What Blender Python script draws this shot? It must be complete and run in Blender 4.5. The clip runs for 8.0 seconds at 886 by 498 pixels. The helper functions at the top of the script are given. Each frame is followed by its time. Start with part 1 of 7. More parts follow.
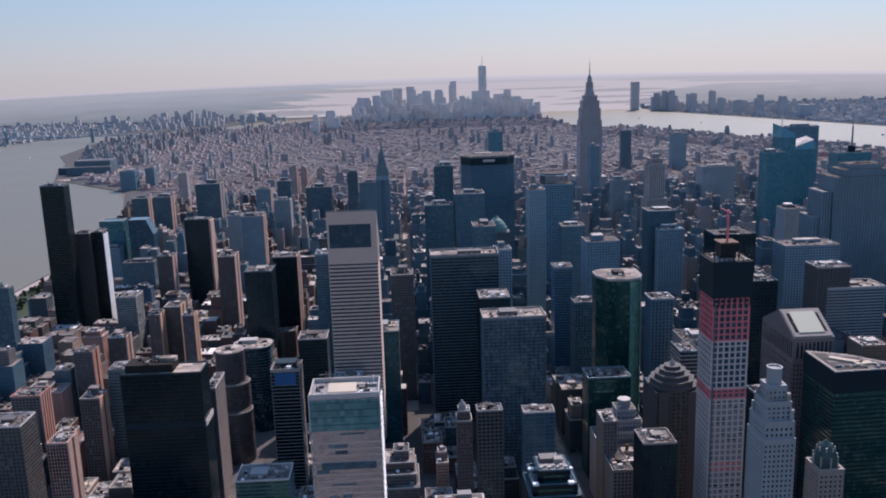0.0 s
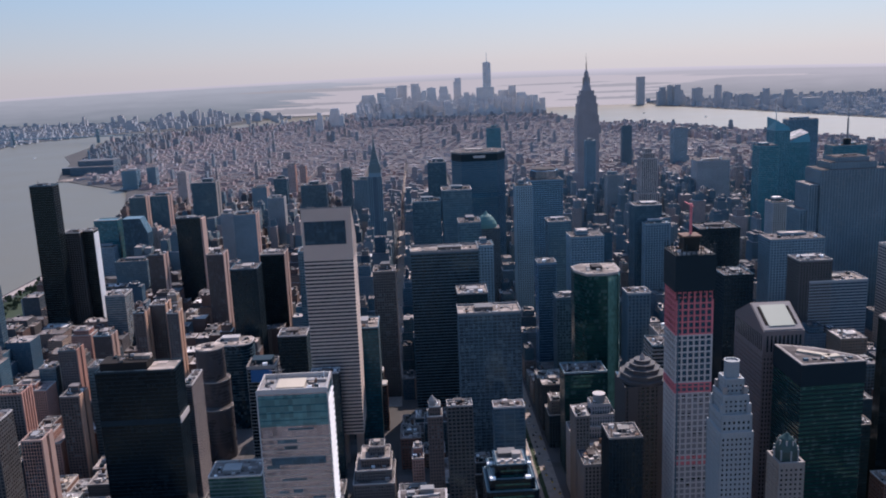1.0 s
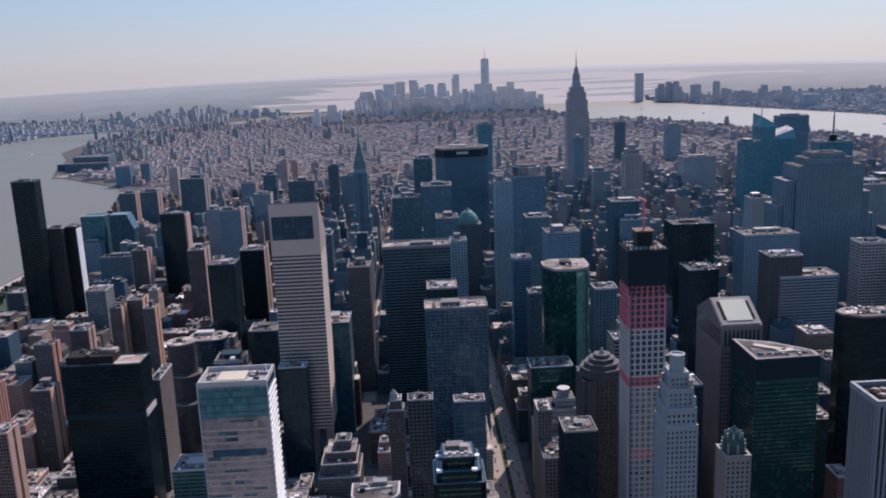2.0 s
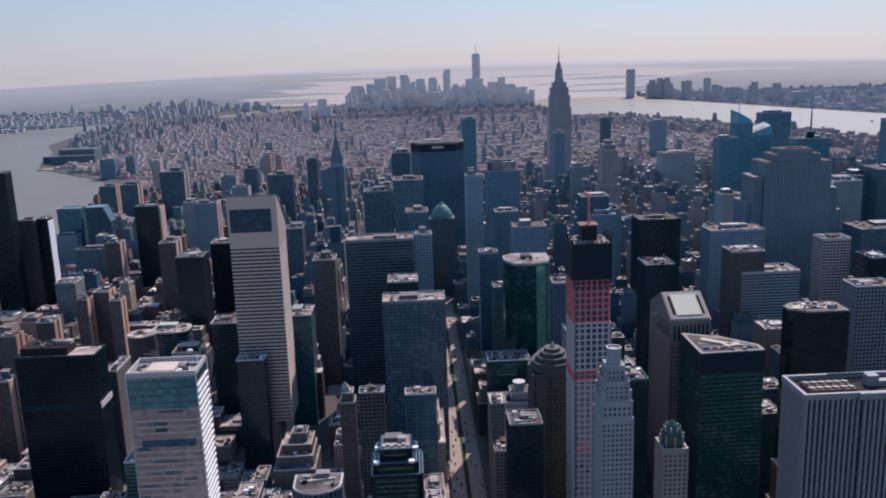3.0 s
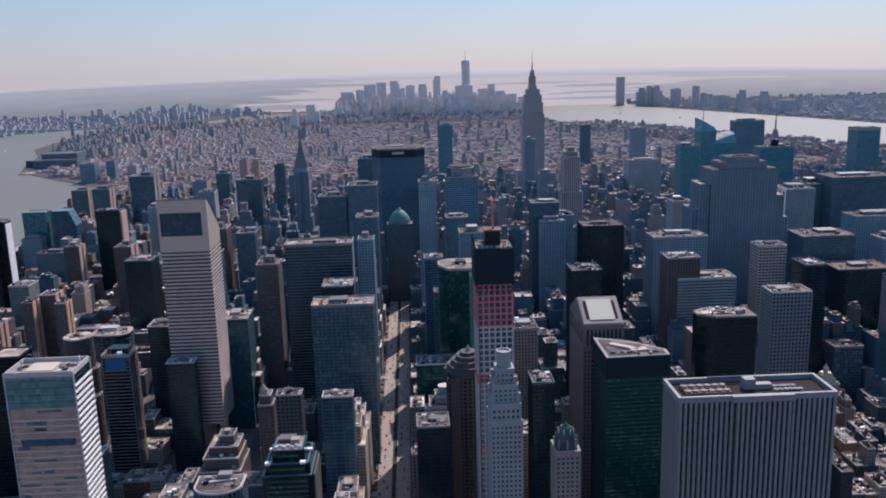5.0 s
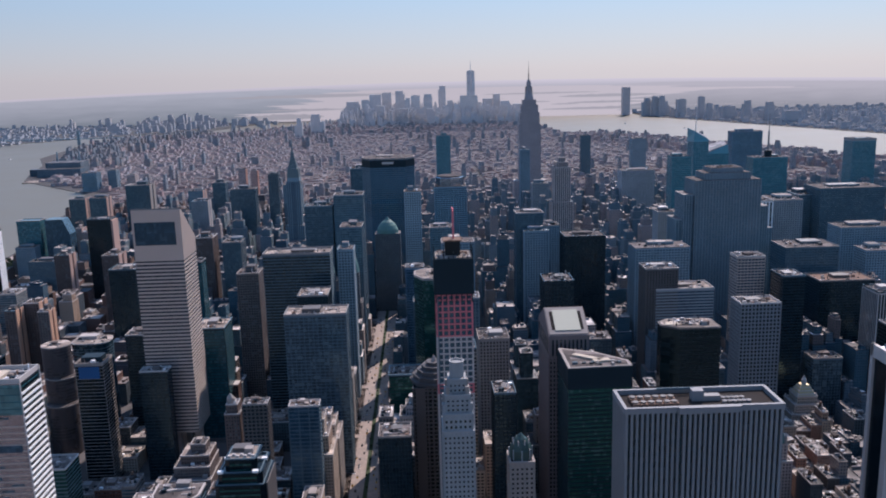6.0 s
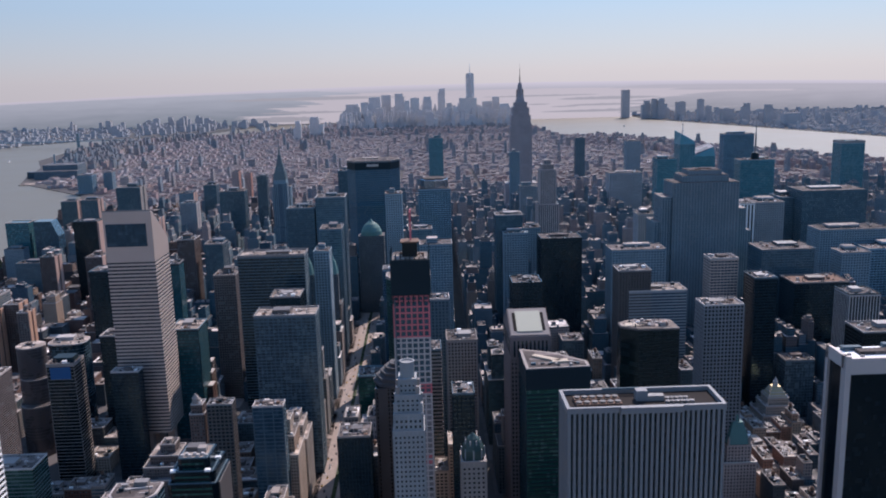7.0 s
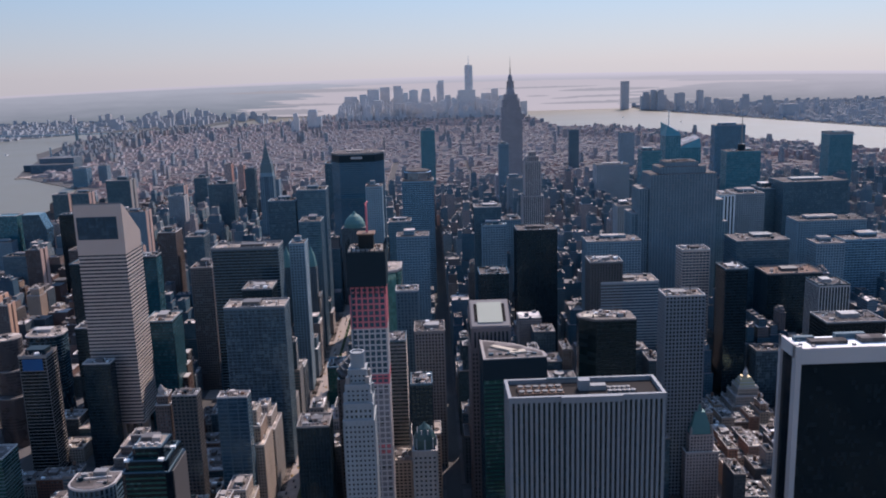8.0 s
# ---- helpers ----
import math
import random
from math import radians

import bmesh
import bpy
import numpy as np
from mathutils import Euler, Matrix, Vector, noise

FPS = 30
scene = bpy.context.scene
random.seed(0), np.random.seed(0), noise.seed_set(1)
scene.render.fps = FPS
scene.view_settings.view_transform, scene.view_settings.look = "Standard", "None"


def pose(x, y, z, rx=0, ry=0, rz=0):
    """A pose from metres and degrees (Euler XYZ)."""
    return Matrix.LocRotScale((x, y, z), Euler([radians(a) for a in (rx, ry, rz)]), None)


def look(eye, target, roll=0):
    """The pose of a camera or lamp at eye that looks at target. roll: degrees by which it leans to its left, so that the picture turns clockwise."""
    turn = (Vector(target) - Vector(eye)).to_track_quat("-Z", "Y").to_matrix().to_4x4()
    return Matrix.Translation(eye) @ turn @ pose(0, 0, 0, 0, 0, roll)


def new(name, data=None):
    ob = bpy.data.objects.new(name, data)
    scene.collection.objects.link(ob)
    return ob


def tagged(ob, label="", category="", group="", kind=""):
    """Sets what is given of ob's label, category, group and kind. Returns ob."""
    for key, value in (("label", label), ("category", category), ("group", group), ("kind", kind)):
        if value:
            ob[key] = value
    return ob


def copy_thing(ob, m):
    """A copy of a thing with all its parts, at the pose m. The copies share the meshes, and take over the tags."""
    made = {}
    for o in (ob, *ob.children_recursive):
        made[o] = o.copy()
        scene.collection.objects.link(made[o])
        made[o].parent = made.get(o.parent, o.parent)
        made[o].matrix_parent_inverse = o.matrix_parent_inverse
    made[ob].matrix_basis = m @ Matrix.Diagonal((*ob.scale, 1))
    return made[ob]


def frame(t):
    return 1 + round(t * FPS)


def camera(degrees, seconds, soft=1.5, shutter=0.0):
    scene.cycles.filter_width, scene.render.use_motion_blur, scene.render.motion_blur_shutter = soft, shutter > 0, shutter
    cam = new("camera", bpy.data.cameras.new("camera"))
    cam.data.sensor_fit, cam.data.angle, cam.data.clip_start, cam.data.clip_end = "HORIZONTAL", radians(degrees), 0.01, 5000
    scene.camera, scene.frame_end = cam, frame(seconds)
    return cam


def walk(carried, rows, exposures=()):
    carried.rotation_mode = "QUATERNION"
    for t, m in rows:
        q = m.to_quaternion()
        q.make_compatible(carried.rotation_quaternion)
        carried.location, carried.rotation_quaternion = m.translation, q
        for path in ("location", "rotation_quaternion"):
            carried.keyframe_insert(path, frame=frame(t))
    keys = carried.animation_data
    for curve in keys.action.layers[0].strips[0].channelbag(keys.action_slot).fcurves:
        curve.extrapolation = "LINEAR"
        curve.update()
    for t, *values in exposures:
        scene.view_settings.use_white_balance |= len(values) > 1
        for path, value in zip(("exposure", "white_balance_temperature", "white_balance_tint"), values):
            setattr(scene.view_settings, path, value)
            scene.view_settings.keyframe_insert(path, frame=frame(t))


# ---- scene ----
cam = camera(54.9, 8.0, soft=1.95)
PATH = [
    (0, (73.038, -8.15, 253.812), (73.118, -6.195, 253.396), -1.7),
    (0.5, (83.307, -9.201, 253.468), (83.373, -7.246, 253.048), -2.0),
    (1, (94.283, -9.805, 252.618), (94.339, -7.851, 252.196), -2.3),
    (1.5, (104.545, -11.955, 252.155), (104.594, -10.001, 251.731), -2.4),
    (3, (137.971, -15.356, 249.991), (138.033, -13.406, 249.55), -1.9),
    (3.5, (147.345, -17.639, 249.791), (147.419, -15.69, 249.349), -1.9),
    (4, (158.351, -19.555, 249.485), (158.43, -17.606, 249.045), -1.9),
    (4.5, (168.957, -20.919, 248.915), (169.035, -18.968, 248.48), -1.7),
    (6, (202.333, -23.603, 248.686), (202.381, -21.645, 248.282), -1.5),
    (6.5, (213.13, -25.651, 248.515), (213.174, -23.691, 248.119), -1.5),
    (7, (223.615, -27.44, 248.3), (223.655, -25.481, 247.902), -1.5),
    (7.5, (234.497, -29.797, 248.466), (234.534, -27.84, 248.059), -1.6),
    (8, (245.8, -31.894, 248.422), (245.831, -29.938, 248.006), -1.7),
]
walk(cam, [(t, look(eye, target, roll)) for t, eye, target, roll in PATH], [(0.0, 0.28, 5170, 18), (8.0, 0.28, 5170, 18)])

# ---- light and air ----
SUN_AZ, SUN_EL = 26.5, 46.0     # degrees from straight ahead to the right, and above the horizon
world = bpy.data.worlds.new("sky")
scene.world = world
world.use_nodes = True
wn = world.node_tree
sky = wn.nodes.new("ShaderNodeTexSky")
sky.sky_type = "NISHITA"
sky.sun_disc = False
sky.sun_elevation = radians(SUN_EL)
sky.sun_rotation = radians(SUN_AZ)
sky.altitude = 300
sky.air_density = 1.0
sky.dust_density = 0.8
sky.ozone_density = 1.2
scale = wn.nodes.new("ShaderNodeVectorMath")
scale.operation = "MULTIPLY"
scale.inputs[1].default_value = (0.146, 0.171, 0.160)
wn.links.new(sky.outputs[0], scale.inputs[0])
veil = wn.nodes.new("ShaderNodeMix")
veil.data_type = "RGBA"
height = wn.nodes.new("ShaderNodeSeparateXYZ")
facing = wn.nodes.new("ShaderNodeTexCoord")
wn.links.new(facing.outputs["Generated"], height.inputs[0])
thin = wn.nodes.new("ShaderNodeFloatCurve")     # the haze lies low and thins out upward
wn.links.new(height.outputs[2], thin.inputs["Value"])
for p, q in zip(thin.mapping.curves[0].points, ((0.0, 0.88), (1.0, 0.16))):
    p.location = q
for q in ((0.1, 0.82), (0.25, 0.5), (0.45, 0.22)):
    thin.mapping.curves[0].points.new(*q)
thin.mapping.update()
wn.links.new(thin.outputs[0], veil.inputs[0])
sunward = wn.nodes.new("ShaderNodeVectorMath")     # and scatters more light toward the sun
sunward.operation = "DOT_PRODUCT"
sunward.inputs[1].default_value = (math.sin(radians(SUN_AZ)), math.cos(radians(SUN_AZ)), 0)
wn.links.new(facing.outputs["Generated"], sunward.inputs[0])
gain = wn.nodes.new("ShaderNodeMapRange")
wn.links.new(sunward.outputs["Value"], gain.inputs[0])
for i, q in enumerate((0.2, 1.0, 0.78, 1.08)):
    gain.inputs[i + 1].default_value = q
haze = wn.nodes.new("ShaderNodeVectorMath")
haze.operation = "SCALE"
pale = wn.nodes.new("ShaderNodeMix")     # pinkish at the horizon, blue above it
pale.data_type = "RGBA"
lift = wn.nodes.new("ShaderNodeMapRange")
wn.links.new(height.outputs[2], lift.inputs[0])
lift.inputs[1].default_value, lift.inputs[2].default_value = 0.004, 0.078
wn.links.new(lift.outputs[0], pale.inputs[0])
pale.inputs[6].default_value = (0.478, 0.376, 0.318, 1)
pale.inputs[7].default_value = (0.348, 0.345, 0.338, 1)
wn.links.new(pale.outputs[2], haze.inputs[0])
wn.links.new(gain.outputs[0], haze.inputs["Scale"])
wn.links.new(haze.outputs[0], veil.inputs[7])
wn.links.new(scale.outputs[0], veil.inputs[6])
wn.links.new(veil.outputs[2], wn.nodes["Background"].inputs[0])
wn.nodes["Background"].inputs[1].default_value = 1.0
sun = new("sun", bpy.data.lights.new("sun", "SUN"))
sun.data.energy = 5.0
sun.data.angle = radians(0.5)
sun.data.color = (1.0, 0.76, 0.54)
sd = Vector((math.sin(radians(SUN_AZ)) * math.cos(radians(SUN_EL)), math.cos(radians(SUN_AZ)) * math.cos(radians(SUN_EL)), math.sin(radians(SUN_EL))))
sun.matrix_world = look(sd * 3000, (0, 0, 0))

# ---- materials ----


class Nodes:
    """A short way to write node trees."""

    def __init__(self, name):
        self.mat = bpy.data.materials.new(name)
        self.mat.use_nodes = True
        self.tree = self.mat.node_tree
        self.bsdf = self.tree.nodes["Principled BSDF"]

    def put(self, kind, *ins, out=0, operation=None, noise_dimensions=None):
        n = self.tree.nodes.new(kind)
        if operation:
            n.operation = operation
        if noise_dimensions:
            n.noise_dimensions = noise_dimensions
        for i, v in enumerate(ins):
            if v is not None:
                self.feed(n.inputs[i], v)
        return n.outputs[out]

    def feed(self, socket, v):
        if isinstance(v, bpy.types.NodeSocket):
            self.tree.links.new(v, socket)
        elif isinstance(v, tuple) and len(v) == 3 and socket.type == "RGBA":
            socket.default_value = (*v, 1)
        else:
            socket.default_value = v

    def math(self, op, *ins):
        return self.put("ShaderNodeMath", *ins, operation=op)

    def mix(self, f, a, b, blend="MIX"):
        n = self.tree.nodes.new("ShaderNodeMix")
        n.data_type, n.blend_type = "RGBA", blend
        self.feed(n.inputs[0], f)
        self.feed(n.inputs[6], a)
        self.feed(n.inputs[7], b)
        return n.outputs[2]

    def noise(self, scale, detail=3.0, vec=None):
        n = self.tree.nodes.new("ShaderNodeTexNoise")
        n.inputs["Scale"].default_value = scale
        n.inputs["Detail"].default_value = detail
        self.feed(n.inputs["Vector"], vec if vec is not None else self.where())
        return n.outputs[0]

    def where(self):
        return self.put("ShaderNodeNewGeometry", out=0)

    def strips(self, scale):
        """Rectangular patches of roofing felt, each a random value."""
        p = self.tree.nodes.new("ShaderNodeSeparateXYZ")
        self.feed(p.inputs[0], self.where())
        row = self.math("FLOOR", self.math("MULTIPLY", p.outputs[1], scale))
        shift = self.put("ShaderNodeTexWhiteNoise", None, row, noise_dimensions="1D")
        col = self.math("FLOOR", self.math("ADD", self.math("MULTIPLY", p.outputs[0], scale * 0.6), self.math("MULTIPLY", shift, 7.0)))
        return self.put("ShaderNodeTexWhiteNoise", self.put("ShaderNodeCombineXYZ", col, row, 5.0), noise_dimensions="3D")

    def ramp(self, f, *stops):
        n = self.tree.nodes.new("ShaderNodeValToRGB")
        r = n.color_ramp
        r.interpolation = "CONSTANT"
        while len(r.elements) < len(stops):
            r.elements.new(0.5)
        for e, (p, c) in zip(r.elements, stops):
            e.position, e.color = p, (*c, 1)
        self.feed(n.inputs[0], f)
        return n.outputs[0]

    def done(self, colour, rough=0.7, metal=0.0, spec=0.5, bump=None, depth=0.05):
        self.feed(self.bsdf.inputs["Base Color"], colour)
        self.feed(self.bsdf.inputs["Roughness"], rough)
        self.feed(self.bsdf.inputs["Metallic"], metal)
        self.feed(self.bsdf.inputs["Specular IOR Level"], spec)
        if bump is not None:
            b = self.tree.nodes.new("ShaderNodeBump")
            b.inputs["Distance"].default_value = depth
            b.inputs["Strength"].default_value = 0.6
            self.feed(b.inputs["Height"], bump)
            self.tree.links.new(b.outputs[0], self.bsdf.inputs["Normal"])
        return self.mat


def plain(name, colour, rough=0.7, metal=0.0, spec=0.3, grain=1.2, stain=0.08, amount=0.35, patches=0.0):
    """A worn single material: fine grain and broad stains, and a shade of its own for each piece."""
    n = Nodes(name)
    fine = n.noise(grain, 4)
    broad = n.noise(stain, 2)
    rnd = n.put("ShaderNodeObjectInfo", out=5)
    k = n.math("ADD", n.math("MULTIPLY", fine, amount * 0.6), n.math("MULTIPLY", broad, amount))
    k = n.math("ADD", k, n.math("MULTIPLY", rnd, amount * 0.5))
    k = n.math("ADD", k, 1.0 - amount * 1.05)
    if patches:
        k = n.math("MULTIPLY", k, n.math("ADD", n.math("MULTIPLY", n.math("POWER", n.strips(patches), 2.0), 1.1), 0.62))
    c = n.mix(1.0, colour, n.put("ShaderNodeCombineColor", k, k, k), "MULTIPLY")
    return n.done(c, n.math("ADD", n.math("MULTIPLY", broad, 0.25), max(rough - 0.12, 0.03)), metal, spec, fine, 0.03)


def cells(n, bay, floor):
    """Across-wall and upward cell coordinates from place and facing."""
    g = n.tree.nodes.new("ShaderNodeNewGeometry")
    p = n.tree.nodes.new("ShaderNodeSeparateXYZ")
    q = n.tree.nodes.new("ShaderNodeSeparateXYZ")
    n.tree.links.new(g.outputs["Position"], p.inputs[0])
    n.tree.links.new(g.outputs["True Normal"], q.inputs[0])
    nx, ny = n.math("ABSOLUTE", q.outputs[0]), n.math("ABSOLUTE", q.outputs[1])
    u = n.math("ADD", n.math("MULTIPLY", p.outputs[0], ny), n.math("MULTIPLY", p.outputs[1], nx))
    u = n.math("DIVIDE", u, bay)
    v = n.math("DIVIDE", p.outputs[2], floor)
    return u, v, q.outputs[2], g


def facade(name, walls, glass, bay=1.6, floor=2.0, wide=0.5, tall=0.55, rough=0.75, gloss=0.12, metal=0.0, spec=0.3, roofs=((0.0, (0.22, 0.2, 0.19)),), islands=False, worn=1.0):
    """A masonry or panel wall with windows set in rows, and a weathered flat roof on what faces up."""
    n = Nodes(name)
    u, v, up, g = cells(n, bay, floor)
    rnd = g.outputs["Random Per Island"] if islands else n.put("ShaderNodeObjectInfo", out=5)
    wall = n.ramp(rnd, *walls)
    fu, fv = n.math("FRACT", u), n.math("FRACT", v)
    inw = n.math("MULTIPLY", n.math("LESS_THAN", n.math("ABSOLUTE", n.math("SUBTRACT", fu, 0.5)), wide / 2), n.math("LESS_THAN", n.math("ABSOLUTE", n.math("SUBTRACT", fv, 0.5)), tall / 2))
    cell = n.put("ShaderNodeCombineXYZ", n.math("FLOOR", u), n.math("FLOOR", v), n.math("MULTIPLY", rnd, 37.0))
    w = n.put("ShaderNodeTexWhiteNoise", cell, noise_dimensions="3D")
    pane = n.mix(n.math("MULTIPLY", n.math("GREATER_THAN", w, 0.85), 0.3), glass, (0.25, 0.23, 0.21))
    fine, broad = n.noise(0.8, 4), n.noise(0.06, 3)
    k = n.math("ADD", n.math("MULTIPLY", fine, 0.35), n.math("ADD", n.math("MULTIPLY", broad, 0.5), 0.55))
    wall = n.mix(1.0, wall, n.put("ShaderNodeCombineColor", k, k, k), "MULTIPLY")
    roof = n.ramp(n.math("FRACT", n.math("MULTIPLY", rnd, 7.31)), *roofs)
    tint = n.math("ADD", n.math("MULTIPLY", n.math("POWER", n.strips(0.22), 3.0), 1.2 * worn), 1.0 - 0.4 * worn)
    patch = n.math("MULTIPLY", n.math("ADD", n.math("MULTIPLY", n.noise(0.35, 5), 1.3 * worn), 1.0 - 0.65 * worn), tint)
    roof = n.mix(1.0, roof, n.put("ShaderNodeCombineColor", patch, patch, patch), "MULTIPLY")
    top = n.math("GREATER_THAN", up, 0.5)
    side = n.mix(inw, wall, pane)
    c = n.mix(top, side, roof)
    win = n.math("MULTIPLY", inw, n.math("SUBTRACT", 1.0, top))
    r = n.math("SUBTRACT", rough, n.math("MULTIPLY", win, rough - gloss))
    return n.done(c, r, metal, spec, n.math("SUBTRACT", fine, n.math("MULTIPLY", win, 3.0)), 0.05)


def glazing(name, colour, rough=0.08, wave=0.02, spec=0.6, vary=0.5, bay=1.5, floor=2.2, metal=0.0, blinds=0.12, coat=(0.6, 0.9, 1.0)):
    """Curtain-wall glass: dark, glossy, each pane a little off true and off colour."""
    n = Nodes(name)
    u, v, up, g = cells(n, bay, floor)
    cell = n.put("ShaderNodeCombineXYZ", n.math("FLOOR", u), n.math("FLOOR", v), 0.0)
    w = n.put("ShaderNodeTexWhiteNoise", cell, noise_dimensions="3D")
    w2 = n.put("ShaderNodeTexWhiteNoise", cell, noise_dimensions="3D", out=1)
    k = n.math("ADD", n.math("MULTIPLY", w, vary), 1.0 - vary / 2)
    c = n.mix(1.0, colour, n.put("ShaderNodeCombineColor", k, k, k), "MULTIPLY")
    streak = n.put("ShaderNodeCombineXYZ", n.math("FLOOR", n.math("MULTIPLY", u, 0.22)), n.math("FLOOR", v), 3.0)
    sk = n.put("ShaderNodeTexWhiteNoise", streak, noise_dimensions="3D")
    blind = n.math("MULTIPLY", n.math("GREATER_THAN", n.math("ADD", w, n.math("MULTIPLY", sk, 0.7)), 1.25), blinds)
    c = n.mix(blind, c, (0.2, 0.24, 0.24))
    n.bsdf.inputs["IOR"].default_value = 1.6
    n.feed(n.bsdf.inputs["Specular Tint"], coat)
    n.done(c, n.math("ADD", n.math("MULTIPLY", w, 0.1), rough), metal, spec)
    nm = n.put("ShaderNodeVectorMath", n.put("ShaderNodeVectorMath", w2, (0.5, 0.5, 0.5), operation="SUBTRACT"), (wave, wave, wave), operation="MULTIPLY")
    nn = n.put("ShaderNodeVectorMath", g.outputs["Normal"], nm, operation="ADD")
    nn = n.put("ShaderNodeVectorMath", nn, operation="NORMALIZE")
    n.tree.links.new(nn, n.bsdf.inputs["Normal"])
    return n.mat


ROOFS = ((0.0, (0.1, 0.092, 0.09)), (0.25, (0.17, 0.145, 0.135)), (0.48, (0.25, 0.215, 0.195)), (0.66, (0.065, 0.065, 0.068)), (0.8, (0.36, 0.31, 0.28)), (0.93, (0.55, 0.5, 0.46)))
BRICKS = ((0.0, (0.13, 0.065, 0.047)), (0.2, (0.17, 0.11, 0.08)), (0.38, (0.21, 0.15, 0.112)), (0.52, (0.055, 0.065, 0.075)), (0.7, (0.3, 0.215, 0.17)), (0.76, (0.14, 0.074, 0.056)), (0.88, (0.075, 0.07, 0.07)))
STONES = ((0.0, (0.11, 0.13, 0.145)), (0.25, (0.07, 0.1, 0.115)), (0.5, (0.2, 0.18, 0.165)), (0.65, (0.05, 0.075, 0.092)), (0.85, (0.26, 0.225, 0.2)))
DARK = (0.02, 0.028, 0.035)
m_stone = facade("stone_wall", STONES, DARK, 1.7, 2.1, 0.5, 0.6, roofs=ROOFS)
# Far palettes: pale walls, dark roofs and little patchwork stand in for haze.
HAZE_BRICK = ((0.0, (0.39, 0.275, 0.255)), (0.25, (0.35, 0.285, 0.275)), (0.45, (0.36, 0.325, 0.32)), (0.62, (0.3, 0.29, 0.31)), (0.78, (0.41, 0.305, 0.28)), (0.94, (0.48, 0.44, 0.43)))
HAZE_ROOF = ((0.0, (0.078, 0.062, 0.06)), (0.4, (0.098, 0.079, 0.077)), (0.7, (0.068, 0.063, 0.066)), (0.96, (0.26, 0.23, 0.22)))
# Tower and skyline walls paled; their colour holds the distance haze.
HAZE_TOWER = ((0.0, (0.28, 0.3, 0.31)), (0.3, (0.33, 0.295, 0.28)), (0.55, (0.24, 0.26, 0.28)), (0.75, (0.35, 0.3, 0.27)), (0.9, (0.27, 0.295, 0.31)))
HAZE_SKYLINE = ((0.0, (0.6, 0.57, 0.56)), (0.3, (0.62, 0.57, 0.54)), (0.55, (0.55, 0.55, 0.55)), (0.75, (0.64, 0.59, 0.55)), (0.9, (0.58, 0.57, 0.57)))
m_far = facade("hazed_city_wall", HAZE_BRICK, (0.23, 0.19, 0.195), 2.2, 2.0, 0.45, 0.5, rough=0.8, gloss=0.4, spec=0.2, roofs=HAZE_ROOF, islands=True, worn=0.35)
m_midtower = facade("mid_tower_wall", ((0.0, (0.051, 0.094, 0.131)), (0.2, (0.087, 0.138, 0.174)), (0.4, (0.174, 0.145, 0.138)), (0.5, (0.145, 0.181, 0.21)), (0.7, (0.065, 0.123, 0.16)), (0.88, (0.29, 0.232, 0.203))), (0.02, 0.04, 0.06), 1.7, 2.0, 0.5, 0.55, roofs=ROOFS, islands=True)
# Old town and far bank are paled further, more haze in their colour.
m_oldtown = facade("hazed_town_wall", ((0.0, (0.43, 0.34, 0.325)), (0.35, (0.4, 0.36, 0.36)), (0.6, (0.36, 0.35, 0.365)), (0.75, (0.45, 0.36, 0.335)), (0.92, (0.48, 0.44, 0.43))), (0.34, 0.31, 0.32), 2.4, 2.2, 0.45, 0.5, rough=0.8, gloss=0.5, spec=0.2, roofs=((0.0, (0.08, 0.068, 0.068)), (0.5, (0.096, 0.082, 0.081)), (0.96, (0.28, 0.245, 0.24))), islands=True, worn=0.35)
m_bank = facade("hazed_bank_wall", ((0.0, (0.43, 0.43, 0.445)), (0.4, (0.4, 0.41, 0.43)), (0.7, (0.46, 0.445, 0.45))), (0.39, 0.4, 0.42), 2.4, 2.2, 0.45, 0.5, rough=0.8, gloss=0.5, spec=0.2, roofs=((0.0, (0.085, 0.08, 0.08)), (0.5, (0.1, 0.094, 0.094)), (0.97, (0.32, 0.3, 0.3))), islands=True, worn=0.35)
# Paler copy of the mid blocks' palette, standing in for haze.
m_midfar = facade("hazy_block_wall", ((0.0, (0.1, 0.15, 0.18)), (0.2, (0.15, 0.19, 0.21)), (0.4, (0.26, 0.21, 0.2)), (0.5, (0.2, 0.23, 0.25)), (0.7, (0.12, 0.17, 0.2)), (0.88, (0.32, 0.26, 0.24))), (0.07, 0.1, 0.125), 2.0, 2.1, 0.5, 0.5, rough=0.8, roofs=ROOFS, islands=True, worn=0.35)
m_eastside = facade("east_side_wall", ((0.0, (0.08, 0.08, 0.085)), (0.2, (0.17, 0.1, 0.08)), (0.4, (0.24, 0.17, 0.135)), (0.52, (0.06, 0.075, 0.088)), (0.68, (0.2, 0.13, 0.105)), (0.82, (0.34, 0.25, 0.19)), (0.9, (0.1, 0.085, 0.08))), (0.03, 0.04, 0.05), 1.7, 2.0, 0.5, 0.5, roofs=ROOFS, islands=True)
# Windows here are nearly as pale as the walls, as haze would leave them.
m_downtown = facade("hazed_downtown_wall", HAZE_SKYLINE, (0.5, 0.51, 0.52), 4.0, 3.0, 0.6, 0.5, rough=0.6, gloss=0.4, roofs=HAZE_ROOF, islands=True)
m_fartower = facade("hazed_tower_wall", HAZE_TOWER, (0.14, 0.18, 0.23), 2.4, 2.4, 0.6, 0.55, rough=0.6, gloss=0.25, metal=0.2, roofs=HAZE_ROOF, islands=True)
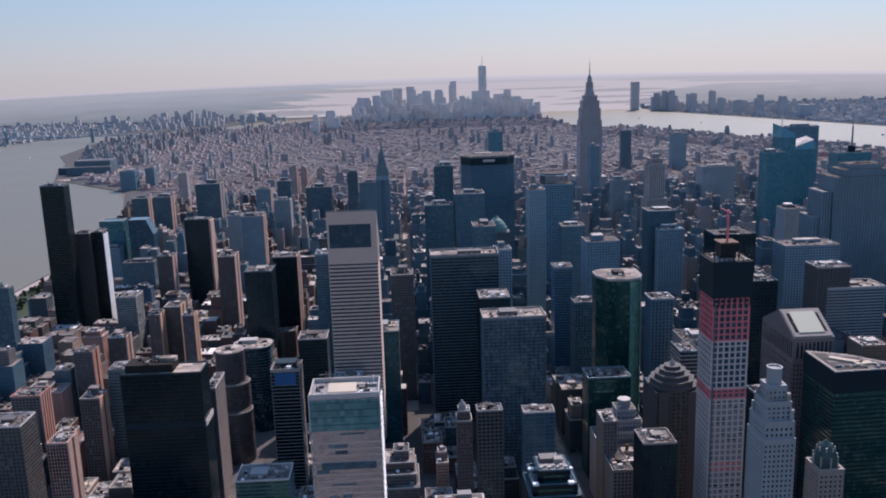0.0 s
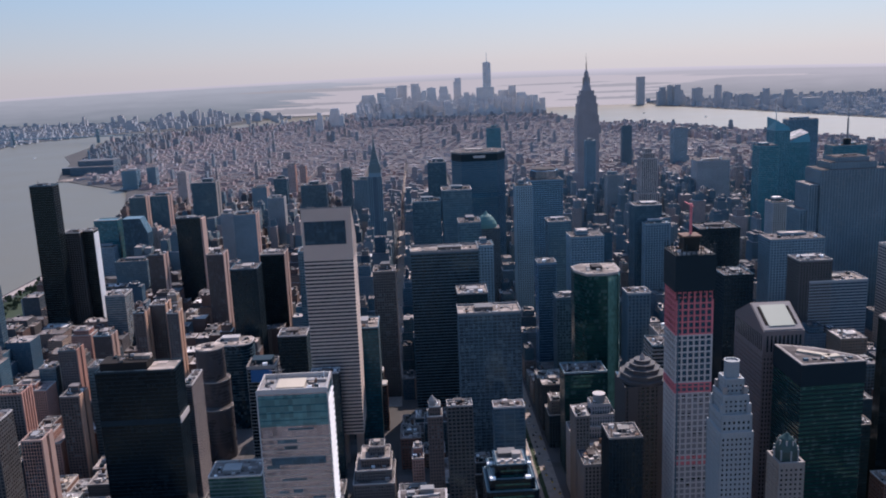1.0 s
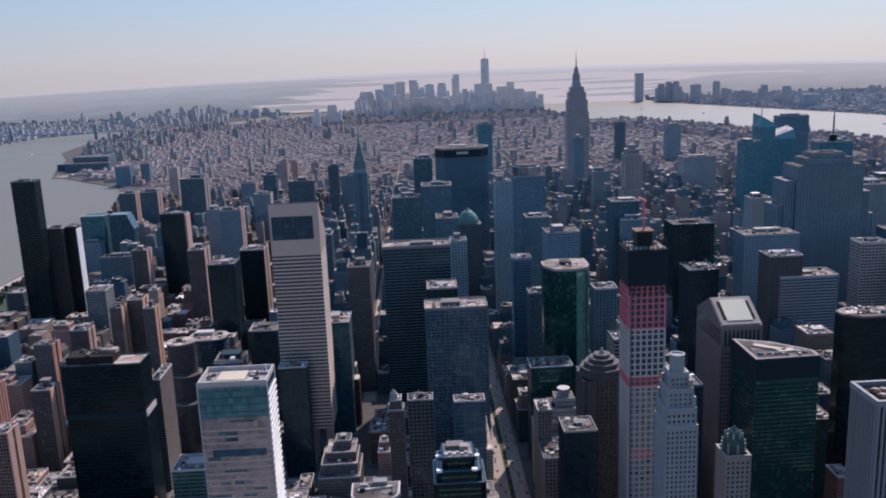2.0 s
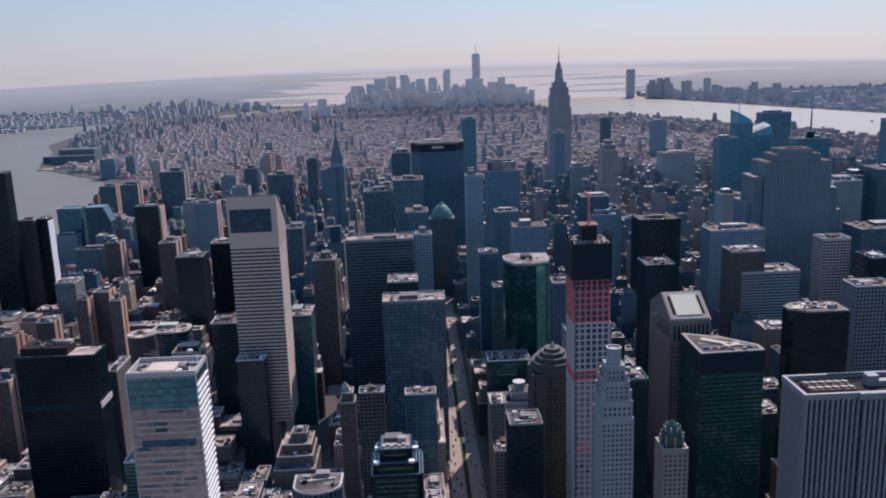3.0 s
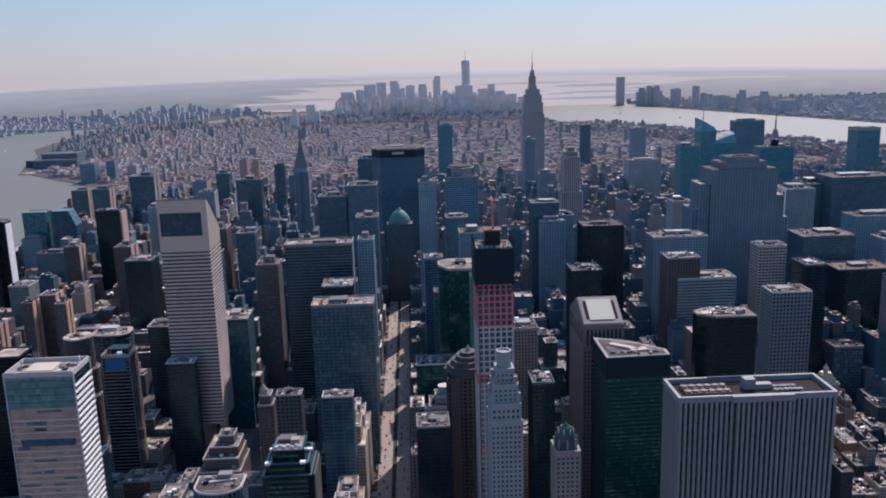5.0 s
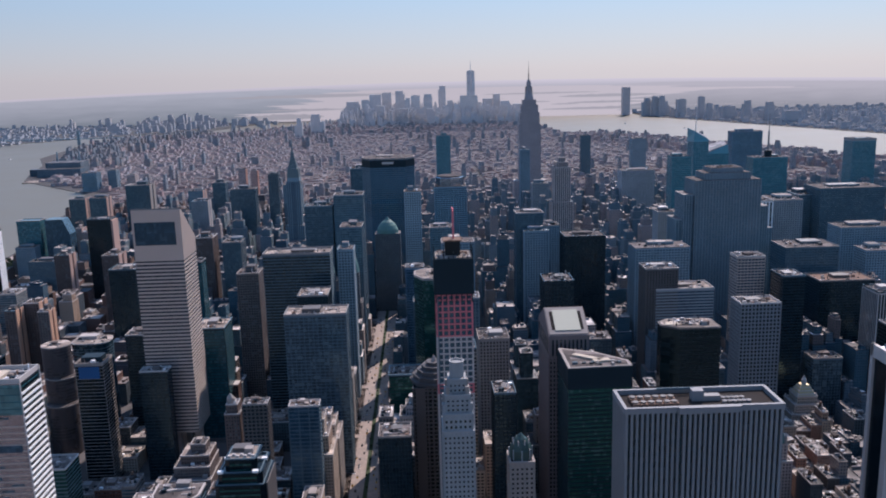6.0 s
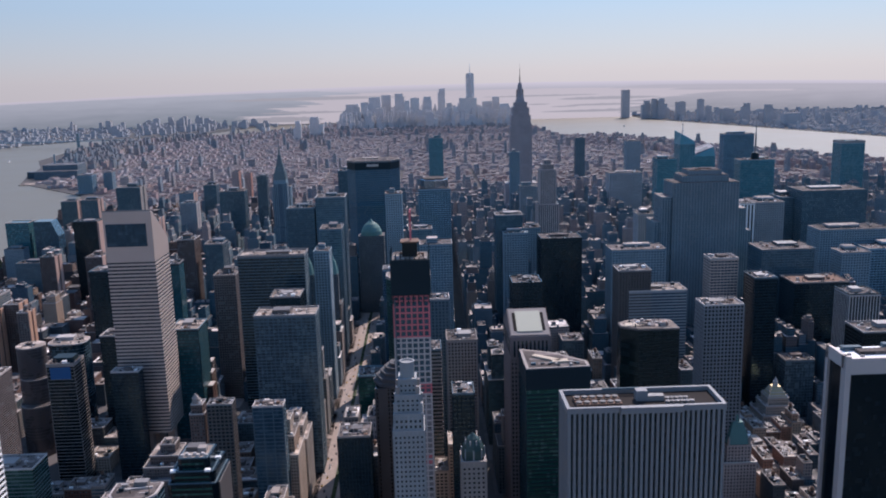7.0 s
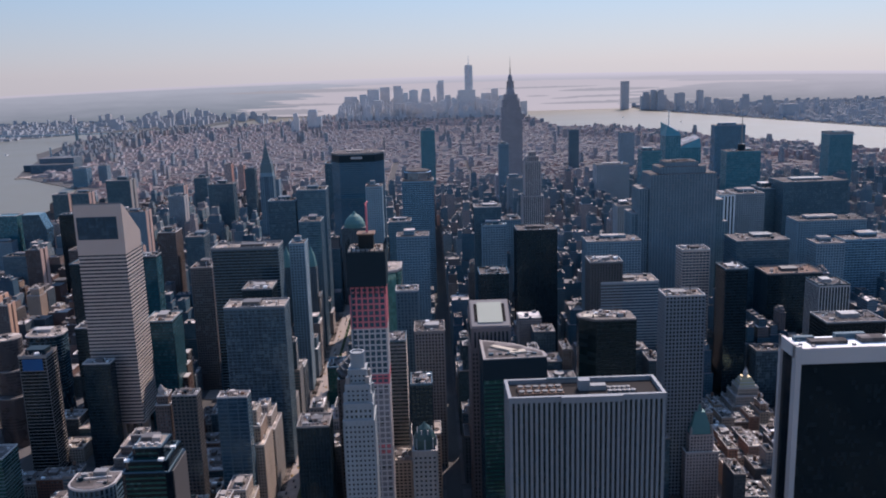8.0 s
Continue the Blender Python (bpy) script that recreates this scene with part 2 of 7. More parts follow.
m_borough = facade("hazed_borough_wall", ((0.0, (0.43, 0.41, 0.41)), (0.5, (0.46, 0.43, 0.42)), (0.8, (0.4, 0.405, 0.42))), (0.39, 0.4, 0.42), 4.0, 3.0, 0.6, 0.5, rough=0.7, gloss=0.5, roofs=HAZE_ROOF)
m_skyline = facade("hazed_skyline_wall", HAZE_SKYLINE, (0.5, 0.51, 0.52), 4.0, 3.0, 0.6, 0.5, rough=0.5, gloss=0.3, metal=0.2, roofs=ROOFS)
f_dark = facade("dark_curtain_wall", ((0.0, (0.042, 0.085, 0.12)), (0.5, (0.06, 0.105, 0.14))), (0.018, 0.045, 0.07), 2.2, 2.2, 0.75, 0.6, rough=0.4, roofs=ROOFS)
f_grey = facade("grey_grid_wall", ((0.0, (0.11, 0.155, 0.19)), (0.5, (0.15, 0.18, 0.205))), (0.025, 0.05, 0.075), 2.4, 2.2, 0.55, 0.55, rough=0.6, roofs=ROOFS)
f_brown = facade("brown_brick_wall", ((0.0, (0.15, 0.115, 0.11)), (0.5, (0.18, 0.155, 0.15))), (0.03, 0.045, 0.06), 2.2, 2.0, 0.5, 0.5, roofs=ROOFS)
f_pink = facade("pink_brick_wall", ((0.0, (0.36, 0.25, 0.21)), (0.5, (0.4, 0.3, 0.26))), (0.05, 0.05, 0.06), 1.7, 2.0, 0.5, 0.5, roofs=ROOFS)
f_blue = facade("blue_curtain_wall", ((0.0, (0.06, 0.13, 0.19)), (0.5, (0.085, 0.155, 0.215))), (0.03, 0.085, 0.13), 2.2, 2.3, 0.85, 0.7, rough=0.3, gloss=0.08, metal=0.25, roofs=ROOFS)
f_teal = facade("teal_curtain_wall", ((0.0, (0.05, 0.15, 0.19)), (0.5, (0.075, 0.175, 0.21))), (0.03, 0.11, 0.145), 2.2, 2.3, 0.85, 0.7, rough=0.3, gloss=0.08, metal=0.25, roofs=ROOFS)
f_pale = facade("pale_stone_wall", ((0.0, (0.32, 0.3, 0.3)), (0.5, (0.38, 0.36, 0.35))), (0.08, 0.085, 0.1), 1.7, 2.1, 0.5, 0.55, roofs=ROOFS)
# Spire limestone and its windows lightened to imitate haze.
f_spire = facade("hazed_spire_limestone", ((0.0, (0.37, 0.325, 0.325)), (0.5, (0.37, 0.325, 0.325))), (0.19, 0.175, 0.18), 1.6, 2.1, 0.5, 0.6, rough=0.6, roofs=ROOFS)
w_brick = facade("brick_piers", BRICKS, DARK, wide=0.0, roofs=ROOFS)
w_tan = facade("tan_brick_piers", ((0.0, (0.42, 0.31, 0.23)), (0.3, (0.3, 0.17, 0.12)), (0.5, (0.48, 0.39, 0.31)), (0.75, (0.36, 0.24, 0.17))), DARK, wide=0.0, roofs=((0.0, (0.3, 0.25, 0.2)), (0.3, (0.14, 0.12, 0.11)), (0.6, (0.4, 0.33, 0.27))))
w_cream = facade("cream_stone_piers", ((0.0, (0.42, 0.36, 0.3)), (0.5, (0.36, 0.32, 0.28))), DARK, wide=0.0, roofs=((0.0, (0.24, 0.2, 0.175)), (0.4, (0.15, 0.13, 0.12)), (0.7, (0.33, 0.28, 0.25))))
w_red = facade("red_brick_piers", ((0.0, (0.34, 0.17, 0.13)), (0.5, (0.4, 0.23, 0.18))), DARK, wide=0.0, roofs=((0.0, (0.2, 0.15, 0.14)), (0.5, (0.36, 0.29, 0.26))))
w_stone = facade("stone_piers", STONES, DARK, wide=0.0, roofs=ROOFS)
w_office = facade("metal_mullions", ((0.0, (0.018, 0.034, 0.045)), (0.35, (0.032, 0.055, 0.07)), (0.7, (0.1, 0.13, 0.15))), DARK, wide=0.0, rough=0.45, roofs=ROOFS)
# Dark, grey, blue and teal tower grids are lightened to imitate haze.
w_dark = facade("dark_metal_mullions", ((0.0, (0.07, 0.115, 0.145)), (0.35, (0.11, 0.165, 0.2)), (0.7, (0.085, 0.115, 0.132))), DARK, wide=0.0, rough=0.45, roofs=ROOFS)
w_grey = facade("grey_concrete_grid", ((0.0, (0.2, 0.26, 0.3)), (0.4, (0.27, 0.33, 0.36)), (0.75, (0.26, 0.27, 0.28))), DARK, wide=0.0, roofs=ROOFS)
w_brown = facade("brown_brick_grid", ((0.0, (0.12, 0.088, 0.078)), (0.5, (0.14, 0.118, 0.112))), DARK, wide=0.0, roofs=ROOFS)
w_pink = facade("pink_brick_grid", ((0.0, (0.42, 0.33, 0.3)), (0.5, (0.46, 0.38, 0.35))), DARK, wide=0.0, roofs=ROOFS)
w_blue = facade("blue_metal_bands", ((0.0, (0.155, 0.26, 0.34)), (0.5, (0.21, 0.315, 0.395))), DARK, wide=0.0, rough=0.4, roofs=ROOFS)
w_teal = facade("teal_metal_bands", ((0.0, (0.11, 0.26, 0.3)), (0.5, (0.155, 0.29, 0.335))), DARK, wide=0.0, rough=0.4, roofs=ROOFS)
# Limestone and windows drawn together in tone to imitate haze.
f_slab = facade("hazed_limestone_wall", ((0.0, (0.19, 0.235, 0.26)), (0.5, (0.21, 0.245, 0.27))), (0.09, 0.13, 0.15), 2.6, 2.2, 0.5, 0.75, rough=0.7, gloss=0.3, roofs=ROOFS)
w_slab = facade("hazed_limestone_piers", ((0.0, (0.175, 0.22, 0.245)), (0.5, (0.19, 0.23, 0.255))), DARK, wide=0.0, roofs=ROOFS)
w_pale = facade("pale_stone_grid", ((0.0, (0.35, 0.35, 0.36)), (0.5, (0.4, 0.39, 0.4))), DARK, wide=0.0, roofs=ROOFS)
m_coping = plain("pale_coping", (0.46, 0.42, 0.39), 0.7, amount=0.3, spec=0.08)
m_roof = plain("tar_roof", (0.11, 0.095, 0.088), 0.9, grain=0.8, stain=0.3, amount=0.85, spec=0.08, patches=0.3)
m_gravel = plain("pale_roof", (0.27, 0.225, 0.19), 0.9, grain=0.9, stain=0.3, amount=0.75, spec=0.08, patches=0.3)
m_plant = plain("roof_plant_metal", (0.24, 0.225, 0.215), 0.6, 0.0, amount=0.6)
m_white = plain("white_panel", (0.48, 0.42, 0.385), 0.5, amount=0.15)
# White marble greyed down to carry the shade on its north face.
m_marble = plain("shade_greyed_marble", (0.2, 0.2, 0.205), 0.6, amount=0.15)
m_hotel = plain("pale_hotel_stone", (0.27, 0.275, 0.275), 0.7, amount=0.2)
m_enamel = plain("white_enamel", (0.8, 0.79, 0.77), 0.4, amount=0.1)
m_board = plain("weathered_boards", (0.23, 0.21, 0.215), 0.8, stain=0.3, amount=0.3)
m_gilt = plain("pale_gilded_copper", (0.42, 0.36, 0.22), 0.45, 0.3, amount=0.3)
m_panel = plain("pale_green_roof_panel", (0.42, 0.41, 0.31), 0.6, amount=0.15)
m_crown = plain("dark_green_crown_glass", (0.045, 0.075, 0.068), 0.35, amount=0.4)
m_polish = plain("polished_granite", (0.1, 0.088, 0.09), 0.28, 0.35, amount=0.2)
m_lime = plain("limestone", (0.27, 0.235, 0.21), 0.8, amount=0.3)
m_grey = plain("grey_concrete", (0.085, 0.122, 0.145), 0.8, amount=0.3)
m_dark = plain("dark_metal", (0.016, 0.028, 0.036), 0.5, 0.1, amount=0.3, spec=0.12)
m_bronze = plain("bronze_metal", (0.02, 0.025, 0.028), 0.4, 0.5, amount=0.3)
m_alu = plain("brushed_aluminium", (0.5, 0.4, 0.34), 0.42, 0.3, amount=0.16)
m_copper = plain("green_copper", (0.12, 0.21, 0.19), 0.7, amount=0.3)
m_taupe = plain("taupe_limestone", (0.07, 0.066, 0.066), 0.75, amount=0.3)
m_granite = plain("pinkish_granite", (0.16, 0.13, 0.125), 0.6, amount=0.25)
m_brown = plain("brown_granite", (0.095, 0.085, 0.08), 0.55, amount=0.25)
m_pink = plain("red_safety_net", (0.56, 0.16, 0.17), 0.8, amount=0.35)
m_slate = plain("blue_grey_stone", (0.185, 0.255, 0.29), 0.5, 0.15, amount=0.2)
m_verd = plain("weathered_steel", (0.13, 0.17, 0.185), 0.45, 0.5, amount=0.2)
m_well = plain("dark_roof_well", (0.028, 0.024, 0.022), 0.9, amount=0.5, spec=0.08)
m_tank = plain("tank_wood", (0.16, 0.1, 0.07), 0.9, amount=0.4)
# Orange, salmon, red and pink bricks: end-wall tones brightened to carry sunlight.
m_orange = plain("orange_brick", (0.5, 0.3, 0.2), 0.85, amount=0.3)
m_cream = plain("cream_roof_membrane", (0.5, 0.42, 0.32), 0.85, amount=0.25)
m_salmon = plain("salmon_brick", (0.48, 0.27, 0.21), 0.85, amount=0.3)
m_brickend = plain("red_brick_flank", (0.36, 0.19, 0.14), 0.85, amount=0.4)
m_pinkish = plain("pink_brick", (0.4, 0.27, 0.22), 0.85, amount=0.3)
m_blue = plain("blue_panel", (0.16, 0.24, 0.33), 0.4, amount=0.2)
m_steel = plain("stainless_steel", (0.6, 0.62, 0.65), 0.3, 0.9, amount=0.15)
g_jet = glazing("jet_black_glass", (0.003, 0.007, 0.011), 0.14, wave=0.004, spec=0.25, vary=0.3, blinds=0.02)
g_black = glazing("black_glass", (0.013, 0.021, 0.027), 0.12, wave=0.004, vary=0.3, blinds=0.02)
g_blue = glazing("blue_glass", (0.03, 0.06, 0.09), 0.08)
g_teal = glazing("teal_glass", (0.025, 0.085, 0.105), 0.08)
g_green = glazing("green_glass", (0.012, 0.045, 0.04), 0.08, blinds=0.2, coat=(0.45, 1.0, 0.9))
g_leaf = glazing("green_reflection_glass", (0.2, 0.34, 0.28), 0.12, metal=0.6, vary=0.5, wave=0.05, blinds=0.05)
g_grey = glazing("grey_glass", (0.05, 0.066, 0.08), 0.1, vary=0.9, blinds=0.45)
g_aqua = glazing("pale_teal_glass", (0.1, 0.2, 0.21), 0.1, metal=0.3, blinds=0.05)
g_pale = glazing("pale_reflective_glass", (0.36, 0.34, 0.35), 0.12, metal=0.75, vary=0.35, wave=0.06, blinds=0.0)
g_mirror = glazing("silver_mirror_glass", (0.075, 0.085, 0.105), 0.12, metal=0.5, vary=0.5, wave=0.05, blinds=0.1, bay=2.3, floor=2.33)
g_bronze = glazing("bronze_glass", (0.007, 0.011, 0.013), 0.12, spec=0.35, vary=0.3, blinds=0.03)

g_room = glazing("apartment_window_glass", (0.02, 0.03, 0.038), 0.1, bay=1.6, floor=2.0, blinds=0.5)
# Navy and sea-green glass also lightened in place of haze.
g_navy = glazing("navy_office_glass", (0.057, 0.093, 0.116), 0.1, bay=2.0, floor=2.2, blinds=0.35)
g_night = glazing("dark_navy_glass", (0.008, 0.024, 0.036), 0.1, bay=2.0, floor=2.2, blinds=0.25)
g_sea = glazing("sea_green_office_glass", (0.05, 0.135, 0.165), 0.1, bay=2.0, floor=2.2, blinds=0.3)


def ground_mat():
    n = Nodes("asphalt_ground")
    k = n.noise(0.5, 4)
    b = n.noise(0.03, 3)
    c = n.mix(k, (0.045, 0.045, 0.047), (0.085, 0.08, 0.078))
    c = n.mix(n.math("MULTIPLY", b, 0.5), c, (0.13, 0.12, 0.11))
    return n.done(c, 0.9, spec=0.1)


def water_mat():
    n = Nodes("river_water")
    w = n.put("ShaderNodeMapping", n.where(), (0.0, 0.0, 0.0), (0.0, 0.0, 0.4), (1.0, 1.6, 1.0))
    a = n.noise(0.12, 6, w)
    b = n.noise(0.006, 3)
    c = n.mix(b, (0.122, 0.108, 0.074), (0.155, 0.136, 0.094))
    n.feed(n.bsdf.inputs["Specular Tint"], (1.0, 0.95, 0.88))
    n.bsdf.inputs["IOR"].default_value = 1.33
    return n.done(c, n.math("ADD", n.math("MULTIPLY", b, 0.1), 0.36), 0.0, 0.36, a, 0.02)


m_ground, m_water = ground_mat(), water_mat()
m_flats = plain("riverside_flats", (0.085, 0.084, 0.082), 0.95, grain=0.05, stain=0.01, amount=0.5, spec=0.05)
m_walk = plain("pavement_concrete", (0.1, 0.092, 0.09), 0.9, grain=0.5, stain=0.05, amount=0.4, spec=0.08)
# Road tone paled to carry the sunlight on the avenues.
m_road = plain("sun_paled_concrete_road", (0.34, 0.285, 0.25), 0.9, grain=0.6, stain=0.25, amount=0.55, spec=0.08)
m_leaf = plain("street_tree_leaves", (0.04, 0.052, 0.026), 0.9, grain=1.5, stain=0.2, amount=0.6)
m_bluescreen = plain("bright_blue_screen", (0.03, 0.1, 0.24), 0.5, amount=0.2)
m_taxi = plain("yellow_car_paint", (0.6, 0.36, 0.03), 0.35, amount=0.1)
m_carw = plain("white_car_paint", (0.6, 0.6, 0.6), 0.35, amount=0.1)
m_card = plain("dark_car_paint", (0.03, 0.03, 0.035), 0.3, amount=0.2)
m_grass = plain("lawn", (0.035, 0.05, 0.024), 0.95, grain=0.4, stain=0.06, amount=0.6)


# ---- mesh helpers ----


def mesh(name, verts, faces, mat):
    me = bpy.data.meshes.new(name)
    me.from_pydata(verts, [], faces)
    me.materials.append(mat)
    me.update()
    return me


def part(name, me, parent, at=(0, 0, 0), label="", turn=0.0):
    """One mesh object under a thing or under a part of it."""
    ob = new(name, me)
    ob.parent = parent
    ob.location = at
    ob.rotation_euler = (0, 0, radians(turn))
    if label:
        ob["label"] = label
    return ob


CACHE = {}
BOX = [(0, 3, 2, 1), (4, 5, 6, 7), (0, 1, 5, 4), (1, 2, 6, 5), (2, 3, 7, 6), (3, 0, 4, 7)]


def box(w, d, h, mat, name="block", taper=0.0):
    """A block with its base centred on the origin; taper draws its top in."""
    key = ("box", round(w, 3), round(d, 3), round(h, 3), mat.name, round(taper, 3))
    if key not in CACHE:
        a, b = w / 2, d / 2
        c, e = a * (1 - taper), b * (1 - taper)
        CACHE[key] = mesh(name, [(-a, -b, 0), (a, -b, 0), (a, b, 0), (-a, b, 0), (-c, -e, h), (c, -e, h), (c, e, h), (-c, e, h)], BOX, mat)
    return CACHE[key]


def prism(points, h, mat, name="prism", taper=0.0):
    """An upright prism on a plan of corner points, counter-clockwise seen from above."""
    k = len(points)
    cx, cy = sum(p[0] for p in points) / k, sum(p[1] for p in points) / k
    top = [(cx + (x - cx) * (1 - taper), cy + (y - cy) * (1 - taper), h) for x, y in points]
    faces = [tuple(range(k - 1, -1, -1)), tuple(range(k, 2 * k))]
    faces += [(i, (i + 1) % k, k + (i + 1) % k, k + i) for i in range(k)]
    return mesh(name, [(x, y, 0) for x, y in points] + top, faces, mat)


def ring(w, d, h, thick, mat, name="ring"):
    """A square ring, its inner size w by d."""
    key = ("ring", round(w, 3), round(d, 3), round(h, 3), round(thick, 3), mat.name)
    if key not in CACHE:
        v, f = [], []
        for s, z in ((0, 0), (thick, 0), (thick, h), (0, h)):
            a, b = w / 2 + s, d / 2 + s
            v += [(-a, -b, z), (a, -b, z), (a, b, z), (-a, b, z)]
        for i in range(4):
            for r in range(4):
                j, q = (i + 1) % 4, (r + 1) % 4
                f.append((r * 4 + i, q * 4 + i, q * 4 + j, r * 4 + j))
        me = mesh(name, v, [t[::-1] for t in f], mat)
        CACHE[key] = me
    return CACHE[key]


def lathe(profile, mat, name="round", n=16):
    """A round form from (radius, height) pairs."""
    v, f = [], []
    for r, z in profile:
        v += [(r * math.cos(2 * math.pi * i / n), r * math.sin(2 * math.pi * i / n), z) for i in range(n)]
    for k in range(len(profile) - 1):
        f += [(k * n + i, k * n + (i + 1) % n, (k + 1) * n + (i + 1) % n, (k + 1) * n + i) for i in range(n)]
    f += [tuple(range(n - 1, -1, -1)), tuple((len(profile) - 1) * n + i for i in range(n))]
    return mesh(name, v, f, mat)


FOOT = []    # plans of what stands already: x0, x1, y0, y1


def free(x0, x1, y0, y1):
    return not any(x0 < b and x1 > a and y0 < d and y1 > c for a, b, c, d in FOOT)


def clutter(root, w, d, z, seed, units=6, tank=False):
    """Roof plant: a stair house, cooling units, ducts."""
    r = random.Random(seed)
    bw, bd, bh = w * r.uniform(0.3, 0.5), d * r.uniform(0.3, 0.5), r.uniform(1.2, 2.6)
    bx, by = r.uniform(-0.12, 0.12) * w, r.uniform(-0.05, 0.2) * d
    part("bulkhead", box(bw, bd, bh, r.choice((m_brown, m_plant, m_lime, m_roof))), root, (bx, by, z))
    if units < 4:
        tagged(part("roof_plant", plant_heap(w, d, seed + 1, 20), root, (0, 0, z)), kind="stuff")
        units = 0
    for i in range(units):
        s = r.uniform(0.7, 1.7)
        part("cooling_unit", box(s * 1.4, s, s * 0.7, r.choice((m_plant, m_coping, m_brown, m_gravel))), root, (r.uniform(-0.4, 0.4) * w, r.uniform(-0.45, 0.1) * d, z))
    if tank:
        t = part("water_tank", TANK, root, (bx, by, z + bh + 0.8))
        part("tank_stand", box(1.4, 1.4, 0.8, m_dark), t, (0, 0, -0.8))


def plant_heap(w, d, seed, count):
    """Small roof machines, ducts, hatches and rails joined in one mesh."""
    r = random.Random(seed)
    v, f, m = [], [], []
    mats = (m_plant, m_coping, m_gravel, m_dark, m_tank, m_enamel)
    for _ in range(count):
        a, b, c = r.choice(((0.5, 0.5, 0.5), (0.9, 0.6, 0.5), (0.3, 2.4, 0.3), (2.6, 0.3, 0.3), (1.4, 1.1, 0.8), (0.4, 0.4, 1.1), (1.9, 1.5, 1.3), (0.25, 0.25, 2.2)))
        k = r.uniform(0.7, 1.5)
        a, b = min(a * k, w * 0.4), min(b * k, d * 0.4)
        x, y = r.uniform(-0.5, 0.5) * (w - a), r.uniform(-0.5, 0.5) * (d - b)
        i, q = len(v), r.choices((0, 1, 2, 3, 4, 5), (4, 2, 3, 3, 1, 1.5))[0]
        v += [(x + sx * a / 2, y + sy * b / 2, z) for z in (0, c * k) for sx, sy in ((-1, -1), (1, -1), (1, 1), (-1, 1))]
        f += [tuple(i + j for j in t) for t in BOX[1:]]
        m += [q] * 5
    me = mesh("roof_plant", v, f, mats[0])
    for x in mats[1:]:
        me.materials.append(x)
    me.polygons.foreach_set("material_index", m)
    return me


def relief(w, d, h, wall, glass, floor, band, bay, pier, proud=0.18):
    """A body whose glass lies behind a grid of floor bands and piers."""
    key = ("relief", round(w, 3), round(d, 3), round(h, 3), wall.name, glass.name, floor, band, bay, pier)
    if key in CACHE:
        return CACHE[key]
    v, f, m = [], [], []
    a, b, g = w / 2, d / 2, proud

    def wrap(rings, mats):
        """Skins a stack of equal closed outlines."""
        k = len(rings[0])
        i = len(v)
        for q in rings:
            v.extend(q)
        for n in range(len(rings) - 1):
            for e in range(k):
                n2 = (e + 1) % k
                f.append((i + n * k + e, i + n * k + n2, i + (n + 1) * k + n2, i + (n + 1) * k + e))
                m.append(mats(n, e))

    # glass and piers: one upright wall on a toothed outline
    out, kind = [], []
    kx, ky = (max(1, round(w / bay)), max(1, round(d / bay))) if pier else (1, 1)
    p = pier or 0.2
    for (x0, y0), (x1, y1), k in (((-a, -b), (a, -b), kx), ((a, -b), (a, b), ky), ((a, b), (-a, b), 1), ((-a, b), (-a, -b), ky)):
        ln = math.hypot(x1 - x0, y1 - y0)
        ux, uy = (x1 - x0) / ln, (y1 - y0) / ln
        gap = (ln - p * (k + 1)) / k
        out.append((x0, y0))
        kind.append(0)
        for n in range(k):
            s0 = p + n * (p + gap)
            for t, q, c in ((s0, 0, 0), (s0, g, 1), (s0 + gap, g, 0), (s0 + gap, 0, 0)):
                out.append((x0 + ux * t - uy * q, y0 + uy * t + ux * q))
                kind.append(c)
    wrap([[(x, y, z) for x, y in out] for z in (0, h - 0.3)], lambda n, e: kind[e])
    # floor bands and the top of the wall: one folded sheet
    e = 0.03 if pier else -0.03
    hi, lo = (a - e, b - e), (a - g - 0.06, b - g - 0.06)
    prof = []
    if band:
        for n in range(int(h / floor) - 1, 0, -1):
            z = h - n * floor - band - 0.4
            if z > 0:
                prof += [(lo, z), (hi, z), (hi, z + band), (lo, z + band)]
    cap = (a + 0.02, b + 0.02)
    z = h - max(band, 0.9) * 1.3
    prof += [(lo, z), (cap, z), (cap, h)]
    wrap([[(-x, -y, z), (x, -y, z), (x, y, z), (-x, y, z)] for (x, y), z in prof], lambda n, e: 0)
    k = len(v)
    f.append((k - 4, k - 3, k - 2, k - 1))
    m.append(0)
    me = mesh("body", v, f, wall)
    me.materials.append(glass)
    me.polygons.foreach_set("material_index", m)
    CACHE[key] = me
    return me


RELIEF = {
    "dark_curtain_wall": (w_dark, g_navy, 2.2, 0.7, 2.2, 0.35),
    "grey_grid_wall": (w_grey, g_navy, 2.2, 0.95, 2.4, 0.9),
    "brown_brick_wall": (w_brown, g_room, 2.0, 0.8, 2.0, 0.7),
    "pink_brick_wall": (w_pink, g_room, 2.0, 0.95, 2.0, 0.9),
    "blue_curtain_wall": (w_blue, g_navy, 2.3, 0.7, 3.0, 0.3),
    "teal_curtain_wall": (w_teal, g_sea, 2.3, 0.6, 0.0, 0.0),
    "pale_stone_wall": (w_pale, g_room, 2.1, 0.9, 2.2, 1.0),
}
TANK = lathe([(1.0, 0), (1.0, 1.9), (0.75, 2.15), (0.05, 2.6)], m_tank, "water_tank", 12)


